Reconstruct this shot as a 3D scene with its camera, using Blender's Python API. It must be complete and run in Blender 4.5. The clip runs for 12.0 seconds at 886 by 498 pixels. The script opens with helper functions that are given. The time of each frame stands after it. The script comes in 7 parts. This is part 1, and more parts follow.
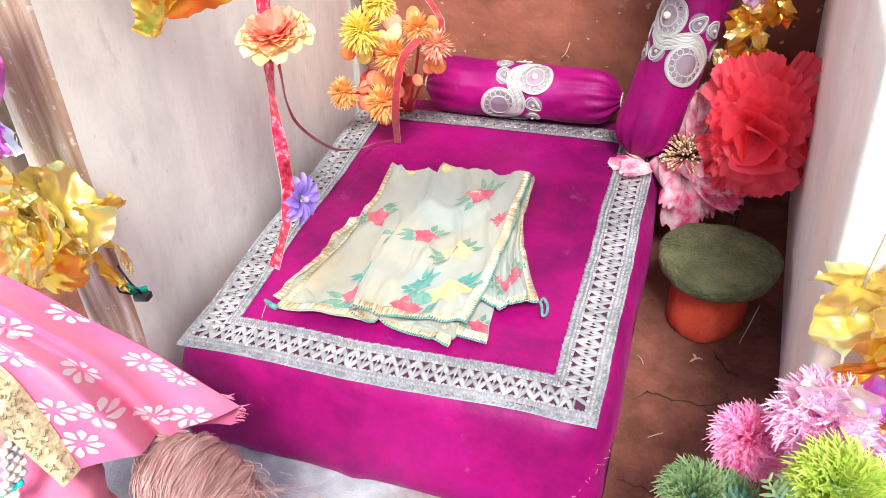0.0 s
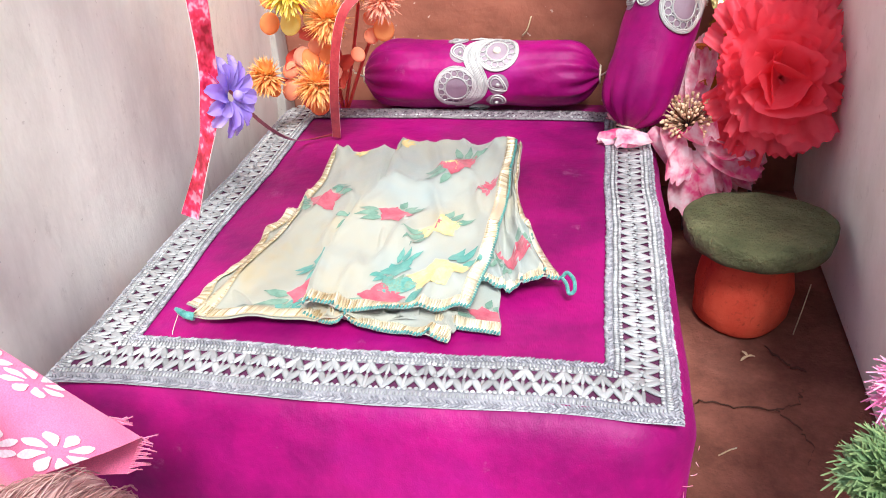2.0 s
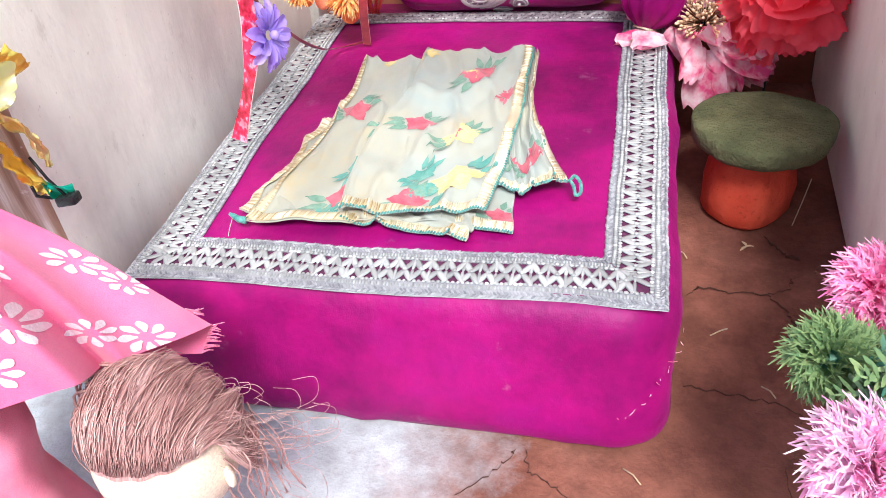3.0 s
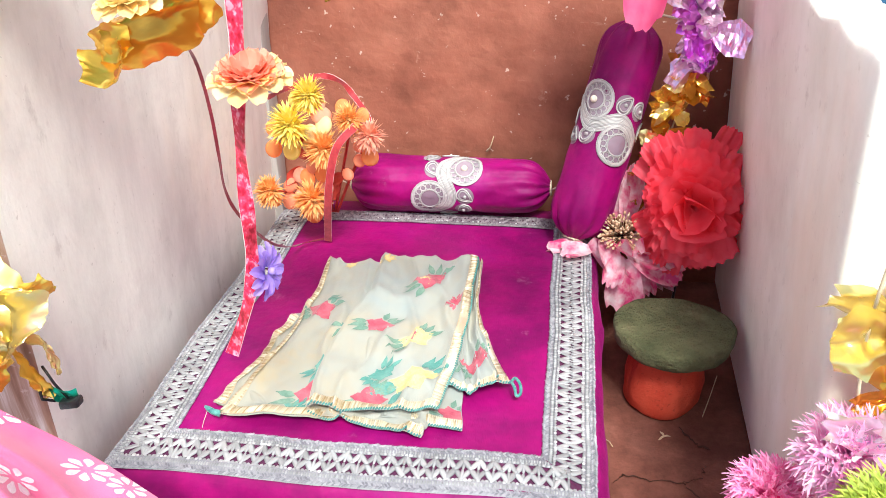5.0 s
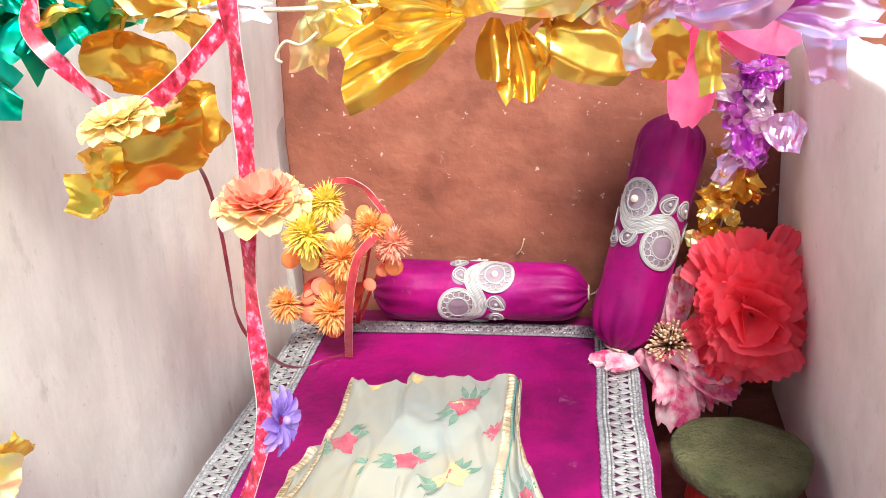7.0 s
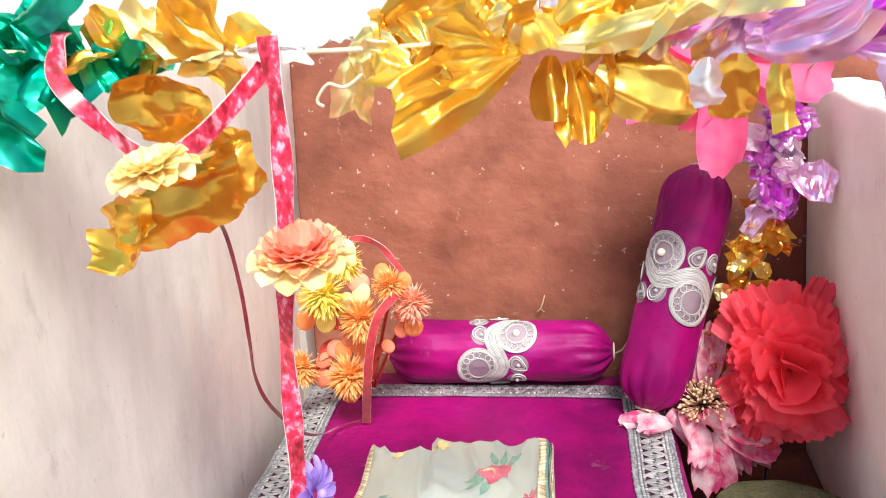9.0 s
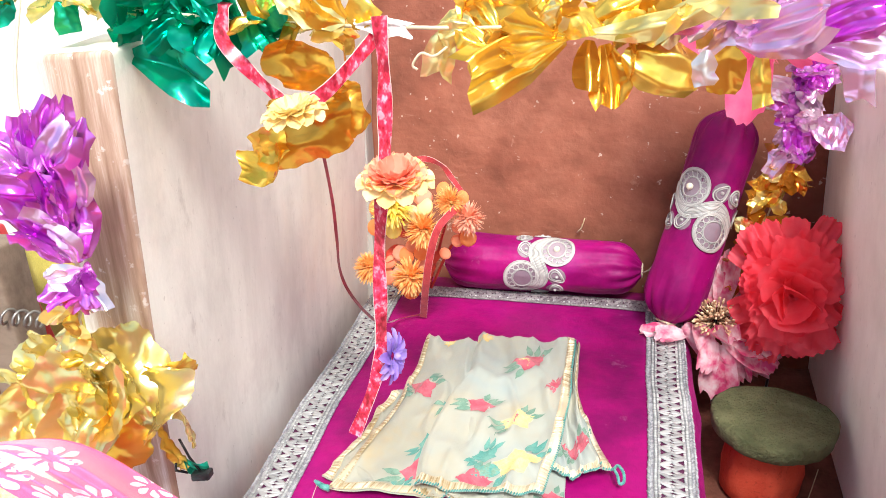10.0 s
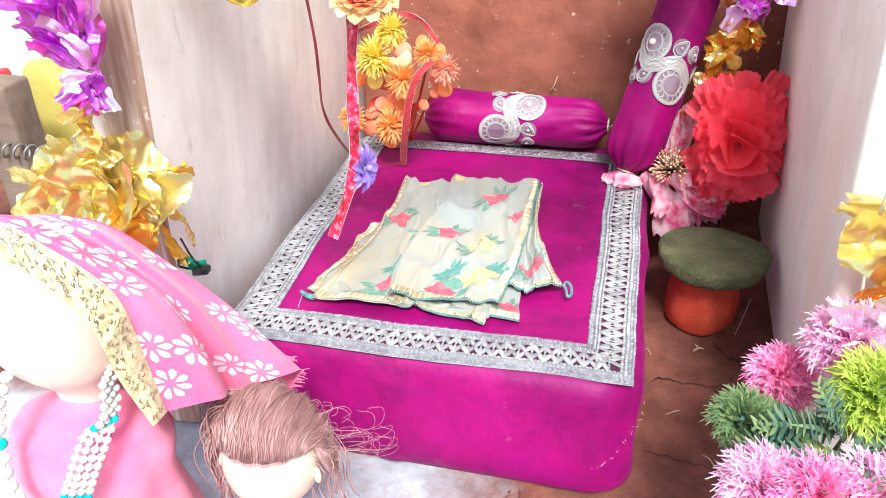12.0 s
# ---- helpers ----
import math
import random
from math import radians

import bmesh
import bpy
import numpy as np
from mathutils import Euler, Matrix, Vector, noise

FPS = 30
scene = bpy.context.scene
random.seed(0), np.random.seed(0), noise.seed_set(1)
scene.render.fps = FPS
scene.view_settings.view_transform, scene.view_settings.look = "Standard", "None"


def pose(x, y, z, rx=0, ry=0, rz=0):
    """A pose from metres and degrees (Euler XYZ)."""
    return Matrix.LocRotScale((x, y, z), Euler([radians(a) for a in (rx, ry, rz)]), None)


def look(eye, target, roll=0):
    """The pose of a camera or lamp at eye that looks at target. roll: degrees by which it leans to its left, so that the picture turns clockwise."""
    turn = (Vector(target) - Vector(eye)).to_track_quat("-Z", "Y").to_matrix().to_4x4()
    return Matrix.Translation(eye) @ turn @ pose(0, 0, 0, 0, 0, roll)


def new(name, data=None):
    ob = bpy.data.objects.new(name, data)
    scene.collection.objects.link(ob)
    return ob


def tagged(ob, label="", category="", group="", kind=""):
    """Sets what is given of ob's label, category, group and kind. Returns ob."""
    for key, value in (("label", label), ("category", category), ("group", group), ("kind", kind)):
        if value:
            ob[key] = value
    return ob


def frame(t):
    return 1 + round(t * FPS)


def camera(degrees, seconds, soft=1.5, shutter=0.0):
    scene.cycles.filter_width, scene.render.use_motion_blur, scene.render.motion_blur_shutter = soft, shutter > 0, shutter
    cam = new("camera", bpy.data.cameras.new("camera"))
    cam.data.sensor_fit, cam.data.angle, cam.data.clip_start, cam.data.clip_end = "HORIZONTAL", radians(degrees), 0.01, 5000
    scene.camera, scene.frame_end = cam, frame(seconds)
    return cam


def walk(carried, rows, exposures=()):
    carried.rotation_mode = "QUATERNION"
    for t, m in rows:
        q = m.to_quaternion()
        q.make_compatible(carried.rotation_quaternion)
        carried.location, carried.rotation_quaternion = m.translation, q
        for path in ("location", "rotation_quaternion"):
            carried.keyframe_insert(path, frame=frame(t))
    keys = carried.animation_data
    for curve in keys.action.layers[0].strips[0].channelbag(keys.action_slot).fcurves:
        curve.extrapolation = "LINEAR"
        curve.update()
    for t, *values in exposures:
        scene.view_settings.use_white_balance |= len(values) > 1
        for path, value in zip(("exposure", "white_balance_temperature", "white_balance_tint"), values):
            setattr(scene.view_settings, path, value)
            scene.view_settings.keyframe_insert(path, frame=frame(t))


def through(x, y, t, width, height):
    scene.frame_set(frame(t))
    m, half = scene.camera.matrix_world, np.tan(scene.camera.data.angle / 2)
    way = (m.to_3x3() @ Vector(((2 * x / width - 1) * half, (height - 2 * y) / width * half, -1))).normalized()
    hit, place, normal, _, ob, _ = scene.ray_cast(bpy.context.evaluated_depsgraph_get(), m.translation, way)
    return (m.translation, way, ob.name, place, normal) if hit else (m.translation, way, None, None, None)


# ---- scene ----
cam = camera(59.3, 12.0, soft=0.7, shutter=0.08)
PATH = [
    (0, (0.166, -0.326, 0.448), (-0.37, 1.151, -0.789), -3.2),
    (0.5, (0.144, -0.289, 0.408), (-0.357, 1.301, -0.697), -5.6),
    (1, (0.118, -0.259, 0.357), (-0.096, 1.501, -0.568), 0.2),
    (1.5, (0.087, -0.278, 0.319), (-0.093, 1.5, -0.579), 1.2),
    (2, (0.1, -0.269, 0.302), (-0.241, 1.423, -0.709), -2.8),
    (2.5, (0.111, -0.284, 0.312), (-0.314, 1.251, -0.896), -6.3),
    (2.7, (0.117, -0.29, 0.321), (-0.32, 1.207, -0.931), -6.6),
    (4.3, (0.122, -0.336, 0.392), (-0.151, 1.315, -0.703), -1.5),
    (4.5, (0.12, -0.337, 0.393), (-0.13, 1.354, -0.645), -1.1),
    (5, (0.113, -0.334, 0.4), (-0.161, 1.406, -0.548), -1.0),
    (5.5, (0.108, -0.323, 0.404), (-0.173, 1.455, -0.468), -1.2),
    (6, (0.11, -0.318, 0.413), (-0.183, 1.497, -0.377), -2.6),
    (6.5, (0.105, -0.311, 0.411), (-0.213, 1.523, -0.32), -2.7),
    (7, (0.094, -0.28, 0.396), (-0.229, 1.546, -0.352), -2.7),
    (7.2, (0.087, -0.261, 0.39), (-0.236, 1.581, -0.319), -3.0),
    (8.8, (0.065, -0.247, 0.356), (-0.191, 1.637, -0.265), -2.4),
    (9, (0.072, -0.266, 0.387), (-0.239, 1.617, -0.211), -3.4),
    (9.5, (0.081, -0.316, 0.424), (-0.325, 1.545, -0.185), -2.8),
    (10, (0.084, -0.349, 0.421), (-0.346, 1.432, -0.379), -1.5),
    (10.5, (0.098, -0.362, 0.422), (-0.315, 1.402, -0.423), -0.0),
    (11, (0.106, -0.381, 0.411), (-0.292, 1.341, -0.525), 0.2),
    (11.5, (0.104, -0.409, 0.412), (-0.288, 1.254, -0.629), -0.4),
    (12, (0.117, -0.414, 0.408), (-0.28, 1.248, -0.631), -0.6),
]
walk(cam, [(t, look(eye, target, roll)) for t, eye, target, roll in PATH], exposures=[(0.0, 0.92, 5950, 3), (2.5, 0.95, 5800, 3), (4.5, 0.92, 5900, 2), (5.5, 0.92, 6000, 2), (9.5, 0.90, 6150, 2), (11.0, 0.93, 6000, 2), (12.0, 0.98, 5800, 3)])

# ---- sky, sun ----
SUN_EL, SUN_AZ = 52.0, 162.0          # degrees; azimuth from +y clockwise
world = bpy.data.worlds.new("open_sky")
scene.world = world
world.use_nodes = True
_n = world.node_tree.nodes
_sky = _n.new("ShaderNodeTexSky")
_sky.sky_type = 'NISHITA'
_sky.sun_disc = False
_sky.sun_elevation = radians(SUN_EL)
_sky.sun_rotation = radians(SUN_AZ)
_sky.dust_density = 3.0
_n["Background"].inputs["Strength"].default_value = 0.100
world.node_tree.links.new(_sky.outputs["Color"], _n["Background"].inputs["Color"])
sun_data = bpy.data.lights.new("sun", 'SUN')
sun_data.energy = 3.1
sun_data.angle = radians(17)
sun_data.color = (1.0, 0.93, 0.84)
sun = new("sun", sun_data)
_az, _el = radians(SUN_AZ), radians(SUN_EL)
sun.matrix_world = look((3 * math.sin(_az) * math.cos(_el), 3 * math.cos(_az) * math.cos(_el), 3 * math.sin(_el)), (0, 0, 0))


# ---- materials ----
def material(name):
    m = bpy.data.materials.new(name)
    m.use_nodes = True
    return m, m.node_tree.nodes, m.node_tree.links, m.node_tree.nodes["Principled BSDF"]


def noise_node(nodes, links, scale, detail=4.0, stretch=(1, 1, 1), rough=0.6):
    co = nodes.new("ShaderNodeTexCoord")
    mp = nodes.new("ShaderNodeMapping")
    mp.inputs["Scale"].default_value = stretch
    tx = nodes.new("ShaderNodeTexNoise")
    tx.inputs["Scale"].default_value = scale
    tx.inputs["Detail"].default_value = detail
    tx.inputs["Roughness"].default_value = rough
    links.new(co.outputs["Object"], mp.inputs["Vector"])
    links.new(mp.outputs["Vector"], tx.inputs["Vector"])
    return tx.outputs["Fac"]


def ramp(nodes, links, fac, stops):
    r = nodes.new("ShaderNodeValToRGB")
    while len(r.color_ramp.elements) < len(stops):
        r.color_ramp.elements.new(0.5)
    for e, (p, c) in zip(r.color_ramp.elements, stops):
        e.position, e.color = p, (*c, 1)
    links.new(fac, r.inputs["Fac"])
    return r.outputs["Color"]


def mix(nodes, links, fac, a, b, how='MIX'):
    x = nodes.new("ShaderNodeMix")
    x.data_type, x.blend_type = 'RGBA', how
    for slot, v in ((0, fac), (6, a), (7, b)):
        if hasattr(v, "links"):
            links.new(v, x.inputs[slot])
        elif slot == 0:
            x.inputs[0].default_value = v
        else:
            x.inputs[slot].default_value = (*v, 1)
    return x.outputs[2]


def math_node(nodes, links, op, a, b):
    x = nodes.new("ShaderNodeMath")
    x.operation = op
    for slot, v in ((0, a), (1, b)):
        if hasattr(v, "links"):
            links.new(v, x.inputs[slot])
        else:
            x.inputs[slot].default_value = v
    return x.outputs[0]


def bump(nodes, links, bs, height, dist, strength=0.6):
    b = nodes.new("ShaderNodeBump")
    b.inputs["Strength"].default_value = strength
    b.inputs["Distance"].default_value = dist
    links.new(height, b.inputs["Height"])
    links.new(b.outputs["Normal"], bs.inputs["Normal"])


def cloth(name, dark, light, big=25, fine=900, rough=0.6, sheen=0.3, bump_d=0.0004, weave=(1, 1, 1), spec=0.3):
    """A woven or matt surface: broad unevenness of colour and a fine grain."""
    m, n, l, bs = material(name)
    f1 = noise_node(n, l, big, 5)
    col = ramp(n, l, f1, [(0.3, dark), (0.7, light)])
    f2 = noise_node(n, l, fine, 2, weave)
    grain = ramp(n, l, f2, [(0.3, (0.8, 0.8, 0.8)), (0.7, (1.1, 1.1, 1.1))])
    l.new(mix(n, l, 1.0, col, grain, 'MULTIPLY'), bs.inputs["Base Color"])
    bs.inputs["Roughness"].default_value = rough
    bs.inputs["Sheen Weight"].default_value = sheen
    bs.inputs["Specular IOR Level"].default_value = spec
    bump(n, l, bs, f2, bump_d, 0.4)
    return m


def petal_mat(name, dark, light, through=0.35, rough=0.55, scale=90, spread=(0.25, 0.7), own=0.45):
    """Thin dyed cloth or plastic petals that let some light through; each petal a little different."""
    m, n, l, bs = material(name)
    f1 = noise_node(n, l, scale, 3)
    geo = n.new("ShaderNodeNewGeometry")
    f = math_node(n, l, 'ADD', math_node(n, l, 'MULTIPLY', f1, 1 - own), math_node(n, l, 'MULTIPLY', geo.outputs["Random Per Island"], own))
    col = ramp(n, l, f, [(spread[0], dark), (spread[1], light)])
    l.new(col, bs.inputs["Base Color"])
    bs.inputs["Roughness"].default_value = rough
    tr = n.new("ShaderNodeBsdfTranslucent")
    l.new(col, tr.inputs["Color"])
    ms = n.new("ShaderNodeMixShader")
    ms.inputs[0].default_value = through
    l.new(bs.outputs[0], ms.inputs[1])
    l.new(tr.outputs[0], ms.inputs[2])
    l.new(ms.outputs[0], n["Material Output"].inputs["Surface"])
    fine = noise_node(n, l, 700, 2)
    bump(n, l, bs, fine, 0.0003, 0.3)
    return m


def foil(name, col, col2, rough=0.16):
    """Metallised plastic film: bright, crumpled, with fine creases."""
    m, n, l, bs = material(name)
    f1 = noise_node(n, l, 60, 3)
    l.new(ramp(n, l, f1, [(0.35, col), (0.7, col2)]), bs.inputs["Base Color"])
    bs.inputs["Metallic"].default_value = 0.88
    bs.inputs["Roughness"].default_value = rough
    # the film lets a little dyed light through
    tr = n.new("ShaderNodeBsdfTranslucent")
    tr.inputs["Color"].default_value = tuple(col2) + (1.0,)
    ms = n.new("ShaderNodeMixShader")
    ms.inputs[0].default_value = 0.18
    l.new(bs.outputs[0], ms.inputs[1])
    l.new(tr.outputs[0], ms.inputs[2])
    l.new(ms.outputs[0], n["Material Output"].inputs["Surface"])
    crease = noise_node(n, l, 120, 2)
    bump(n, l, bs, crease, 0.0022, 0.12)
    return m


# magenta satin: shiny violet where rubbed, dusty lighter marks
def make_satin():
    m, n, l, bs = material("magenta_satin")
    f1 = noise_node(n, l, 14, 5)
    col = ramp(n, l, f1, [(0.33, (0.125, 0.0010, 0.066)), (0.47, (0.212, 0.0012, 0.096)), (0.62, (0.295, 0.0018, 0.128))])
    blotch = ramp(n, l, noise_node(n, l, 48, 5, rough=0.65), [(0.30, (0.78, 0.78, 0.84)), (0.50, (0.98, 0.98, 1.0)), (0.66, (1.14, 1.10, 1.08))])
    col = mix(n, l, 1.0, col, blotch, 'MULTIPLY')
    f2 = noise_node(n, l, 13, 4, (1.0, 1.0, 1.4))
    vio = ramp(n, l, f2, [(0.58, (0, 0, 0)), (0.75, (1, 1, 1))])
    col = mix(n, l, math_node(n, l, 'MULTIPLY', vio, 0.30), col, (0.22, 0.006, 0.20))
    dust = ramp(n, l, noise_node(n, l, 38, 8, rough=0.75), [(0.62, (0, 0, 0)), (0.76, (1, 1, 1))])
    col = mix(n, l, math_node(n, l, 'MULTIPLY', dust, 0.30), col, (0.6, 0.3, 0.45))
    l.new(col, bs.inputs["Base Color"])
    bs.inputs["Roughness"].default_value = 0.46
    bs.inputs["Sheen Weight"].default_value = 0.12
    bs.inputs["Sheen Tint"].default_value = (0.9, 0.1, 0.6, 1)
    bs.inputs["Specular IOR Level"].default_value = 0.28
    bs.inputs["Specular Tint"].default_value = (1.0, 0.55, 0.9, 1)
    fine = noise_node(n, l, 1300, 3, (1, 0.3, 1))
    slub = noise_node(n, l, 45, 3)
    bump(n, l, bs, math_node(n, l, 'ADD', math_node(n, l, 'MULTIPLY', fine, 0.12), slub), 0.0026, 0.5)
    return m


def make_slab(name, base, streak, stain, stretch, grain=1.0):
    m, n, l, bs = material(name)
    f1 = noise_node(n, l, 9, 6, stretch)
    col = ramp(n, l, f1, [(0.3, streak), (0.5, base), (0.72, tuple(min(1, c * 1.12) for c in base))])
    f2 = noise_node(n, l, 60, 6, stretch, 0.7)
    thin = ramp(n, l, f2, [(0.60, (0, 0, 0)), (0.72, (1, 1, 1))])
    col = mix(n, l, math_node(n, l, 'MULTIPLY', thin, 0.35), col, stain)
    rosy = ramp(n, l, noise_node(n, l, 7, 4, (1, 1, 0.45)), [(0.52, (0, 0, 0)), (0.72, (1, 1, 1))])
    col = mix(n, l, math_node(n, l, 'MULTIPLY', rosy, 0.6), col, tuple(c * k for c, k in zip(base, (0.95, 0.80, 0.70))))
    f3 = noise_node(n, l, 11, 6, rough=0.7)
    blot = ramp(n, l, f3, [(0.52, (0, 0, 0)), (0.7, (1, 1, 1))])
    col = mix(n, l, math_node(n, l, 'MULTIPLY', blot, 0.55), col, streak)
    speck = ramp(n, l, noise_node(n, l, 230, 3), [(0.69, (0, 0, 0)), (0.73, (1, 1, 1))])
    col = mix(n, l, math_node(n, l, 'MULTIPLY', speck, 0.4), col, stain)
    fib = ramp(n, l, noise_node(n, l, 34, 6, (stretch[0] * 1.6, stretch[1] * 1.6, stretch[2] * 0.6), 0.7), [(0.34, (0.85, 0.84, 0.83)), (0.5, (0.98, 0.98, 0.98)), (0.68, (1.07, 1.07, 1.07))])
    col = mix(n, l, grain, col, fib, 'MULTIPLY')
    l.new(col, bs.inputs["Base Color"])
    bs.inputs["Roughness"].default_value = 0.6
    h = math_node(n, l, 'ADD', noise_node(n, l, 300, 4, stretch), f2)
    bump(n, l, bs, h, 0.0006, 0.3)
    return m


def make_sawn():
    """The rough end of the plank: brown timber with streaks of old whitewash."""
    m, n, l, bs = material("rough_sawn_end")
    f = noise_node(n, l, 26, 6, (3.5, 1, 0.22), 0.65)
    col = ramp(n, l, f, [(0.36, (0.30, 0.18, 0.12)), (0.47, (0.46, 0.31, 0.23)), (0.55, (0.60, 0.48, 0.40)), (0.63, (0.84, 0.78, 0.75))])
    speck = ramp(n, l, noise_node(n, l, 150, 4), [(0.62, (0, 0, 0)), (0.68, (1, 1, 1))])
    col = mix(n, l, math_node(n, l, 'MULTIPLY', speck, 0.6), col, (0.8, 0.74, 0.71))
    # old whitewash over the outer half, worn along the grain
    place = n.new("ShaderNodeNewGeometry")
    sp = n.new("ShaderNodeSeparateXYZ")
    l.new(place.outputs["Position"], sp.inputs[0])
    across = math_node(n, l, 'SUBTRACT', math_node(n, l, 'MULTIPLY', sp.outputs["Z"], 0.047), math_node(n, l, 'ADD', sp.outputs["X"], 0.186))
    across = math_node(n, l, 'ADD', across, math_node(n, l, 'MULTIPLY', math_node(n, l, 'SUBTRACT', noise_node(n, l, 40, 6, (2.5, 1, 0.3), 0.7), 0.5), 0.022))
    wash = ramp(n, l, math_node(n, l, 'MULTIPLY', across, 140.0), [(0.0, (0, 0, 0)), (1.0, (1, 1, 1))])
    l.new(mix(n, l, math_node(n, l, 'MULTIPLY', wash, 0.8), col, (0.84, 0.80, 0.76)), bs.inputs["Base Color"])
    bs.inputs["Roughness"].default_value = 0.8
    bump(n, l, bs, f, 0.002, 0.6)
    return m


def make_wall():
    """Red-brown distemper below, limewash above, with a ragged brushed edge between."""
    m, n, l, bs = material("distempered_wall")
    co = n.new("ShaderNodeTexCoord")
    sp = n.new("ShaderNodeSeparateXYZ")
    l.new(co.outputs["Object"], sp.inputs[0])
    rag = noise_node(n, l, 55, 8, rough=0.75)
    wave = noise_node(n, l, 4.5, 2, (1, 0, 0))
    edge = math_node(n, l, 'ADD', math_node(n, l, 'MULTIPLY', rag, 0.035), math_node(n, l, 'MULTIPLY', wave, 0.09))
    slope = math_node(n, l, 'ADD', math_node(n, l, 'MULTIPLY', sp.outputs["X"], -0.13), math_node(n, l, 'MULTIPLY', math_node(n, l, 'MAXIMUM', math_node(n, l, 'SUBTRACT', -0.19, sp.outputs["X"]), 0.0), 2.5))
    level = math_node(n, l, 'SUBTRACT', math_node(n, l, 'ADD', math_node(n, l, 'ADD', sp.outputs["Z"], edge), slope), 0.4385)
    above = ramp(n, l, math_node(n, l, 'MULTIPLY', level, 60.0), [(0.0, (0, 0, 0)), (0.1, (1, 1, 1))])
    b1 = noise_node(n, l, 6, 5)
    brown = ramp(n, l, b1, [(0.3, (0.17, 0.058, 0.039)), (0.52, (0.285, 0.100, 0.064)), (0.72, (0.40, 0.160, 0.106))])
    brush = noise_node(n, l, 30, 6, (0.85, 1, 1.2), 0.58)
    bt = ramp(n, l, brush, [(0.3, (0.80, 0.79, 0.78)), (0.5, (1.0, 1.0, 1.0)), (0.7, (1.13, 1.12, 1.12))])
    brown = mix(n, l, 1.0, brown, bt, 'MULTIPLY')
    smoke = ramp(n, l, noise_node(n, l, 13, 5, (1, 1, 1.3), 0.6), [(0.56, (1, 1, 1)), (0.74, (0.68, 0.64, 0.63))])
    brown = mix(n, l, 1.0, brown, smoke, 'MULTIPLY')
    for sc, st in ((34, (0.45, 1, 2.4)), (30, (2.8, 1, 0.35)), (26, (1.9, 1, 1.1))):
        scr = ramp(n, l, noise_node(n, l, sc, 6, st, 0.75), [(0.66, (0, 0, 0)), (0.71, (1, 1, 1))])
        brown = mix(n, l, math_node(n, l, 'MULTIPLY', scr, 0.34), brown, (0.50, 0.29, 0.22))
    chip = ramp(n, l, noise_node(n, l, 130, 2), [(0.70, (0, 0, 0)), (0.73, (1, 1, 1))])
    brown = mix(n, l, math_node(n, l, 'MULTIPLY', chip, 0.7), brown, (0.6, 0.45, 0.38))
    w1 = noise_node(n, l, 7, 5)
    white = ramp(n, l, w1, [(0.3, (0.70, 0.68, 0.66)), (0.7, (0.85, 0.84, 0.82))])
    l.new(mix(n, l, above, brown, white), bs.inputs["Base Color"])
    bs.inputs["Roughness"].default_value = 0.78
    bs.inputs["Specular IOR Level"].default_value = 0.25
    h = math_node(n, l, 'ADD', brush, math_node(n, l, 'MULTIPLY', noise_node(n, l, 35, 5), 1.2))
    h = math_node(n, l, 'ADD', h, math_node(n, l, 'MULTIPLY', above, 0.6))
    bump(n, l, bs, h, 0.0030, 0.7)
    return m


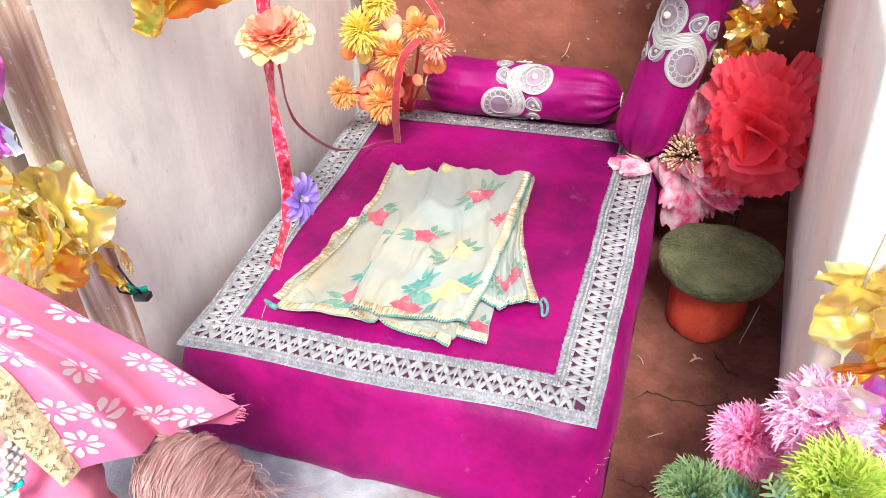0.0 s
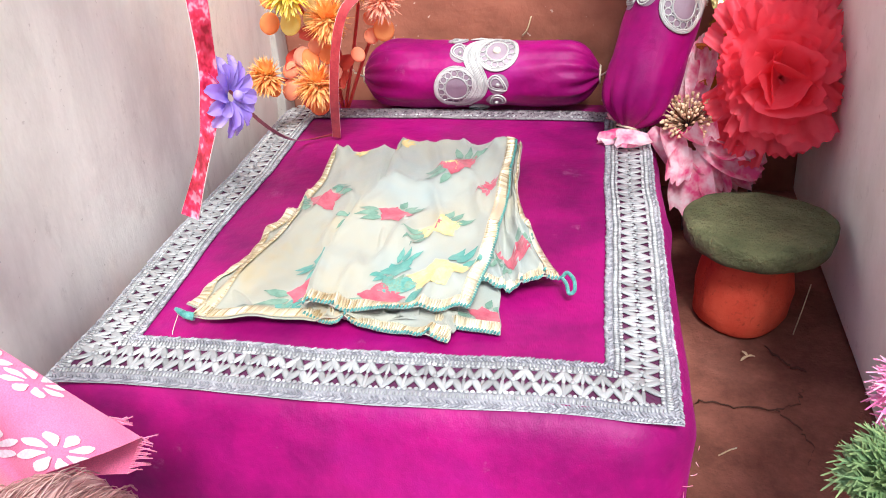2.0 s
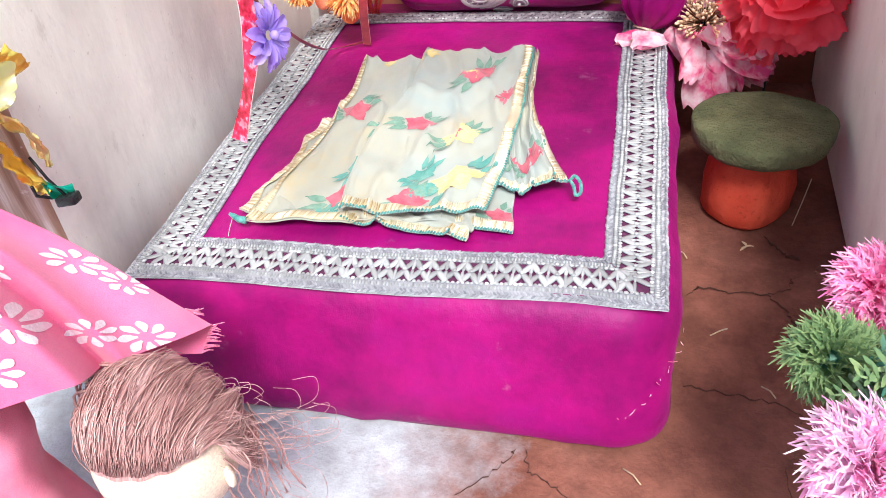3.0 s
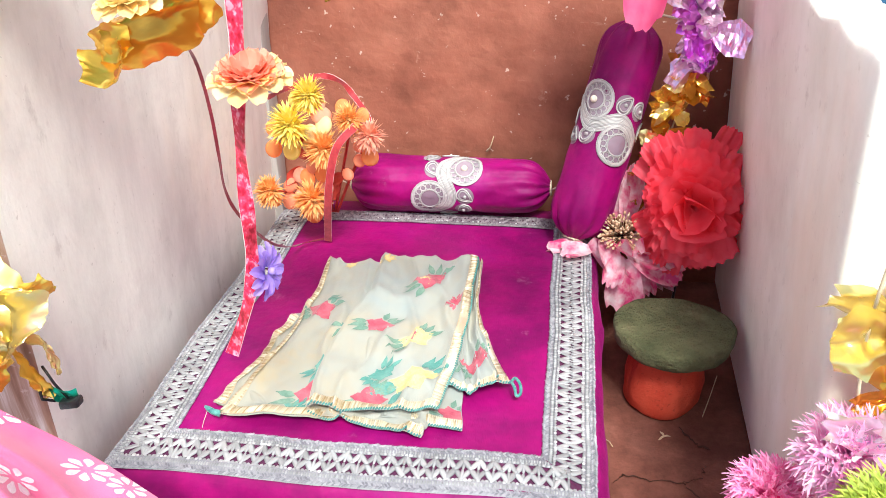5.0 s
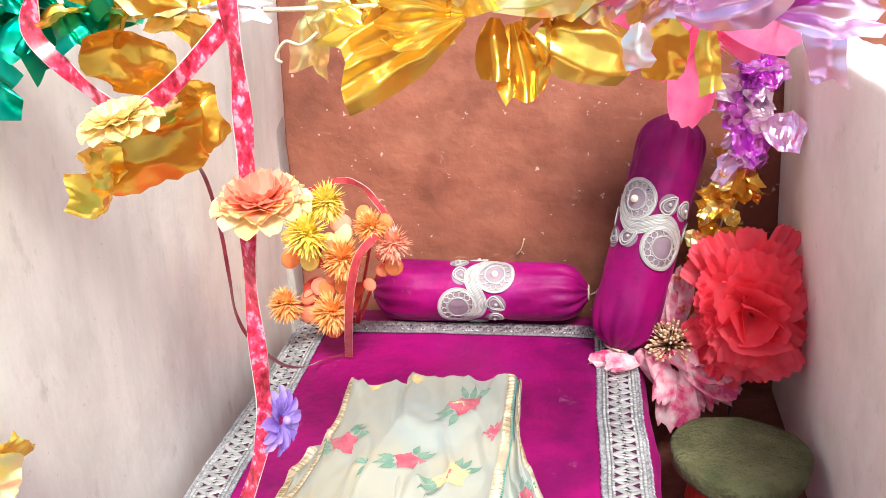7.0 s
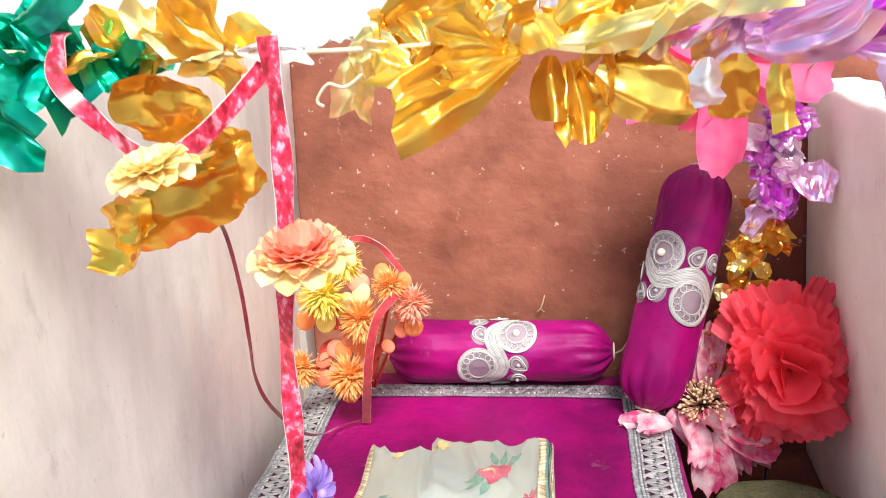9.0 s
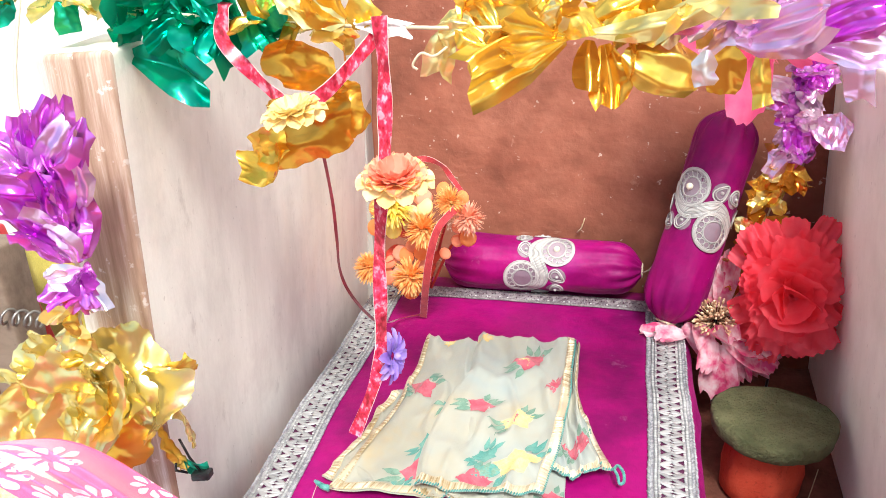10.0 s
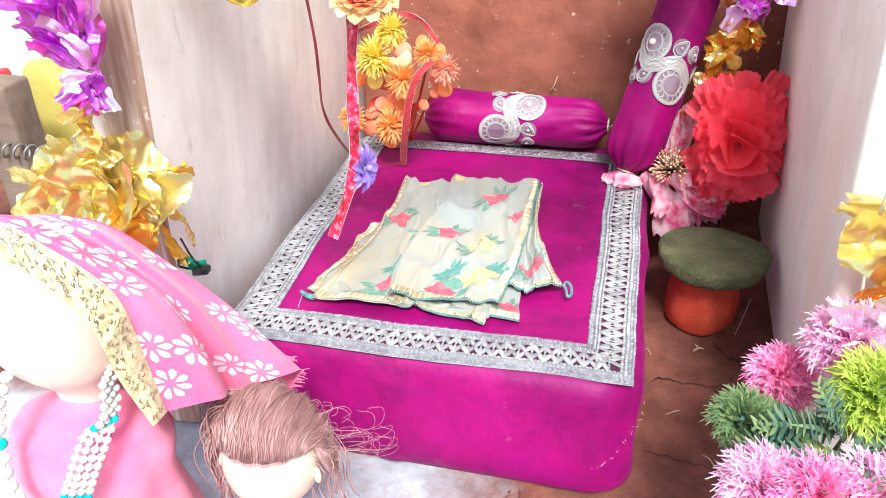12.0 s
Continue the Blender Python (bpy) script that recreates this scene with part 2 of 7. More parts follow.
def make_floor():
    """Mud plaster, with a worn pale blue-grey wash in front of the bed."""
    m, n, l, bs = material("mud_plaster")
    co = n.new("ShaderNodeTexCoord")
    sp = n.new("ShaderNodeSeparateXYZ")
    l.new(co.outputs["Object"], sp.inputs[0])
    f1 = noise_node(n, l, 12, 6)
    mud = ramp(n, l, f1, [(0.3, (0.150, 0.054, 0.038)), (0.55, (0.210, 0.080, 0.057)), (0.75, (0.285, 0.122, 0.090))])
    grain = ramp(n, l, noise_node(n, l, 260, 5), [(0.3, (0.86, 0.85, 0.84)), (0.7, (1.10, 1.10, 1.10))])
    damp = ramp(n, l, noise_node(n, l, 28, 6, rough=0.65), [(0.42, (0.72, 0.70, 0.70)), (0.60, (1.05, 1.05, 1.05))])
    grain = mix(n, l, 1.0, grain, damp, 'MULTIPLY')
    mud = mix(n, l, 1.0, mud, grain, 'MULTIPLY')
    rag = math_node(n, l, 'MULTIPLY', math_node(n, l, 'SUBTRACT', noise_node(n, l, 18, 7, rough=0.7), 0.5), 0.16)
    reach = math_node(n, l, 'ADD', math_node(n, l, 'SUBTRACT', 0.075, sp.outputs["X"]), rag)
    fx = ramp(n, l, math_node(n, l, 'MULTIPLY', reach, 14.0), [(0.0, (0, 0, 0)), (1.0, (1, 1, 1))])
    depth = math_node(n, l, 'ADD', math_node(n, l, 'SUBTRACT', -0.02, sp.outputs["Y"]), math_node(n, l, 'MULTIPLY', rag, 0.3))
    fy = ramp(n, l, math_node(n, l, 'MULTIPLY', depth, 40.0), [(0.0, (0, 0, 0)), (1.0, (1, 1, 1))])
    dist = n.new("ShaderNodeVectorMath")
    dist.operation = 'LENGTH'
    l.new(co.outputs["Object"], dist.inputs[0])
    rim = math_node(n, l, 'SUBTRACT', math_node(n, l, 'ADD', 0.75, math_node(n, l, 'MULTIPLY', rag, 2.0)), dist.outputs["Value"])
    fr = ramp(n, l, math_node(n, l, 'MULTIPLY', rim, 6.0), [(0.0, (0, 0, 0)), (1.0, (1, 1, 1))])
    fx = math_node(n, l, 'MULTIPLY', fx, fr)
    f2 = noise_node(n, l, 30, 7, rough=0.7)
    wash = ramp(n, l, f2, [(0.3, (0.30, 0.29, 0.31)), (0.5, (0.43, 0.44, 0.48)), (0.7, (0.60, 0.63, 0.70))])
    l.new(mix(n, l, math_node(n, l, 'MULTIPLY', fx, fy), mud, wash), bs.inputs["Base Color"])
    bs.inputs["Roughness"].default_value = 0.85
    bs.inputs["Specular IOR Level"].default_value = 0.2
    h = math_node(n, l, 'ADD', noise_node(n, l, 60, 6), math_node(n, l, 'MULTIPLY', noise_node(n, l, 500, 3), 0.25))
    bump(n, l, bs, h, 0.003, 0.7)
    return m


def make_lace(name, c1, c2, rough, metal):
    m, n, l, bs = material(name)
    geo = n.new("ShaderNodeNewGeometry")
    f = math_node(n, l, 'ADD', math_node(n, l, 'MULTIPLY', noise_node(n, l, 22, 4), 0.7), math_node(n, l, 'MULTIPLY', geo.outputs["Random Per Island"], 0.35))
    l.new(ramp(n, l, f, [(0.35, c1), (0.75, c2)]), bs.inputs["Base Color"])
    bs.inputs["Metallic"].default_value = metal
    bs.inputs["Roughness"].default_value = rough
    bump(n, l, bs, noise_node(n, l, 2200, 2), 0.0003, 0.4)
    return m


def make_clay(name, c1, c2, rough=0.85, relief=0.0026):
    m, n, l, bs = material(name)
    f = noise_node(n, l, 45, 6)
    col = ramp(n, l, f, [(0.3, c1), (0.7, c2)])
    pit = ramp(n, l, noise_node(n, l, 300, 4), [(0.28, (0.55, 0.52, 0.5)), (0.42, (1, 1, 1))])
    l.new(mix(n, l, 0.8, col, pit, 'MULTIPLY'), bs.inputs["Base Color"])
    bs.inputs["Roughness"].default_value = rough
    bs.inputs["Specular IOR Level"].default_value = 0.25
    h = math_node(n, l, 'ADD', noise_node(n, l, 420, 5), math_node(n, l, 'MULTIPLY', noise_node(n, l, 90, 4), 1.5))
    bump(n, l, bs, h, relief, 0.9)
    return m


def make_ribbon():
    """Red satin ribbon with a paler diamond weave."""
    m, n, l, bs = material("red_figured_ribbon")
    col = ramp(n, l, noise_node(n, l, 300, 2, (1, 1, 0.7)), [(0.36, (0.40, 0.004, 0.03)), (0.46, (0.70, 0.02, 0.07)), (0.56, (0.78, 0.05, 0.13)), (0.66, (0.92, 0.36, 0.46))])
    broad = ramp(n, l, noise_node(n, l, 75, 3), [(0.35, (0.50, 0.42, 0.46)), (0.65, (1.15, 1.25, 1.25))])
    l.new(mix(n, l, 1.0, col, broad, 'MULTIPLY'), bs.inputs["Base Color"])
    bs.inputs["Roughness"].default_value = 0.27
    bs.inputs["Sheen Weight"].default_value = 0.2
    return m


def make_hair():
    """Auburn nylon fibre: fine streaks along the locks."""
    m, n, l, bs = material("auburn_fibre")
    f = noise_node(n, l, 420, 5, (3.0, 0.22, 0.22), 0.7)
    broad = noise_node(n, l, 60, 3, (2.0, 0.4, 0.4))
    k = math_node(n, l, 'ADD', math_node(n, l, 'MULTIPLY', f, 0.6), math_node(n, l, 'MULTIPLY', broad, 0.4))
    l.new(ramp(n, l, k, [(0.34, (0.30, 0.13, 0.125)), (0.5, (0.52, 0.28, 0.265)), (0.66, (0.80, 0.57, 0.54))]), bs.inputs["Base Color"])
    bs.inputs["Roughness"].default_value = 0.34
    bump(n, l, bs, f, 0.0015, 0.6)
    return m


M = {
    "satin": make_satin(),
    "slab_l": make_slab("pale_weathered_plank", (0.88, 0.86, 0.80), (0.68, 0.65, 0.60), (0.44, 0.40, 0.36), (1.2, 1.2, 0.6), 0.45),
    "slab_r": make_slab("pale_stone", (0.92, 0.92, 0.83), (0.78, 0.77, 0.68), (0.48, 0.45, 0.39), (1, 1.1, 1.0), 0.25),
    "batten": make_slab("grey_strip", (0.42, 0.40, 0.38), (0.34, 0.32, 0.30), (0.22, 0.20, 0.18), (2, 2, 0.4)),
    "plank_end": make_sawn(),

    "wall": make_wall(),
    "floor": make_floor(),
    "crack": cloth("dark_fissure", (0.045, 0.020, 0.014), (0.11, 0.046, 0.031), rough=0.95, sheen=0),
    "lace": make_lace("silver_thread", (0.29, 0.29, 0.30), (0.54, 0.545, 0.56), 0.42, 0.25),
    "lace_edge": make_lace("lilac_silver_braid", (0.22, 0.215, 0.25), (0.50, 0.49, 0.53), 0.5, 0.2),
    "sequin": make_lace("pearl_sequin", (0.48, 0.48, 0.50), (0.74, 0.74, 0.74), 0.3, 0.1),
    "net": make_lace("grey_net", (0.22, 0.15, 0.20), (0.36, 0.29, 0.34), 0.6, 0.1),
    # near-black mauve: the shade in the lace gaps, as a colour
    "gap_shade": make_lace("dark_mauve_gap_shade", (0.060, 0.010, 0.042), (0.120, 0.020, 0.080), 0.7, 0.0),
    "lace_grey": make_lace("tarnished_thread", (0.16, 0.12, 0.15), (0.42, 0.37, 0.40), 0.5, 0.25),
    "pearl": make_lace("cream_pearl", (0.80, 0.74, 0.58), (0.90, 0.86, 0.72), 0.2, 0.0),
    "cream": None,
    "gold_trim": make_lace("gold_zari", (0.44, 0.32, 0.16), (0.92, 0.86, 0.70), 0.28, 0.4),
    "brocade": cloth("cream_gold_brocade", (0.42, 0.32, 0.15), (0.92, 0.84, 0.52), big=300, fine=1800, rough=0.45, bump_d=0.001),
    "bronze": make_lace("bronze_thread", (0.20, 0.15, 0.09), (0.42, 0.34, 0.20), 0.5, 0.2),
    "teal": cloth("teal_thread", (0.01, 0.13, 0.13), (0.16, 0.42, 0.38), big=300, fine=2500, rough=0.6),
    "print_red": cloth("print_red", (0.36, 0.025, 0.07), (0.58, 0.16, 0.20), big=160),
    "print_green": cloth("print_green", (0.09, 0.20, 0.15), (0.24, 0.35, 0.27), big=120),
    "print_teal": cloth("print_teal", (0.04, 0.22, 0.19), (0.18, 0.37, 0.32), big=120),
    "print_yellow": cloth("print_yellow", (0.68, 0.46, 0.14), (0.72, 0.60, 0.32), big=160),
    "print_white": cloth("print_white", (0.80, 0.76, 0.76), (0.88, 0.85, 0.85), big=200),
    "green_clay": make_clay("green_painted_clay", (0.080, 0.092, 0.042), (0.20, 0.20, 0.10), 0.9, 0.0045),
    "orange_clay": make_clay("orange_painted_clay", (0.56, 0.055, 0.028), (0.70, 0.105, 0.055), 0.75, 0.0009),
    "red_petal": petal_mat("red_petal", (0.93, 0.030, 0.075), (1.0, 0.14, 0.20), 0.45),
    "pink_petal": petal_mat("pink_petal", (0.80, 0.08, 0.26), (0.96, 0.72, 0.78), 0.35, scale=70, spread=(0.42, 0.62), own=0.15),
    "hot_petal": petal_mat("hot_pink_petal", (0.86, 0.06, 0.24), (0.94, 0.22, 0.42), 0.45),
    "peach": petal_mat("peach_petal", (0.95, 0.32, 0.22), (0.98, 0.62, 0.44), 0.45),
    "butter": petal_mat("butter_petal", (0.93, 0.72, 0.28), (0.96, 0.88, 0.54), 0.4),
    "orange": petal_mat("orange_petal", (0.98, 0.32, 0.08), (1.0, 0.50, 0.20), 0.5),
    "salmon": petal_mat("salmon_petal", (0.94, 0.27, 0.14), (0.98, 0.46, 0.28), 0.4),
    "yellow": petal_mat("yellow_petal", (0.98, 0.76, 0.12), (1.0, 0.90, 0.36), 0.5),
    "fringe_yellow": petal_mat("yellow_fringe", (1.0, 0.84, 0.14), (1.0, 0.93, 0.38), 0.5),
    "fringe_orange": petal_mat("orange_fringe", (1.0, 0.55, 0.18), (1.0, 0.80, 0.40), 0.55),
    "fringe_salmon": petal_mat("salmon_fringe", (0.98, 0.52, 0.38), (1.0, 0.74, 0.58), 0.5),
    "redstem": petal_mat("red_stem", (0.45, 0.03, 0.02), (0.62, 0.08, 0.05), 0.1),
    "lilac_petal": petal_mat("lilac_petal", (0.36, 0.22, 0.75), (0.55, 0.42, 0.88)),
    "stamen": petal_mat("stamen", (0.60, 0.34, 0.20), (0.92, 0.70, 0.48), 0.1),
    "amber": foil("amber_gold_foil", (0.66, 0.30, 0.03), (0.90, 0.52, 0.08), 0.14),
    "whitefoil": foil("silvery_pink_foil", (0.95, 0.80, 0.92), (1.0, 0.95, 0.98), 0.25),
    "gold": foil("gold_foil", (0.95, 0.55, 0.06), (1.0, 0.76, 0.16), 0.20),
    "palegold": foil("pale_gold_foil", (0.92, 0.74, 0.20), (1.0, 0.93, 0.48), 0.22),
    "greenfoil": foil("green_foil", (0.0, 0.26, 0.15), (0.06, 0.66, 0.42), 0.2),
    "purple": foil("purple_foil", (0.66, 0.05, 0.74), (0.92, 0.36, 0.95), 0.18),
    "lilac": foil("lilac_foil", (0.85, 0.45, 0.88), (1.0, 0.80, 0.98), 0.22),
    "ribbon": make_ribbon(),
    # darker crimson for the arching ribbon, its shade put into the colour
    "ribbonshade": cloth("crimson_ribbon_shaded", (0.30, 0.015, 0.030), (0.52, 0.055, 0.060), big=140, rough=0.35),
    "cord": make_lace("silver_cord", (0.34, 0.33, 0.33), (0.58, 0.57, 0.56), 0.4, 0.15),
    "ribbonedge": cloth("pale_ribbon_edge", (0.75, 0.40, 0.42), (0.88, 0.66, 0.64), big=200, rough=0.4),
    "coral": petal_mat("coral_petal", (0.95, 0.32, 0.22), (0.99, 0.58, 0.42), 0.45),
    "darkribbon": cloth("maroon_ribbon", (0.17, 0.010, 0.022), (0.34, 0.035, 0.055), big=160, rough=0.35),
    "thread": cloth("cream_thread", (0.55, 0.47, 0.33), (0.75, 0.66, 0.48), fine=2500),
    "darkthread": cloth("dark_thread", (0.02, 0.02, 0.02), (0.05, 0.04, 0.04)),
    "fern": petal_mat("fern_plastic", (0.075, 0.155, 0.105), (0.21, 0.31, 0.19), 0.3),
    "bluefern": petal_mat("blue_green_plastic", (0.04, 0.15, 0.10), (0.14, 0.30, 0.21), 0.25),
    "lime": petal_mat("lime_plastic", (0.20, 0.34, 0.08), (0.44, 0.56, 0.14), 0.35),
    "pinktuft": petal_mat("pink_plastic", (0.86, 0.03, 0.28), (0.94, 0.20, 0.48), 0.4),
    "lilactuft": petal_mat("lilac_plastic", (0.90, 0.14, 0.58), (0.95, 0.44, 0.78), 0.4),
    "paletuft": petal_mat("pale_pink_plastic", (0.88, 0.12, 0.42), (0.95, 0.48, 0.68), 0.3),
    "pinktip": petal_mat("white_pink_plastic_tip", (0.92, 0.34, 0.66), (0.96, 0.76, 0.88), 0.35),
    "hottip": petal_mat("hot_pink_plastic_tip", (0.90, 0.14, 0.44), (0.95, 0.52, 0.74), 0.3),
    "greentip": petal_mat("pale_green_plastic_tip", (0.12, 0.22, 0.10), (0.30, 0.40, 0.17), 0.3),
    "limetip": petal_mat("yellow_green_plastic_tip", (0.38, 0.54, 0.06), (0.68, 0.76, 0.16), 0.4),
    "printpale": cloth("pale_print", (0.86, 0.64, 0.73), (0.90, 0.80, 0.85), big=200),
    "blouse": cloth("washed_pink_cotton", (0.82, 0.14, 0.30), (0.88, 0.30, 0.44), big=30, fine=2200, rough=0.75),
    "skin": cloth("doll_cloth", (0.80, 0.62, 0.50), (0.86, 0.70, 0.58), big=30, fine=1800, rough=0.7),
    "vinyl": cloth("doll_vinyl", (0.86, 0.66, 0.52), (0.90, 0.72, 0.58), big=20, rough=0.4, sheen=0),
    "hair": make_hair(),
    "pinkcloth": cloth("pink_cotton", (0.80, 0.11, 0.29), (0.90, 0.24, 0.42), big=18, fine=2200, rough=0.75),
    "redcloth": cloth("red_cotton", (0.42, 0.01, 0.02), (0.55, 0.02, 0.03)),
    "timber": make_slab("grey_timber", (0.22, 0.16, 0.12), (0.14, 0.095, 0.07), (0.09, 0.06, 0.045), (0.5, 5, 5)),
    "steel": make_lace("dull_wire", (0.25, 0.24, 0.22), (0.4, 0.38, 0.36), 0.4, 0.9),
    "olive": cloth("olive_yellow_cotton", (0.42, 0.36, 0.06), (0.56, 0.48, 0.12)),
    "bluecloth": cloth("blue_sheet", (0.015, 0.07, 0.16), (0.03, 0.13, 0.26), big=30),
    "straw": cloth("dry_straw", (0.42, 0.30, 0.17), (0.58, 0.44, 0.28)),
    "turquoise": make_lace("turquoise_bead", (0.0, 0.42, 0.40), (0.05, 0.62, 0.58), 0.2, 0.0),
    "plastic_black": cloth("black_plastic", (0.008, 0.008, 0.01), (0.02, 0.02, 0.022), rough=0.25, sheen=0),
}


def make_cream():
    m, n, l, bs = material("cream_voile")
    f1 = noise_node(n, l, 22, 4)
    col = ramp(n, l, f1, [(0.28, (0.56, 0.46, 0.28)), (0.40, (0.50, 0.47, 0.38)), (0.55, (0.47, 0.48, 0.43)), (0.72, (0.42, 0.47, 0.46))])
    l.new(col, bs.inputs["Base Color"])
    bs.inputs["Roughness"].default_value = 0.55
    bs.inputs["Sheen Weight"].default_value = 0.3
    tr = n.new("ShaderNodeBsdfTranslucent")
    l.new(col, tr.inputs["Color"])
    ms = n.new("ShaderNodeMixShader")
    ms.inputs[0].default_value = 0.25
    l.new(bs.outputs[0], ms.inputs[1])
    l.new(tr.outputs[0], ms.inputs[2])
    l.new(ms.outputs[0], n["Material Output"].inputs["Surface"])
    h = math_node(n, l, 'ADD', noise_node(n, l, 2600, 1), math_node(n, l, 'MULTIPLY', noise_node(n, l, 60, 3), 3.0))
    bump(n, l, bs, h, 0.0010, 0.4)
    return m


M["cream"] = make_cream()


# ---- mesh tools ----
def V(*a):
    return Vector(a)


class Geo:
    """Vertices and faces, gathered in world metres."""

    def __init__(self):
        self.v, self.f, self.m = [], [], []

    def add(self, verts, faces, mi=0):
        k = len(self.v)
        self.v += [tuple(p) for p in verts]
        self.f += [tuple(i + k for i in q) for q in faces]
        self.m += [mi] * len(faces)
        return self

    def grid(self, fn, nu, nv, wrap_u=False, wrap_v=False, mi=0):
        """fn(u, v) over nu x nv cells, u and v from 0 to 1."""
        cu, cv = (nu if wrap_u else nu + 1), (nv if wrap_v else nv + 1)
        verts = [fn(i / nu, j / nv) for i in range(cu) for j in range(cv)]
        faces = [(i * cv + j, (i + 1) % cu * cv + j, (i + 1) % cu * cv + (j + 1) % cv, i * cv + (j + 1) % cv) for i in range(nu) for j in range(nv)]
        return self.add(verts, faces, mi)

    def tube(self, pts, r, n=7, mi=0, loop=False):
        pts = [Vector(p) for p in pts]
        rs = r if isinstance(r, (list, tuple)) else [r] * len(pts)
        k = len(pts)
        verts, side = [], None
        for i, p in enumerate(pts):
            if loop:
                d = pts[(i + 1) % k] - pts[i - 1]
            else:
                d = pts[min(i + 1, k - 1)] - pts[max(i - 1, 0)]
            d = d.normalized() if d.length > 1e-9 else V(0, 0, 1)
            if side is None:
                side = d.orthogonal().normalized()
            side = side - d * side.dot(d)
            side = side.normalized() if side.length > 1e-6 else d.orthogonal().normalized()
            up = d.cross(side)
            verts += [p + (side * math.cos(a) + up * math.sin(a)) * rs[i] for a in (2 * math.pi * j / n for j in range(n))]
        faces = [(i % k * n + j, i % k * n + (j + 1) % n, (i + 1) % k * n + (j + 1) % n, (i + 1) % k * n + j) for i in range(k if loop else k - 1) for j in range(n)]
        if not loop:
            faces += [tuple(range(n - 1, -1, -1)), tuple((k - 1) * n + j for j in range(n))]
        return self.add(verts, faces, mi)

    def blob(self, c, a, b, d, nu=6, nv=4, mi=0, power=1.0):
        """An ellipsoid at c with half-axes a, b, d (vectors); its poles lie along a."""
        c, a, b, d = Vector(c), Vector(a), Vector(b), Vector(d)
        verts = [c - a]
        for j in range(1, nv):
            t = math.pi * j / nv
            s = math.sin(t) ** power
            verts += [c - a * math.cos(t) + (b * math.cos(p) + d * math.sin(p)) * s for p in (2 * math.pi * i / nu for i in range(nu))]
        verts.append(c + a)
        last = len(verts) - 1
        faces = [(0, 1 + (i + 1) % nu, 1 + i) for i in range(nu)]
        for j in range(nv - 2):
            o = 1 + j * nu
            faces += [(o + i, o + (i + 1) % nu, o + nu + (i + 1) % nu, o + nu + i) for i in range(nu)]
        o = 1 + (nv - 2) * nu
        faces += [(last, o + i, o + (i + 1) % nu) for i in range(nu)]
        return self.add(verts, faces, mi)

    def ball(self, c, r, nu=8, nv=6, mi=0):
        return self.blob(c, (0, 0, r), (r, 0, 0), (0, r, 0), nu, nv, mi)

    def strip(self, pts, sides, w, mi=0, thick=0.0004):
        """A flat ribbon along pts, its width lying along sides, with a little thickness."""
        k = len(pts)
        ws = w if isinstance(w, (list, tuple)) else [w] * k
        top, low = [], []
        for i in range(k):
            p, s = Vector(pts[i]), Vector(sides[i]).normalized()
            d = Vector(pts[min(i + 1, k - 1)]) - Vector(pts[max(i - 1, 0)])
            nrm = d.cross(s)
            nrm = nrm.normalized() * thick if nrm.length > 1e-9 else V(0, 0, thick)
            a, b = p - s * ws[i] / 2, p + s * ws[i] / 2
            top += [a + nrm, b + nrm]
            low += [a - nrm, b - nrm]
        quads = [(2 * i, 2 * i + 1, 2 * i + 3, 2 * i + 2) for i in range(k - 1)]
        self.add(top, quads, mi)
        self.add(low, [q[::-1] for q in quads], mi)
        rim = [j for i in range(k) for j in (2 * i,)] + [2 * i + 1 for i in reversed(range(k))]
        m = len(rim)
        verts = [top[j] for j in rim] + [low[j] for j in rim]
        faces = [(i, (i + 1) % m, m + (i + 1) % m, m + i) for i in range(m)]
        return self.add(verts, faces, mi)

    def rbox(self, h, r, n, xf, mi=0):
        """A box of half sizes h with edges rounded by r and n cells a side, each point sent through xf."""
        axes = []
        for k in range(3):
            c = h[k] - r
            inner = [(-c + 2 * c * i / n[k]) for i in range(n[k] + 1)]
            axes.append([-h[k], -h[k] + 0.35 * r] + inner + [h[k] - 0.35 * r, h[k]])
        idx, verts, faces = {}, [], []

        def at(i, j, k):
            if (i, j, k) not in idx:
                p = V(axes[0][i], axes[1][j], axes[2][k])
                q = V(*[max(-(h[a] - r), min(h[a] - r, p[a])) for a in range(3)])
                o = p - q
                if o.length > 1e-9:
                    p = q + o.normalized() * r
                idx[(i, j, k)] = len(verts)
                verts.append(xf(p))
            return idx[(i, j, k)]

        nx, ny, nz = (len(a) - 1 for a in axes)
        for i in range(nx):
            for j in range(ny):
                faces.append((at(i, j, 0), at(i, j + 1, 0), at(i + 1, j + 1, 0), at(i + 1, j, 0)))
                faces.append((at(i, j, nz), at(i + 1, j, nz), at(i + 1, j + 1, nz), at(i, j + 1, nz)))
        for i in range(nx):
            for k in range(nz):
                faces.append((at(i, 0, k), at(i + 1, 0, k), at(i + 1, 0, k + 1), at(i, 0, k + 1)))
                faces.append((at(i, ny, k), at(i, ny, k + 1), at(i + 1, ny, k + 1), at(i + 1, ny, k)))
        for j in range(ny):
            for k in range(nz):
                faces.append((at(0, j, k), at(0, j, k + 1), at(0, j + 1, k + 1), at(0, j + 1, k)))
                faces.append((at(nx, j, k), at(nx, j + 1, k), at(nx, j + 1, k + 1), at(nx, j, k + 1)))
        return self.add(verts, faces, mi)

    def obj(self, name, mats, base=(0, 0, 0), smooth=True):
        me = bpy.data.meshes.new(name)
        b = Vector(base)
        me.from_pydata([(p[0] - b.x, p[1] - b.y, p[2] - b.z) for p in self.v], [], self.f)
        for m in (mats if isinstance(mats, (list, tuple)) else [mats]):
            me.materials.append(m)
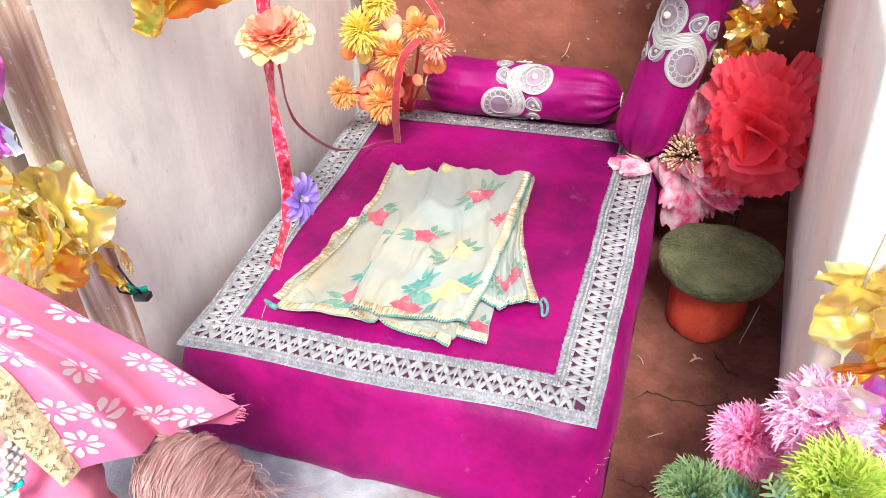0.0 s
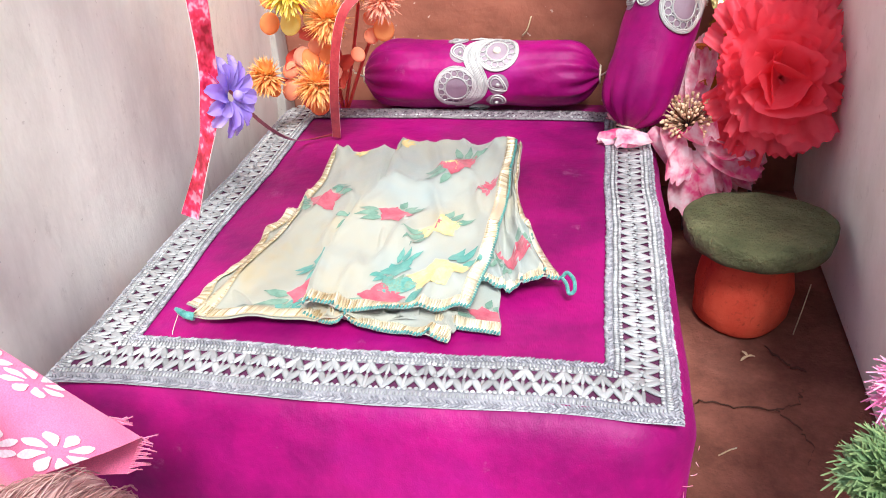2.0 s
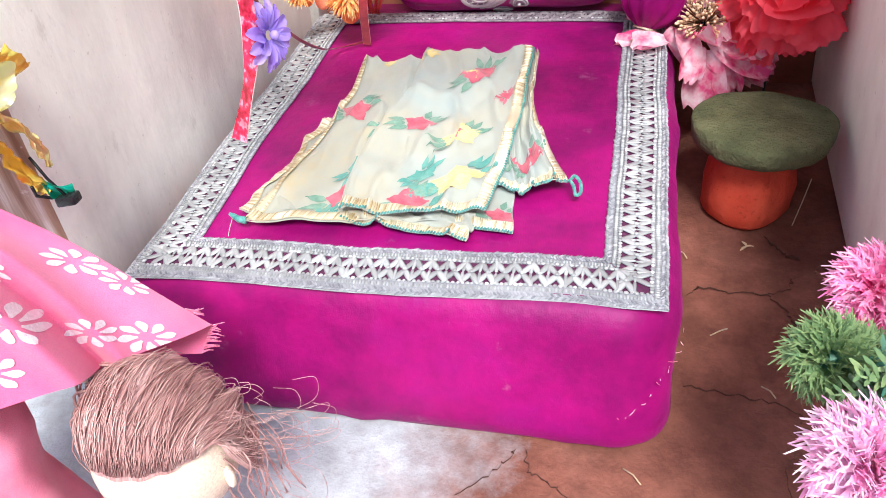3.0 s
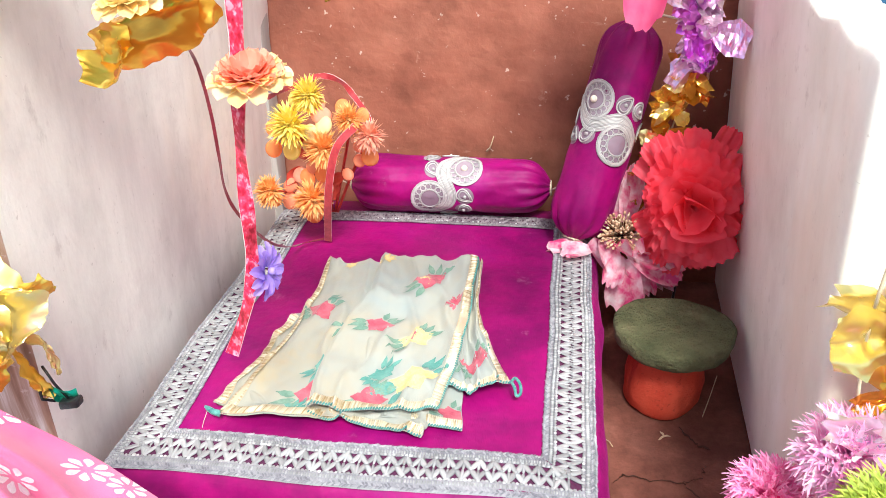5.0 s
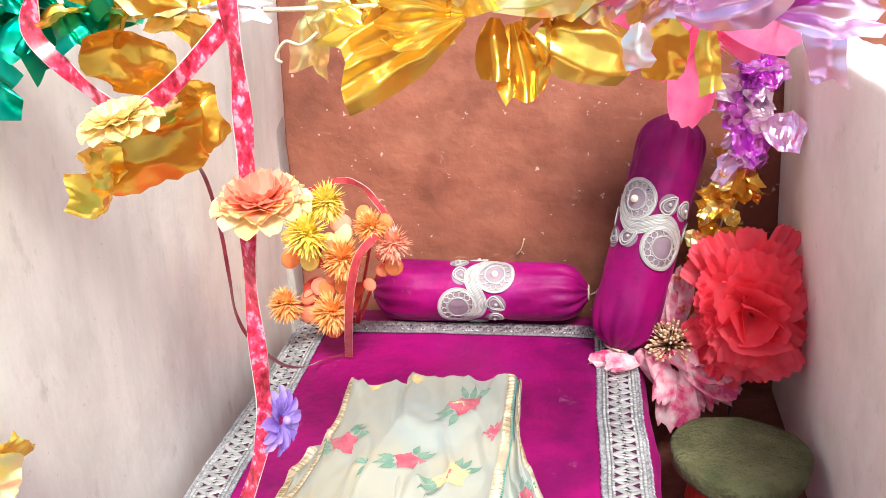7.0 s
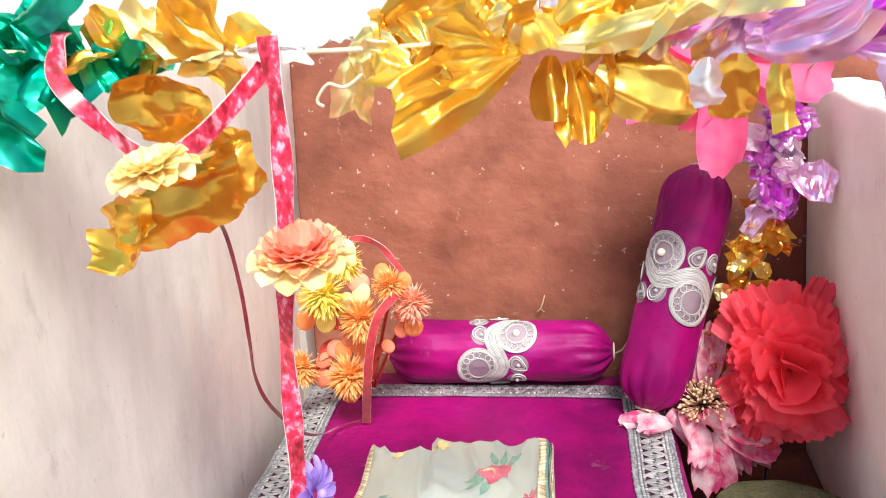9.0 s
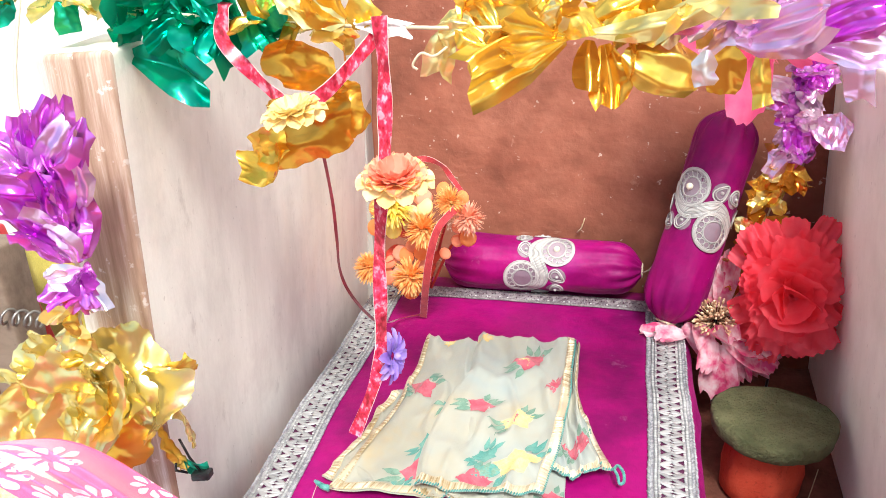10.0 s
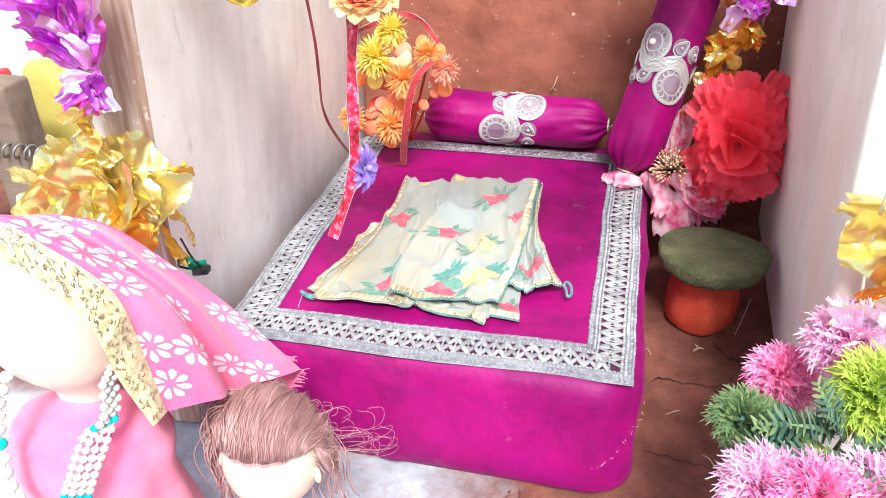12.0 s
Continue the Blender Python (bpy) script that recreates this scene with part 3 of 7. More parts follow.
        me.polygons.foreach_set("use_smooth", [smooth] * len(self.f))
        if any(self.m):
            me.polygons.foreach_set("material_index", self.m)
        me.update()
        return new(name, me)


def base_of(ob):
    p = Vector((0, 0, 0))
    while ob is not None:
        p += ob.location
        ob = ob.parent
    return p


def part(name, geo, mats, parent, label="", smooth=True):
    ob = geo.obj(name, mats, base_of(parent), smooth)
    ob.parent = parent
    return tagged(ob, label) if label else ob


def thing(name, at, label, category, group="", kind=""):
    e = new(name)
    e.empty_display_size = 0.01
    e.location = at
    return tagged(e, label, category, group, kind)


def solo(name, geo, mats, label, category, group="", kind="", smooth=True, at=None):
    ob = geo.obj(name, mats, at or (0, 0, 0), smooth)
    if at:
        ob.location = at
    return tagged(ob, label, category, group, kind)


def nz(p, s=1.0, seed=0.0):
    return noise.noise(Vector(p) * s + Vector((seed, seed * 1.7, -seed)))


def frame_of(d, up=(0, 0, 1)):
    """Side and over for a direction d."""
    d = Vector(d).normalized()
    s = d.cross(Vector(up))
    s = s.normalized() if s.length > 1e-4 else d.orthogonal().normalized()
    return d, s, s.cross(d)


def smooth_path(pts, n):
    """A Catmull-Rom curve through pts, n steps a span."""
    p = [Vector(q) for q in pts]
    p = [2 * p[0] - p[1]] + p + [2 * p[-1] - p[-2]]
    out = []
    for i in range(1, len(p) - 2):
        for k in range(n):
            t = k / n
            out.append(0.5 * (2 * p[i] + (p[i + 1] - p[i - 1]) * t + (2 * p[i - 1] - 5 * p[i] + 4 * p[i + 1] - p[i + 2]) * t * t + (3 * p[i] - p[i - 1] - 3 * p[i + 1] + p[i + 2]) * t ** 3))
    out.append(p[-2])
    return out


def petal(geo, root, out, up, length, width, curl=0.3, cup=0.2, ruffle=0.0, waves=4, nu=6, nv=6, tip=1.0, seed=0.0, mi=0, power=0.8):
    """One petal from root along out, its face towards up; it curls back and may be ruffled at the rim."""
    o, s, u = frame_of(out, up)

    def fn(a, b):
        x = b - 0.5
        prof = math.sin(math.pi * min(1.0, 0.12 + 0.88 * a) * (0.5 + 0.28 * tip)) ** power
        w = width * max(0.12, prof) * x
        edge = a ** 2
        wav = ruffle * edge * math.sin(waves * 2 * math.pi * b + seed * 9) * length
        lim = length * (a - 0.16 * a ** 3 * (2 * x) ** 2 * tip) + ruffle * 0.5 * edge * length * math.sin(waves * 4.3 * math.pi * b + seed * 5)
        lift = cup * width * (2 * x) ** 2 * (0.3 + a) - curl * length * a ** 2
        return Vector(root) + o * lim + s * w + u * (lift + wav)

    return geo.grid(fn, nu, nv, mi=mi)


def spike(geo, p, d, length, w, mi=0):
    """A thin pointed needle."""
    d, s, u = frame_of(d)
    p = Vector(p)
    q = p + d * length * 0.45
    geo.add([p - s * w * 0.5, p + s * w * 0.5, q + s * w * 0.6 + u * w * 0.3, q - s * w * 0.6 + u * w * 0.3, p + d * length, p + u * w * 0.7], [(0, 1, 2, 3), (3, 2, 4), (0, 3, 4, 5), (5, 4, 2, 1)], mi)


def sphere_dirs(n, seed=0):
    g = math.pi * (3 - math.sqrt(5))
    return [V(math.sqrt(1 - z * z) * math.cos(g * i + seed), math.sqrt(1 - z * z) * math.sin(g * i + seed), z) for i, z in ((i, 1 - 2 * (i + 0.5) / n) for i in range(n))]


def ridged(p, k, seed):
    """Sharp creases: 1 on a crease line, falling off to both sides."""
    return 1 - 2 * abs(noise.noise(Vector(p) * k + Vector((seed, -seed, seed * 0.5))))


def fan(geo, c, out, up, R, span, pleats, rnd, amp=0.12, depth=8, droop=0.0, mi=0):
    """A pleated, crumpled leaf of film gathered at c and spreading along out."""
    o, s, u = frame_of(out, up)
    cols = pleats * 6
    sd, ph, curl = rnd.uniform(0, 60), rnd.uniform(0, 6), rnd.uniform(-0.35, 0.35)
    notch = [rnd.uniform(0.86, 1.06) for _ in range(cols + 1)]

    def fn(a, b):
        i = round(a * cols)
        ang = (a - 0.5) * span * (0.75 + 0.25 * b)
        rim = R * (0.72 + 0.28 * math.sin(math.pi * (0.12 + 0.76 * a)) ** 0.6) * (1 + 0.16 * noise.noise((a * 4, sd, 0))) * (1 + (notch[i] - 1) * b ** 4)
        r = rim * (0.05 + 0.95 * b)
        q = (a * 2.2, b * 1.6, 0)
        tri = 2 * abs(((a * pleats + ph) % 1.0) - 0.5) * 2 - 1
        h = amp * r * tri * (1 - 0.35 * b) + 0.20 * R * b * (ridged(q, 1.0, sd) - 0.4) + 0.07 * R * b * ridged(q, 2.6, sd + 9) + curl * R * b * b - droop * r * b
        return Vector(c) + (o * math.cos(ang) + s * math.sin(ang)) * r + u * h

    return geo.grid(fn, cols, depth, mi=mi)


def crumple(geo, c, a, b, rnd, n=14, amp=0.3, mi=0):
    """A crumpled, curling sheet of film, centred at c with half sides a and b."""
    a, b = Vector(a), Vector(b)
    nrm = a.cross(b).normalized()
    k, sd = (a.length + b.length) / 2, rnd.uniform(0, 60)
    cu, cv = rnd.uniform(-0.5, 0.5), rnd.uniform(-0.5, 0.5)

    def fn(x, y):
        p, q = 2 * x - 1, 2 * y - 1
        grow = 1 + 0.22 * noise.noise((p * 1.3, q * 1.3, sd)) + 0.08 * noise.noise((p * 6, q * 6, sd))
        round_off = 1 - 0.20 * p * p * q * q
        h = amp * (ridged((p, q, 0), 0.9, sd) - 0.4) + amp * 0.4 * ridged((p, q, 0), 2.4, sd + 5) + 0.05 * ridged((p, q, 0), 4.5, sd + 8) + cu * p * p + cv * q * q
        return Vector(c) + a * p * grow * round_off + b * q * grow * round_off + nrm * (k * h)

    return geo.grid(fn, n, n, mi=mi)


# ---- the setting ----
def ground():
    """One sheet, fine near the bed and coarse out to the horizon."""
    near = [-0.9 + 0.03 * i for i in range(61)]
    far = [1.2, 1.8, 3.0, 6.0, 14.0, 40.0, 120.0, 400.0]
    axis = [-x for x in reversed(far)] + near + far
    g, n = Geo(), len(axis)

    def z(x, y):
        return -0.0015 + 0.0012 * nz((x, y, 0), 7) + 0.0006 * nz((x, y, 3), 30) if max(abs(x), abs(y)) < 0.89 else -0.0015

    g.add([(x, y, z(x, y)) for x in axis for y in axis], [(i * n + j, (i + 1) * n + j, (i + 1) * n + j + 1, i * n + j + 1) for i in range(n - 1) for j in range(n - 1)])
    return solo("ground", g, M["floor"], "brown mud-plastered ground with cracks and pale blue wash", "ground", kind="structure")


floor_ob = ground()


def fissure(pts, w, seed):
    rnd = random.Random(seed)
    path = []
    for a, b in zip(pts[:-1], pts[1:]):
        for k in range(6):
            t = k / 6
            path.append((a[0] + (b[0] - a[0]) * t + rnd.uniform(-1, 1) * 0.0013, a[1] + (b[1] - a[1]) * t + rnd.uniform(-1, 1) * 0.0013))
    path.append(pts[-1])
    g = Geo()
    ws = [w * 0.75 * rnd.uniform(0.15, 1.0) * (1 if 0 < i < len(path) - 1 else 0.2) for i in range(len(path))]
    g.strip([(x, y, 0.0003 + 0.0012 * nz((x, y, 0), 7)) for x, y in path], [(0.4, 1, 0)] * len(path), ws, thick=0.0003)
    return part("crack", g, M["crack"], floor_ob, "dark thin crack in the dried mud")


for _k, (_pts, _w) in enumerate((
        ([(0.164, 0.076), (0.172, 0.085), (0.190, 0.082), (0.212, 0.083), (0.222, 0.070), (0.226, 0.056), (0.221, 0.042)], 0.0012),
        ([(0.214, 0.083), (0.226, 0.090), (0.230, 0.102)], 0.0014),
        ([(0.160, 0.003), (0.174, 0.000), (0.190, -0.001), (0.207, -0.004), (0.221, -0.011), (0.216, -0.030), (0.208, -0.046), (0.210, -0.075)], 0.0011),
        ([(0.217, 0.141), (0.222, 0.130), (0.228, 0.122), (0.236, 0.118)], 0.0028),
        ([(0.077, -0.052), (0.072, -0.062), (0.064, -0.071), (0.050, -0.085)], 0.0011),
        ([(0.081, -0.054), (0.084, -0.066), (0.094, -0.070), (0.103, -0.078), (0.122, -0.092)], 0.0011))):
    fissure(_pts, _w, _k)


def back_wall():
    g = Geo()
    xs = [-3.5, -1.6, -0.8] + [-0.5 + 0.04 * i for i in range(26)] + [0.8, 1.6, 3.5]
    zs = [-0.02] + [0.04 * i for i in range(1, 19)] + [1.2, 2.0, 2.8]
    n, f = len(zs), len(xs) * len(zs)

    def y(x, z):
        return 0.3645 + 0.0030 * nz((x, 0, z), 5) + 0.0012 * nz((x, 4, z), 26)

    g.add([(x, y(x, z), z) for x in xs for z in zs] + [(x, 0.60, z) for x in xs for z in zs],
          [(i * n + j, (i + 1) * n + j, (i + 1) * n + j + 1, i * n + j + 1) for i in range(len(xs) - 1) for j in range(n - 1)]
          + [(f + i * n + j, f + i * n + j + 1, f + (i + 1) * n + j + 1, f + (i + 1) * n + j) for i in range(len(xs) - 1) for j in range(n - 1)]
          + [(i * n + n - 1, (i + 1) * n + n - 1, f + (i + 1) * n + n - 1, f + i * n + n - 1) for i in range(len(xs) - 1)]
          + [(j, j + 1, f + j + 1, f + j) for j in range(n - 1)]
          + [((len(xs) - 1) * n + j, f + (len(xs) - 1) * n + j, f + (len(xs) - 1) * n + j + 1, (len(xs) - 1) * n + j + 1) for j in range(n - 1)])
    return solo("wall_back", g, M["wall"], "house wall, red-brown distemper below ragged white limewash", "wall", kind="structure")


back_wall()


def left_slab():
    """An upright pale plank wall; its sawn front end shows."""
    g = Geo()
    h = (0.020, 0.2035, 0.183)

    def xf(p):
        q = p + V(0.0012 * nz(p, 9, 1), 0.0022 * nz(p, 30, 2) if abs(p.y) > 0.19 else 0, 0.003 * nz(p, 22, 3) if p.z > 0.16 else 0)
        a, z = radians(1.4), q.z + h[2]
        x, y = q.x * math.cos(a) - q.y * math.sin(a), q.x * math.sin(a) + q.y * math.cos(a)
        return V(x - 0.1716 + 0.047 * (z - 0.2), y + 0.160, z)

    g.rbox(h, 0.003, (2, 16, 14), xf)
    for k, q in enumerate(g.f):
        if sum(g.v[i][1] for i in q) / len(q) < -0.0385:
            g.m[k] = 1
    return solo("wall_left", g, [M["slab_l"], M["plank_end"]], "upright pale weathered plank with a rough brown sawn end", "partition", kind="structure")


left_slab()


def right_slab():
    """A pale stone slab on edge, with a broken, slanting front end."""
    g = Geo()
    h = (0.0190, 0.19, 0.160)

    def xf(p):
        t = (p.y + h[1]) / (2 * h[1])
        z = p.z + h[2]
        q = V(p.x, p.y, p.z)
        q.x += 0.0014 * nz(p, 10, 5)
        if p.z > h[2] - 0.004:
            q.z += 0.0035 * nz(p, 35, 6) + 0.0015 * nz(p, 120, 7)
            q.x += 0.002 * nz(p, 60, 8)
        front = -0.010 - 0.03 * max(0.0, z - 0.15) + 0.003 * nz((0, 0, z), 25, 9)
        y = front + (0.3615 - front) * t
        return V(q.x + 0.2935 - 0.0720 * z - 0.046 * (0.363 - y), y, q.z + h[2])

    g.rbox(h, 0.006, (2, 22, 18), xf)
    return solo("wall_right", g, M["slab_r"], "pale grey stone slab on edge with chipped top", "partition", kind="structure")


right_slab()


def corner_batten():
    g = Geo()
    g.rbox((0.0062, 0.011, 0.176), 0.0015, (2, 2, 12), lambda p: V(-0.1605, 0.3490, 0.176) + p + V(0.0008 * nz(p, 25, 4), 0, 0))
    return solo("trim", g, M["batten"], "narrow grey wooden strip standing in the back corner", "batten", kind="structure")


corner_batten()


# ---- the bed ----
BED = dict(x0=-0.1405, x1=0.1545, y0=-0.0345, y1=0.352, h=0.080)


def bed_top(x, y):
    """Height of the mattress top: slightly crowned, uneven."""
    u = (x - BED["x0"]) / (BED["x1"] - BED["x0"])
    v = (y - BED["y0"]) / (BED["y1"] - BED["y0"])
    c = max(0, math.sin(math.pi * min(1, max(0, u)))) * max(0, math.sin(math.pi * min(1, max(0, v))))
    return BED["h"] + 0.0045 * math.sqrt(c) + 0.0008 * nz((x, y, 0), 28)


def mattress():
    t = thing("mattress", (0, 0.15, 0), "thick magenta satin doll mattress edged with silver lace", "mattress")
    g, n = Geo(), 44
    prof = [(-0.009, -0.001), (-0.0125, 0.004), (-0.0130, 0.012), (-0.0105, 0.028), (-0.0060, 0.045), (-0.001, 0.060), (0.0025, 0.070), (0.007, 0.0765), (0.014, 0.080), (0.03, 0.081), (0.06, 0.082), (0.10, 0.083), (0.135, 0.083)]
    rad = (0.012, 0.032, 0.014, 0.014)

    def ring(inset, z):
        side = max(inset, 0.0)
        x0, x1, y0, y1 = BED["x0"] + side, BED["x1"] - side, BED["y0"] + inset, BED["y1"] - side
        pts = []
        for (cx, cy, sx, sy), r, (ax, ay, bx, by) in zip(((x0, y0, 1, 1), (x1, y0, -1, 1), (x1, y1, -1, -1), (x0, y1, 1, -1)), rad, ((0, 1, 1, 0), (-1, 0, 0, 1), (0, -1, -1, 0), (1, 0, 0, -1))):
            r = max(0.002, min(r, (x1 - x0) / 2 - 0.001))
            c = V(cx + sx * r, cy + sy * r, 0)
            for k in range(9):
                a = math.pi / 2 * k / 8
                # turn from the first side's direction to the second's
                d1 = V(-sx, 0, 0) if ax == 0 else V(0, -sy, 0)
                d2 = V(0, -sy, 0) if ax == 0 else V(-sx, 0, 0)
                pts.append(c + (d1 * math.cos(a) + d2 * math.sin(a)) * r)
        # fill the straight sides
        out = []
        for i, p in enumerate(pts):
            q = pts[(i + 1) % len(pts)]
            out.append(p)
            if i % 9 == 8:
                out += [p + (q - p) * k / n for k in range(1, n)]
        res = []
        for p in out:
            zz = z
            dx = dy = 0.0
            if z < 0.07:
                b = 0.0045 * nz((p.x, p.y, z), 18, 2) + 0.0018 * nz((p.x, p.y, z * 0.5), 55, 4)
                cx = V(p.x - 0.005, p.y - 0.155, 0).normalized()
                lim = 0.0 if p.x < BED["x0"] + 0.02 else 1.0
                dx, dy = cx.x * b * lim, cx.y * b
                if z < 0.002:
                    dx = dy = 0
            elif inset > 0.0065:
                zz = bed_top(p.x, p.y) if inset > 0.013 else z
            res.append((p.x + dx, p.y + dy, zz))
        return res

    rings = [ring(*p) for p in prof]
    k = len(rings[0])
    verts = [p for r in rings for p in r]
    faces = [(j * k + i, j * k + (i + 1) % k, (j + 1) * k + (i + 1) % k, (j + 1) * k + i) for j in range(len(rings) - 1) for i in range(k)]
    faces.append(tuple((len(rings) - 1) * k + i for i in range(k)))
    faces.append(tuple(range(k - 1, -1, -1)))
    g.add(verts, faces)
    body = part("cover", g, M["satin"], t)
    # hand stitches along the lower front corner seam
    s, rnd = Geo(), random.Random(5)
    for i in range(16):
        f = i / 15
        x = 0.1550 - 0.045 * f ** 1.5 + rnd.uniform(-1, 1) * 0.001
        z = 0.055 - 0.045 * f + rnd.uniform(-1, 1) * 0.002
        y = -0.012 - 0.0325 * min(1, f * 1.6)
        d = V(rnd.uniform(-1, 0.2), -0.3, rnd.uniform(-0.2, 1)).normalized() * rnd.uniform(0.001, 0.0026)
        s.tube([V(x, y, z) - d, V(x, y - 0.0004, z), V(x, y, z) + d], 0.0002, 4)
    part("stitching", s, M["pink_petal"], body, "loose pink hand stitches")
    return t


bed = mattress()


def lace(t, p0, p1, inward, width, m0, m1, seed, dull=False):
    """A strip of beaded thread lace laid on the mattress from p0 to p1 along its outer edge; m0, m1: mitre at each end."""
    p0, p1, inward = V(*p0, 0), V(*p1, 0), V(*inward, 0)
    run = p1 - p0
    L, d = run.length, run.normalized()
    rnd = random.Random(seed)

    def P(s, w, h):
        q = p0 + d * s + inward * (w + 0.0009 * nz((s, seed, 0), 40) + 0.0022 * nz((s, seed, 5), 11))
        edge = max(0, 0.006 - w) / 0.006
        return V(q.x, q.y, bed_top(q.x, q.y) + 0.0008 + h - 0.0022 * edge)

    def lim(w):
        return (w if m0 else 0), L - (w if m1 else 0)

    kx = width / 0.030
    strip = part("lace_strip", Geo_ribbon(P, lim, kx), M["lace_grey"] if dull else M["lace_edge"], t, "silver bead-and-petal lace trim")
    beads, seqs, leaves, braid = Geo(), Geo(), Geo(), Geo()
    up = V(0, 0, 1)
    for w, lean in ((0.0009, 0.8), (0.0026, -0.8), (0.0276, -0.8), (0.0292, 0.8)):
        w *= kx
        a, b = lim(w)
        s = a
        while s < b:
            c = P(s, w + 0.0003 * math.sin(s * 900), 0.0004)
            f = d * 0.75 + inward * lean
            braid.blob(c + up * rnd.uniform(0, 0.0004), f * 0.0014 * rnd.uniform(0.8, 1.15), (f.cross(up)).normalized() * 0.0006, up * 0.0007, 5, 4)
            s += 0.0016 * rnd.uniform(0.85, 1.15)
    # bugle beads set crosswise, then a row of round sequins on each side of the openwork
    for w, half in ((0.0050, 0.0017), (0.0252, 0.0015)):
        w *= kx
        a, b = lim(w)
        s = a + 0.001
        while s < b:
            beads.blob(P(s, w, 0.0005), up * 0.0006, d * 0.00066, inward * half * rnd.uniform(0.85, 1.1), 5, 4)
            s += 0.0016 * rnd.uniform(0.9, 1.1)
    for w in (0.0075, 0.0230):
        w *= kx
        a, b = lim(w)
        s = a + 0.001
        while s < b:
            r = 0.0012 * rnd.uniform(0.75, 1.15)
            (seqs if rnd.random() < 0.22 else beads).blob(P(s, w, 0.0007), up * 0.0005, d * r, inward * r, 7, 4)
            s += 0.0024 * rnd.uniform(0.9, 1.1)
    # openwork: sheaves of flat leaves tied at the middle, small gaps between the fans
    w0, half = 0.01525 * kx, 0.0075 * kx
    a, b = lim(w0)
    s, step = a + 0.002, 0.0084
    while s < b:
        for ang, wide in ((59, 1.0), (121, 1.0), (239, 1.0), (301, 1.0), (90, 0.55), (270, 0.55)):
            al = radians(ang + rnd.uniform(-4, 4))
            ln = half / abs(math.sin(al)) * rnd.uniform(0.94, 1.06)
            f = d * math.cos(al) + inward * math.sin(al)
            c = P(s + (step / 2 if ang % 180 == 90 else 0), w0, 0.0006) + f * ln * 0.50
            c.z = bed_top(c.x, c.y) + 0.0012 + 0.0004 * rnd.random()
            leaves.blob(c, f * ln * 0.53, up.cross(f).normalized() * 0.0019 * wide * rnd.uniform(0.88, 1.12), up * 0.0006, 6, 6, power=0.55)
        leaves.blob(P(s, w0, 0.0014), up * 0.0007, d * 0.0013, inward * 0.0015, 6, 4)
        s += step * rnd.uniform(0.96, 1.04)
    # added dark sheet below the openwork; its colour paints the shade in the gaps
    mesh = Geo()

    def shade_sheet(u, v):
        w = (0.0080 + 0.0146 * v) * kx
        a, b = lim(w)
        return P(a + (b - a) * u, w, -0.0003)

    mesh.grid(shade_sheet, 60, 3)
    part("gap_shade_sheet", mesh, M["gap_shade"], strip, "added dark mauve sheet, painted shade in the openwork gaps")
    tagged(part("braid", braid, M["lace_grey"] if dull else M["lace_edge"], strip), kind="stuff")
    tagged(part("beading", beads, M["lace_grey"] if dull else M["lace"], strip), kind="stuff")
    tagged(part("petals", leaves, M["lace_grey"] if dull else M["lace"], strip), kind="stuff")
    tagged(part("sequin_edging", seqs, M["sequin"], strip, "row of tiny white sequins"), kind="stuff")


def Geo_ribbon(P, lim, kx):
    """The woven tapes along both edges of a lace strip, and thin cross threads between."""
    g = Geo()
    for w0, w1 in ((0.0, 0.0082), (0.0224, 0.030)):
        w0, w1 = w0 * kx, w1 * kx

        def fn(u, v):
            w = w0 + (w1 - w0) * v
            a, b = lim(w)
            return P(a + (b - a) * u, w, -0.0001)

        g.grid(fn, 60, 3)
    return g


lace(bed, (-0.1365, -0.0310), (0.1460, -0.0245), (0, 1), 0.031, True, True, 1)
lace(bed, (0.1460, -0.0245), (0.1475, 0.300), (-1, 0), 0.032, True, False, 2)
lace(bed, (-0.1365, -0.0310), (-0.1430, 0.315), (1, 0), 0.031, True, False, 3)
lace(bed, (-0.115, 0.316), (0.120, 0.322), (0, -1), 0.025, False, False, 4, dull=True)


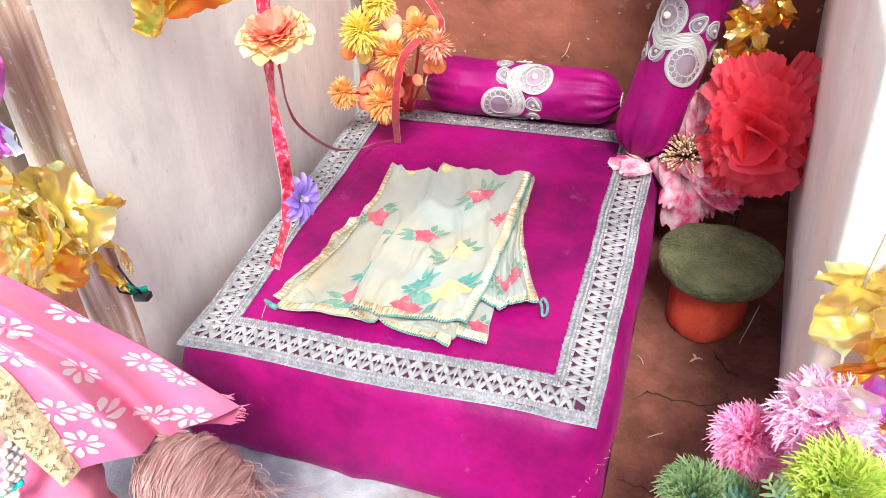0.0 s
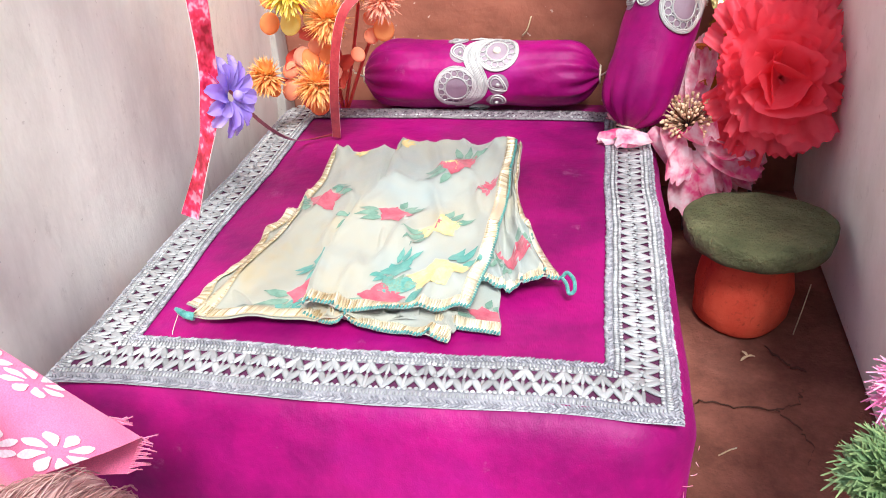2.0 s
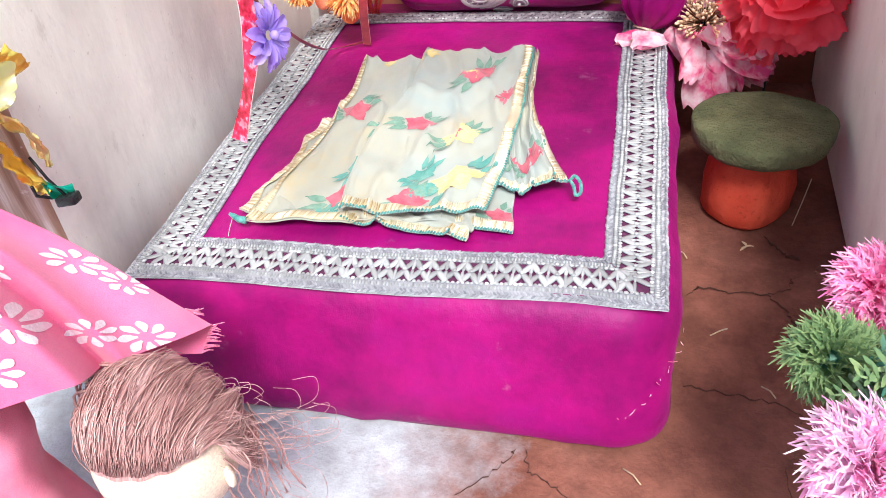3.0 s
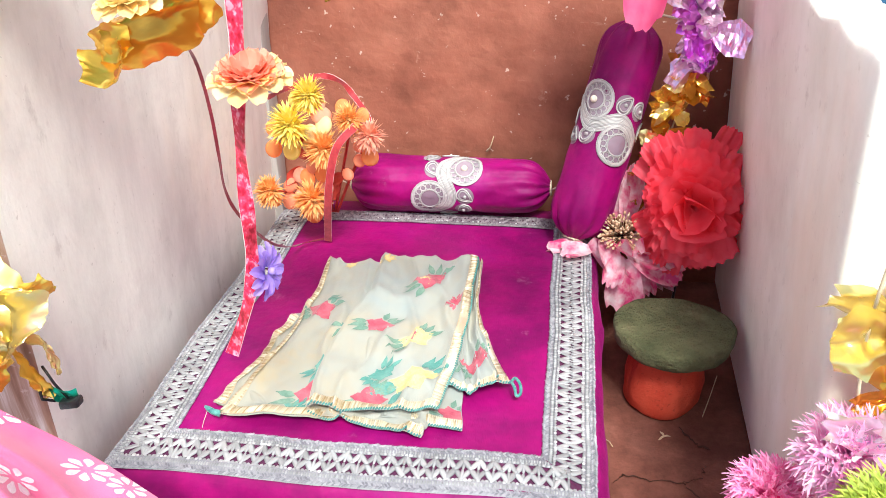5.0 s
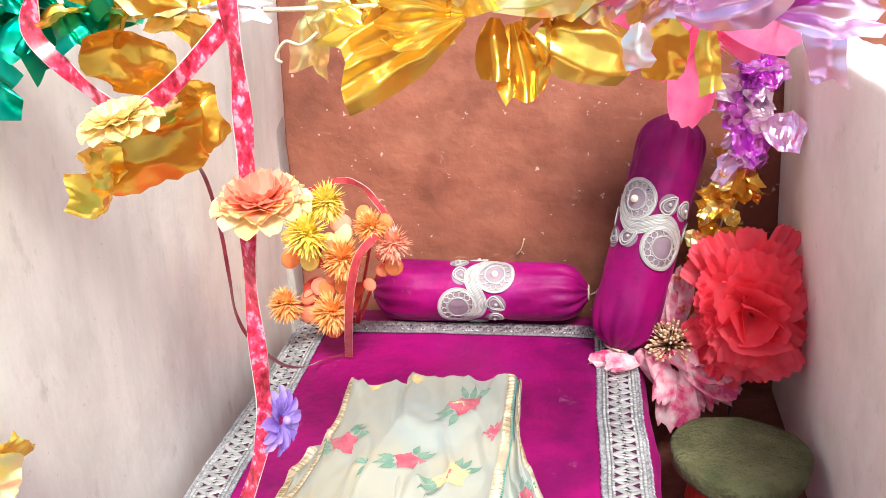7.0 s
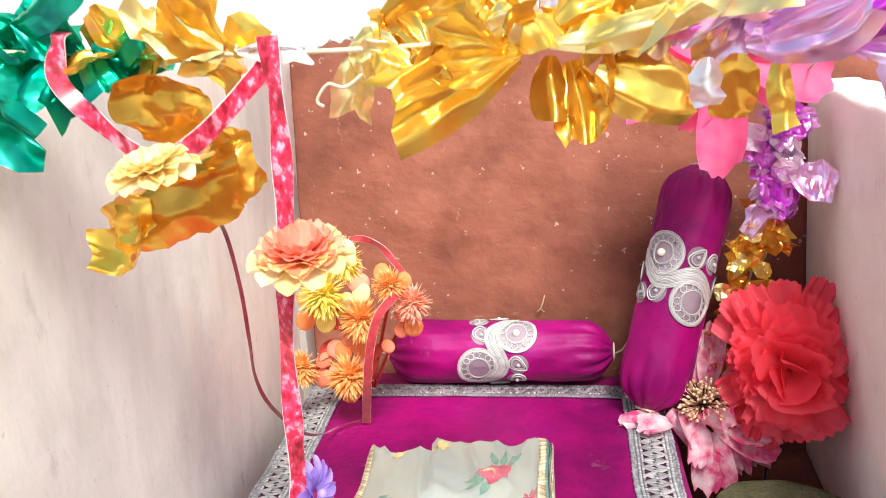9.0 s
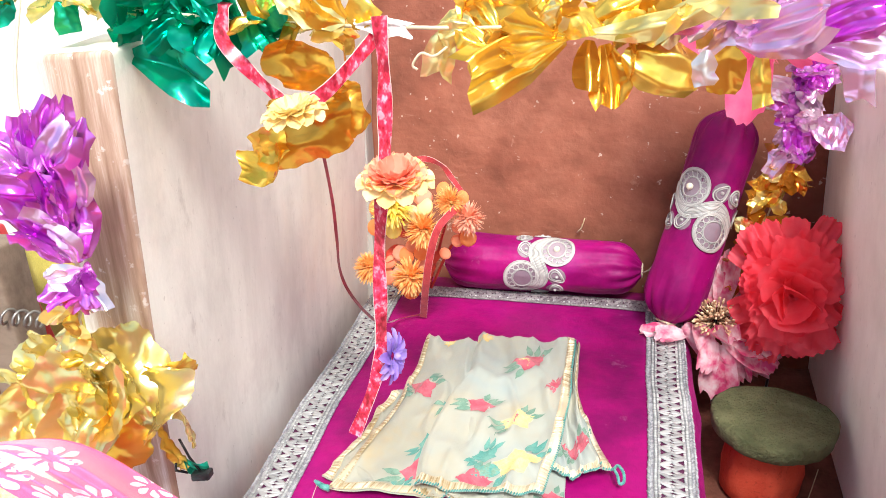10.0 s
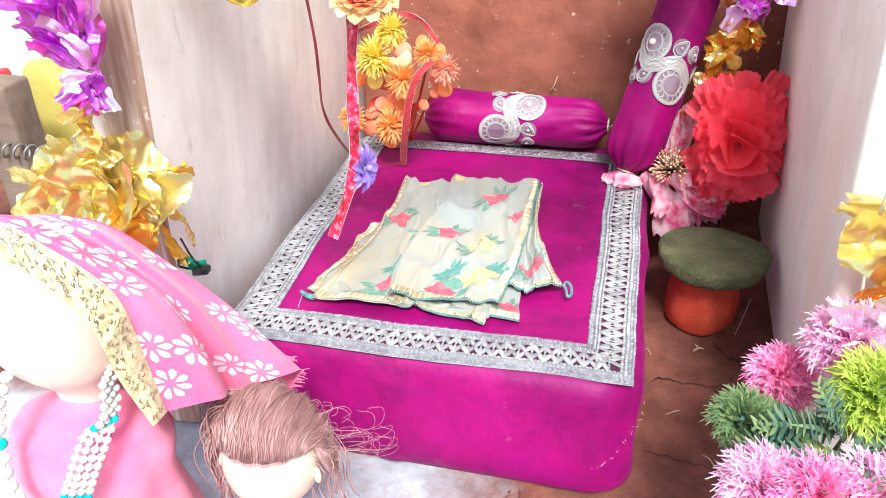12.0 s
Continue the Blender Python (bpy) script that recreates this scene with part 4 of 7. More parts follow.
# ---- bolsters ----
def bolster(A, B, r, front, label, group, seed, mid):
    """A stuffed roll from A to B; front: the way its lace motif faces."""
    A, B = V(*A), V(*B)
    ax = B - A
    L = ax.length
    e = ax.normalized()
    f = V(*front)
    f = (f - e * f.dot(e)).normalized()
    s = e.cross(f)
    t = thing("bolster", A, label, "bolster cushion", group)

    def R(a):
        k = min(a, 1 - a) * L
        base = r * (1.0 - 0.80 * math.exp(-(k / 0.010) ** 1.3))
        return base * (1 + 0.03 * math.sin(5 * a + seed))

    def S(a, th, h=0.0):
        k = min(a, 1 - a) * L
        pleat = 0.15 * math.exp(-(k / 0.020) ** 1.5) * math.cos(13 * th + 2 * math.sin(th + seed))
        p = A + ax * a
        rr = R(a) * (1 + pleat) + 0.0016 * nz((a * 3, math.cos(th), math.sin(th)), 2.5, seed) + 0.0007 * nz((a * 2.2, 2.2 * math.cos(th), 2.2 * math.sin(th)), 5, seed + 3) + h
        return p + (f * math.cos(th) + s * math.sin(th)) * rr

    g = Geo()
    stops = [0.0, 0.008, 0.018, 0.03, 0.045, 0.065, 0.09] + [0.12 + 0.76 * i / 26 for i in range(27)] + [0.91, 0.935, 0.955, 0.97, 0.982, 0.992, 1.0]
    m = len(stops)
    n = 72
    verts = [S(a, 2 * math.pi * j / n) for a in stops for j in range(n)]
    faces = [(i * n + j, (i + 1) * n + j, (i + 1) * n + (j + 1) % n, i * n + (j + 1) % n) for i in range(m - 1) for j in range(n)]
    faces += [tuple(range(n)), tuple((m - 1) * n + j for j in range(n - 1, -1, -1))]
    g.add(verts, faces)
    cover = part("cover", g, M["satin"], t)
    for a in (0.004, 0.996):
        k = Geo()
        k.tube([S(a, 2 * math.pi * j / 16, 0.0012) for j in range(16)], 0.0009, 5, loop=True)
        c = A + ax * a
        k.tube([S(a, 0.4, 0.001), c + f * 0.012 + e * (0.006 if a > 0.5 else -0.006), c + f * 0.016 - s * 0.006 + e * (0.010 if a > 0.5 else -0.010)], 0.0007, 5)
        part("tie", k, M["thread"], cover, "pale string tied round the gathered end")
    # lace motif: net ground, medallions, scroll, drops

    def W(x, y, h=0.0006):
        """x along the roll and y round it, in metres from the motif's middle."""
        return S(mid + 1.28 * x / L, 1.26 * y / r, h)

    net = Geo()
    discs = ((0.0125, -0.0115, 0.0130), (-0.0115, 0.0115, 0.0137))
    drops = ((-0.0095, -0.0105, 0.9), (-0.0120, -0.0235, 2.0), (0.0135, 0.0090, 0.6), (0.0120, 0.0215, 2.2), (0.0, 0.033, 0.3), (0.0, -0.034, 0.3))
    for x, y, rr in discs + tuple((x, y, 0.0064) for x, y, _ in drops):
        net.grid(lambda u, v: W(x + rr * u * math.cos(2 * math.pi * v), y + rr * u * math.sin(2 * math.pi * v), 0.0004), 4, 24, wrap_v=True)
    net.grid(lambda u, v: W(0.0055 * math.sin(3.8 * (v - 0.5) * 1.9) - 0.0035 * 3.8 * (v - 0.5) + 0.0100 * (u - 0.5), 3.8 * (v - 0.5) * 0.0135, 0.0005), 6, 40)
    band = part("net_band", net, M["net"], t, "sheer grey net patches under silver cord embroidery")
    cords, pads = Geo(), Geo()

    def ring(x, y, rr, thick, k=22):
        cords.tube([W(x + rr * math.cos(2 * math.pi * i / k), y + rr * math.sin(2 * math.pi * i / k), 0.0010) for i in range(k)], thick, 5, loop=True)

    for x, y, rr in ((0.0125, -0.0115, 0.0125), (-0.0115, 0.0115, 0.0132)):
        ring(x, y, rr, 0.00075, 30)
        ring(x, y, rr * 0.94, 0.0006, 30)
        ring(x, y, rr * 0.88, 0.0006, 30)
        ring(x, y, rr * 0.52, 0.00075, 22)
        for k in range(15):
            al = 2 * math.pi * k / 15
            ring(x + rr * 0.70 * math.cos(al), y + rr * 0.70 * math.sin(al), rr * 0.145, 0.00042, 9)
        pads.grid(lambda u, v: W(x + rr * 0.48 * u * math.cos(2 * math.pi * v), y + rr * 0.48 * u * math.sin(2 * math.pi * v), 0.0010), 3, 16, wrap_v=True)
    for x, y, al in drops:
        for q in (1.0, 0.72):
            loop = []
            for k in range(16):
                b = 2 * math.pi * k / 16
                px, py = 0.0062 * q * math.cos(b), 0.0040 * q * math.sin(b) * (1 - 0.45 * math.cos(b))
                loop.append(W(x + px * math.cos(al) - py * math.sin(al), y + px * math.sin(al) + py * math.cos(al), 0.0010))
            cords.tube(loop, 0.0006, 5, loop=True)
        cords.ball(W(x, y, 0.0008), 0.0016, 7, 5)
    for off in (-0.0044, -0.0035, -0.0026, -0.0017, -0.0008, 0.0001, 0.0010, 0.0019, 0.0028, 0.0037, 0.0046):
        cords.tube([W(0.0055 * math.sin(q * 1.9) - 0.0035 * q + off, q * 0.0135, 0.0010) for q in (-1.9 + 3.8 * i / 30 for i in range(31))], 0.0006, 5)
    part("cord_embroidery", cords, M["cord"], band, "raised silver cord rings and scroll")
    part("medallion", pads, M["net"], band, "mauve satin medallion centres")
    pearl = Geo()
    pearl.ball(W(0.0125, -0.0115, 0.0022), 0.0030, 12, 8)
    part("pearl", pearl, M["pearl"], band, "round cream pearl")
    return t


bolster((-0.077, 0.326, 0.1075), (0.1105, 0.325, 0.1115), 0.0258, (0, -0.91, 0.42), "magenta satin bolster with silver lace motif, lying on the mattress", "bolsters on the mattress", 1.0, 0.50)
bolster((0.131, 0.267, 0.090), (0.174, 0.328, 0.262), 0.0258, (-0.12, -0.9, 0.35), "magenta satin bolster with silver lace motif, leaning upright", "bolsters on the mattress", 2.3, 0.535)


# ---- folded cloth ----
def folded_cloth():
    t = thing("folded_cloth", (0, 0.08, 0.085), "cream voile cloth printed with flowers, gold and teal edging, loosely folded", "cloth")
    rnd = random.Random(11)

    class Sheet:
        def __init__(self, c, z, puff, seed, wave=0.0015, curve=None):
            self.c, self.z, self.puff, self.seed, self.wave, self.curve = [V(*p, 0) for p in c], z, puff, seed, wave, curve

        def at(self, u, v, h=0.0):
            """u from the back to the front, v from left to right."""
            a, b, c, d = self.c
            p = a * (1 - u) * (1 - v) + b * (1 - u) * v + c * u * v + d * u * (1 - v)
            if self.curve:
                p += self.curve(u, v)
            z = self.z[0] * (1 - u) * (1 - v) + self.z[1] * (1 - u) * v + self.z[2] * u * v + self.z[3] * u * (1 - v)
            z += self.puff(u, v) + self.wave * 1.6 * nz((u * 3, v * 3, self.seed), 1.6)
            fold = 1 - abs(nz((u * 1.3 + 0.6 * v, v * 2.4 - 0.8 * u, self.seed + 4), 1.9))
            z += 0.0050 * (fold ** 6 - 0.35) + 0.0012 * nz((u * 9, v * 7, self.seed), 1.5)
            p += V(0.0022 * nz((u * 2, v, self.seed + 7), 2.6), 0.0022 * nz((u, v * 2, self.seed + 9), 2.6), 0)
            return V(p.x, p.y, max(z, bed_top(p.x, p.y) + 0.0012) + h)

        def mesh(self, name, label=""):
            g = Geo()
            g.grid(lambda a, b: self.at(a, b), 56, 44)
            g.grid(lambda a, b: self.at(a, b, -0.0006), 56, 44)
            # close the rim between the two faces
            g.tube([self.at(k / 20, 0, -0.0003) for k in range(21)] + [self.at(1, k / 20, -0.0003) for k in range(1, 21)] + [self.at(1 - k / 20, 1, -0.0003) for k in range(1, 21)] + [self.at(0, 1 - k / 20, -0.0003) for k in range(1, 20)], 0.0005, 4, loop=True)
            return part(name, g, M["cream"], t, label)

        def edge(self, panel, u0, v0, u1, v1, width, inward, teal=True):
            """A ridged gold band along an edge, with a teal overcast rim."""
            g, k = Geo(), Geo()
            length = (self.at(u1, v1) - self.at(u0, v0)).length
            n = max(8, int(length / 0.0012))
            g.grid(lambda a, b: self.at(u0 + (u1 - u0) * a + inward[0] * width * b, v0 + (v1 - v0) * a + inward[1] * width * b, 0.0008), 40, 2)
            for i in range(n):
                f = (i + 0.5) / n
                uu, vv = u0 + (u1 - u0) * f, v0 + (v1 - v0) * f
                a = self.at(uu, vv, 0.0010)
                b = self.at(uu + inward[0] * width, vv + inward[1] * width, 0.0010)
                c, d = (a + b) / 2, (b - a) / 2
                run = (self.at(u1, v1) - self.at(u0, v0)).normalized()
                d = d + run * d.length * 0.18
                g.blob(c, d * rnd.uniform(0.96, 1.03), run * 0.00060, V(0, 0, 0.0006), 5, 3, power=0.5)
            part("gold_edging", g, M["gold_trim"], panel, "ridged gold thread edging")
            if teal:
                m = max(10, int(length / 0.0016))
                for i in range(m):
                    f = (i + 0.5) / m
                    p = self.at(u0 + (u1 - u0) * f, v0 + (v1 - v0) * f, 0.0003)
                    run = (self.at(u1, v1) - self.at(u0, v0)).normalized()
                    k.blob(p, (run + V(0, 0, 0.9)) * 0.0010 * rnd.uniform(0.8, 1.2), run.cross(V(0, 0, 1)) * 0.0010, V(0, 0, 0.0010), 5, 4)
                part("teal_rim", k, M["teal"], panel, "teal overcast rim")

        def place(self, x, y):
            """The u and v at which the sheet passes over x, y."""
            u = v = 0.5
            for _ in range(40):
                p = self.at(u, v)
                a, b, c, d = self.c
                back, front = a + (b - a) * v, d + (c - d) * v
                u = min(0.99, max(0.01, u - (y - p.y) / (back - front).length))
                v = min(0.99, max(0.01, v + (x - p.x) / ((b - a) * (1 - u) + (c - d) * u).length))
            return u, v

        def flower(self, panel, x, y, size, turn, petals, leaves, heart=None):
            """A printed blossom with leaves, lying a hair above the cloth."""
            u, v = self.place(x, y)
            a, b, c, d = self.c
            lu, lv = ((d + c) / 2 - (a + b) / 2).length, ((b + c) / 2 - (a + d) / 2).length

            def shape(pts, mat, label):
                g = Geo()
                for (x, y, ang, ln, wd) in pts:
                    ca, sa = math.cos(ang), math.sin(ang)

                    def fn(p, q):
                        w = wd * math.sin(math.pi * min(0.985, 0.05 + p ** 0.85)) ** 0.85 * (q - 0.5) * (1 + 0.10 * math.sin(17 * p + 5 * ang))
                        xx, yy = x + ca * ln * p - sa * w, y + sa * ln * p + ca * w
                        return self.at(min(1, max(0, u - yy / lu)), min(1, max(0, v + xx / lv)), 0.0006)

                    g.grid(fn, 8, 4)
                part("print", g, mat, panel, label)

            shape([(0, 0, turn + k * 2 * math.pi / 5 + rnd.uniform(-0.3, 0.3), size * rnd.uniform(0.58, 0.90), size * 0.62) for k in range(6)], petals, "printed blossom")
            shape([(size * 0.60 * math.cos(turn + al), size * 0.60 * math.sin(turn + al), turn + al + rnd.uniform(-0.3, 0.3), size * rnd.uniform(0.65, 1.0), size * 0.32) for al in (0.15, 0.55, 0.95, 2.9, 3.3, 3.7)], leaves, "printed leaves")
            if heart:
                shape([(-size * 0.18, -size * 0.06, turn + 0.4 + q, size * 0.36, size * 0.22) for q in (0, 2.2, 4.2)], heart, "printed flower heart")

    base = BED["h"]
    # under layer that shows along the side and the front
    s1 = Sheet([(-0.068, 0.122), (0.056, 0.115), (0.0665, 0.021), (-0.090, 0.021)], [base + 0.011, base + 0.012, base + 0.006, base + 0.007], lambda u, v: 0.003 * math.sin(math.pi * v), 1)
    p1 = s1.mesh("under_layer")
    s1.edge(p1, 0.05, 0, 1, 0, 0.045, (0, 1), False)
    s1.edge(p1, 1, 0.80, 1, 1, 0.07, (-1, 0))
    s1.flower(p1, 0.059, 0.031, 0.011, 0.5, M["print_red"], M["print_green"])
    # the wide panel
    s2 = Sheet([(-0.058, 0.176), (0.012, 0.172), (0.028, 0.020), (-0.081, 0.012)], [base + 0.026, base + 0.025, base + 0.010, base + 0.009],
               lambda u, v: 0.004 * math.sin(math.pi * v) * (1 - 0.6 * u) + 0.003 * math.sin(math.pi * u), 2,
               curve=lambda u, v: V(0.009 * math.sin(math.pi * u) * (1 - v), -0.003 * math.sin(math.pi * v) * (1 - u), 0))
    p2 = s2.mesh("wide_panel")
    s2.edge(p2, 0, 0, 1, 0, 0.055, (0, 1), False)
    s2.edge(p2, 1, 0, 1, 0.56, 0.040, (-1, 0), False)
    s2.flower(p2, -0.044, 0.109, 0.0140, 0.3, M["print_red"], M["print_green"])
    s2.flower(p2, -0.029, 0.034, 0.0150, 0.5, M["print_red"], M["print_green"])
    s2.flower(p2, -0.027, 0.056, 0.0100, 0.6, M["print_teal"], M["print_teal"])
    s2.flower(p2, -0.037, 0.017, 0.0095, 1.2, M["print_teal"], M["print_teal"])
    s2.flower(p2, -0.019, 0.094, 0.0110, 3.4, M["print_teal"], M["print_green"], M["print_red"])
    s2.flower(p2, -0.036, 0.171, 0.0060, 0.4, M["print_yellow"], M["print_yellow"])
    # lower fold in front
    s3 = Sheet([(-0.030, 0.045), (0.046, 0.045), (0.044, 0.0105), (-0.028, 0.018)], [base + 0.012, base + 0.012, base + 0.007, base + 0.008], lambda u, v: 0.002 * math.sin(math.pi * v), 3)
    p3 = s3.mesh("lower_fold")
    s3.edge(p3, 1, 0, 1, 1, 0.14, (-1, 0))
    # the upper panel, folded over with a soft ridge along its side
    s4 = Sheet([(-0.017, 0.180), (0.058, 0.177), (0.052, 0.025), (-0.026, 0.014)], [base + 0.026, base + 0.035, base + 0.015, base + 0.014],
               lambda u, v: 0.0075 * math.exp(-((v - 0.10) / 0.13) ** 2) * (1 - 0.35 * u) + 0.003 * math.sin(math.pi * v) * (1 - u) + 0.002 * math.sin(math.pi * u), 4,
               curve=lambda u, v: V(0.005 * math.sin(math.pi * u) * v + 0.0045 * math.sin(6.3 * u) * (1 - v), 0.0025 * math.sin(9 * v) * u - 0.005 * math.sin(math.pi * v) * (1 - u), 0))
    p4 = s4.mesh("upper_panel")
    s4.edge(p4, 0, 1, 1, 1, 0.075, (0, -1))
    s4.edge(p4, 1, 0, 1, 1, 0.040, (-1, 0))
    s4.flower(p4, 0.029, 0.144, 0.0150, 0.6, M["print_red"], M["print_green"], M["print_yellow"])
    s4.flower(p4, 0.000, 0.095, 0.0120, 0.3, M["print_red"], M["print_green"])
    s4.flower(p4, 0.028, 0.083, 0.0130, 0.5, M["print_yellow"], M["print_green"], M["print_red"])
    s4.flower(p4, 0.008, 0.027, 0.0150, 0.5, M["print_red"], M["print_green"])
    s4.flower(p4, 0.034, 0.047, 0.0170, 0.4, M["print_yellow"], M["print_teal"])
    s4.flower(p4, 0.012, 0.050, 0.0105, 0.9, M["print_teal"], M["print_teal"])
    s4.flower(p4, -0.010, 0.172, 0.0060, 0.2, M["print_yellow"], M["print_yellow"])
    s4.flower(p4, 0.050, 0.121, 0.0060, 1.0, M["print_red"], M["print_red"])
    # the loose flap at the side, with a looped corner
    s5 = Sheet([(0.056, 0.176), (0.064, 0.174), (0.092, 0.062), (0.052, 0.049)], [base + 0.034, base + 0.033, base + 0.015, base + 0.011],
               lambda u, v: 0.004 * math.sin(3 * math.pi * v + 1) * u, 5, curve=lambda u, v: V(-0.010 * math.sin(math.pi * u) * v, -0.006 * math.sin(math.pi * v) * u, 0))
    p5 = s5.mesh("side_flap")
    s5.edge(p5, 0, 1, 0.97, 1, 0.14, (0, -1), False)
    s5.edge(p5, 1, 0, 1, 1, 0.04, (-1, 0))
    s5.flower(p5, 0.070, 0.073, 0.0110, 0.5, M["print_red"], M["print_green"])
    k = Geo()
    c = s5.at(1, 1)
    k.tube(smooth_path([c, c + V(0.003, 0.0, 0.004), c + V(0.0065, -0.005, 0.003), c + V(0.0070, -0.010, 0.0), c + V(0.0045, -0.011, -0.001), c + V(0.003, -0.006, 0.001), c + V(0.001, -0.001, 0.001)], 5), 0.0010, 7)
    part("corner_loop", k, M["teal"], p5, "teal thread loop at the corner")
    k = Geo()
    c = s2.at(1, 0)
    k.tube([c, c + V(-0.005, 0.001, 0.0), c + V(-0.009, 0.003, 0.0005), c + V(-0.011, 0.003, 0.002)], [0.0022, 0.0020, 0.0016, 0.0008], 7)
    part("tassel", k, M["teal"], p2, "short teal corner tassel")
    k = Geo()
    k.tube(smooth_path([c + V(-0.009, 0.002, 0), c + V(-0.010, -0.006, -0.008), c + V(-0.002, -0.012, -0.0095), c + V(0.008, -0.017, -0.0095)], 5), 0.00022, 4)
    part("loose_thread", k, M["thread"], p2)
    return t


folded_cloth()


# ---- clay stool ----
def stool():
    t = thing("toy_stool", (0.206, 0.171, 0), "small clay stool, green round top on an orange foot", "stool")
    c = V(0.2078, 0.1714, 0.0015)
    g, n = Geo(), 64

    def cap(th, rr, z, k):
        rad = 0.0440 * (1 + 0.03 * math.sin(2 * th + 1) + 0.03 * math.sin(3 * th + 0.4) + 0.022 * nz((3 * math.cos(th), 3 * math.sin(th), z * 60), 2.0) + 0.03 * nz((math.cos(th), math.sin(th), 0), 2.2, 3))
        return c + V(rad * rr * math.cos(th), rad * 1.02 * rr * math.sin(th), z + 0.0015 * math.cos(th + 2) + 0.0009 * nz((rr * math.cos(th) * 4, rr * math.sin(th) * 4, k), 1.3))

    prof = [(0.0, 0.0545), (0.5, 0.0540), (0.86, 0.0545), (0.955, 0.0560), (0.985, 0.0590), (0.998, 0.0630), (1.0, 0.0665), (0.975, 0.0690), (0.92, 0.0698), (0.5, 0.0700), (0.0, 0.0698)]
    g.grid(lambda u, v: cap(2 * math.pi * v, prof[round(u * 10)][0], prof[round(u * 10)][1], 0), 10, n, wrap_v=True)
    part("stool_top", g, M["green_clay"], t, "rough moss-green clay disc")
    g = Geo()
    legp = [(0.0, 0.0005), (0.98, 0.0005), (1.04, 0.0025), (1.04, 0.010), (1.06, 0.020), (1.00, 0.030), (0.90, 0.042), (0.90, 0.055), (0.0, 0.055)]
    g.grid(lambda u, v: c + V(-0.002, 0.005, legp[round(u * 8)][1] - 0.002) + V(math.cos(2 * math.pi * v), math.sin(2 * math.pi * v), 0) * 0.0285 * legp[round(u * 8)][0] * (1 + 0.06 * math.sin(3 * 2 * math.pi * v + 1) + 0.035 * math.sin(7 * 2 * math.pi * v) * u + 0.09 * nz((math.cos(2 * math.pi * v), math.sin(2 * math.pi * v), u), 2.0, 7)), 8, 56, wrap_v=True)
    part("stool_foot", g, M["orange_clay"], t, "hand-shaped orange clay foot")


stool()


# ---- red carnation ----
def carnation():
    c = V(0.2225, 0.252, 0.1340)
    look_at = V(-0.08, -1, 0.22).normalized()
    t = thing("artificial_flower", (0.222, 0.280, 0), "large ruffled red artificial carnation by the stone slab", "artificial flower")
    o, s, u = frame_of(look_at)
    rnd = random.Random(3)
    # a fan of long pleated petals behind, frilled skirts round it, and a few broad smooth petals folded over the heart:
    # count, tilt from the face, length, width, forward shift, ruffle, tip shape
    for ring, (cnt, tilt, ln, wd, fwd, ruf, tip) in enumerate(((13, 93, 0.046, 0.021, -0.012, 0.025, 0.30), (13, 84, 0.043, 0.026, -0.006, 0.045, 0.35), (12, 76, 0.038, 0.030, 0.001, 0.055, 0.40), (11, 66, 0.034, 0.032, 0.007, 0.055, 0.40), (8, 58, 0.029, 0.034, 0.012, 0.040, 0.45), (5, 52, 0.024, 0.036, 0.015, 0.020, 0.50), (3, 40, 0.018, 0.030, 0.017, 0.012, 0.55))):
        for i in range(cnt):
            a = 2 * math.pi * (i + 0.5 * ring) / cnt + rnd.uniform(-0.16, 0.16)
            rad = s * math.cos(a) + u * math.sin(a)
            tl = radians(tilt + rnd.uniform(-9, 9))
            d = o * math.cos(tl) + rad * math.sin(tl)
            roll = rad.cross(o) * rnd.uniform(-0.4, 0.4)
            g = Geo()
            petal(g, c + rad * 0.003 + o * fwd + V(rnd.uniform(-1, 1), 0, rnd.uniform(-1, 1)) * 0.0015, d, o * math.sin(tl) - rad * math.cos(tl) + roll, ln * rnd.uniform(0.88, 1.10) * (0.84 + 0.42 * abs(math.sin(a)) ** 1.5), wd * rnd.uniform(0.8, 1.15), curl=rnd.uniform(-0.15, 0.20) if ring < 5 else rnd.uniform(-0.5, -0.2), cup=rnd.uniform(-0.05, 0.18), ruffle=ruf * rnd.uniform(0.7, 1.2), waves=rnd.uniform(1.6, 2.8), nu=10, nv=24, tip=tip, seed=rnd.random() * 6, power=0.7)
            part("petal", g, M["red_petal"], t)
    g = Geo()
    g.tube(smooth_path([c - o * 0.010, c - o * 0.020 - V(0, 0, 0.03), V(0.226, 0.290, 0.05), V(0.224, 0.290, 0.0)], 5), 0.0013, 6)
    part("stem", g, M["darkthread"], t, "dark wire stem")


carnation()


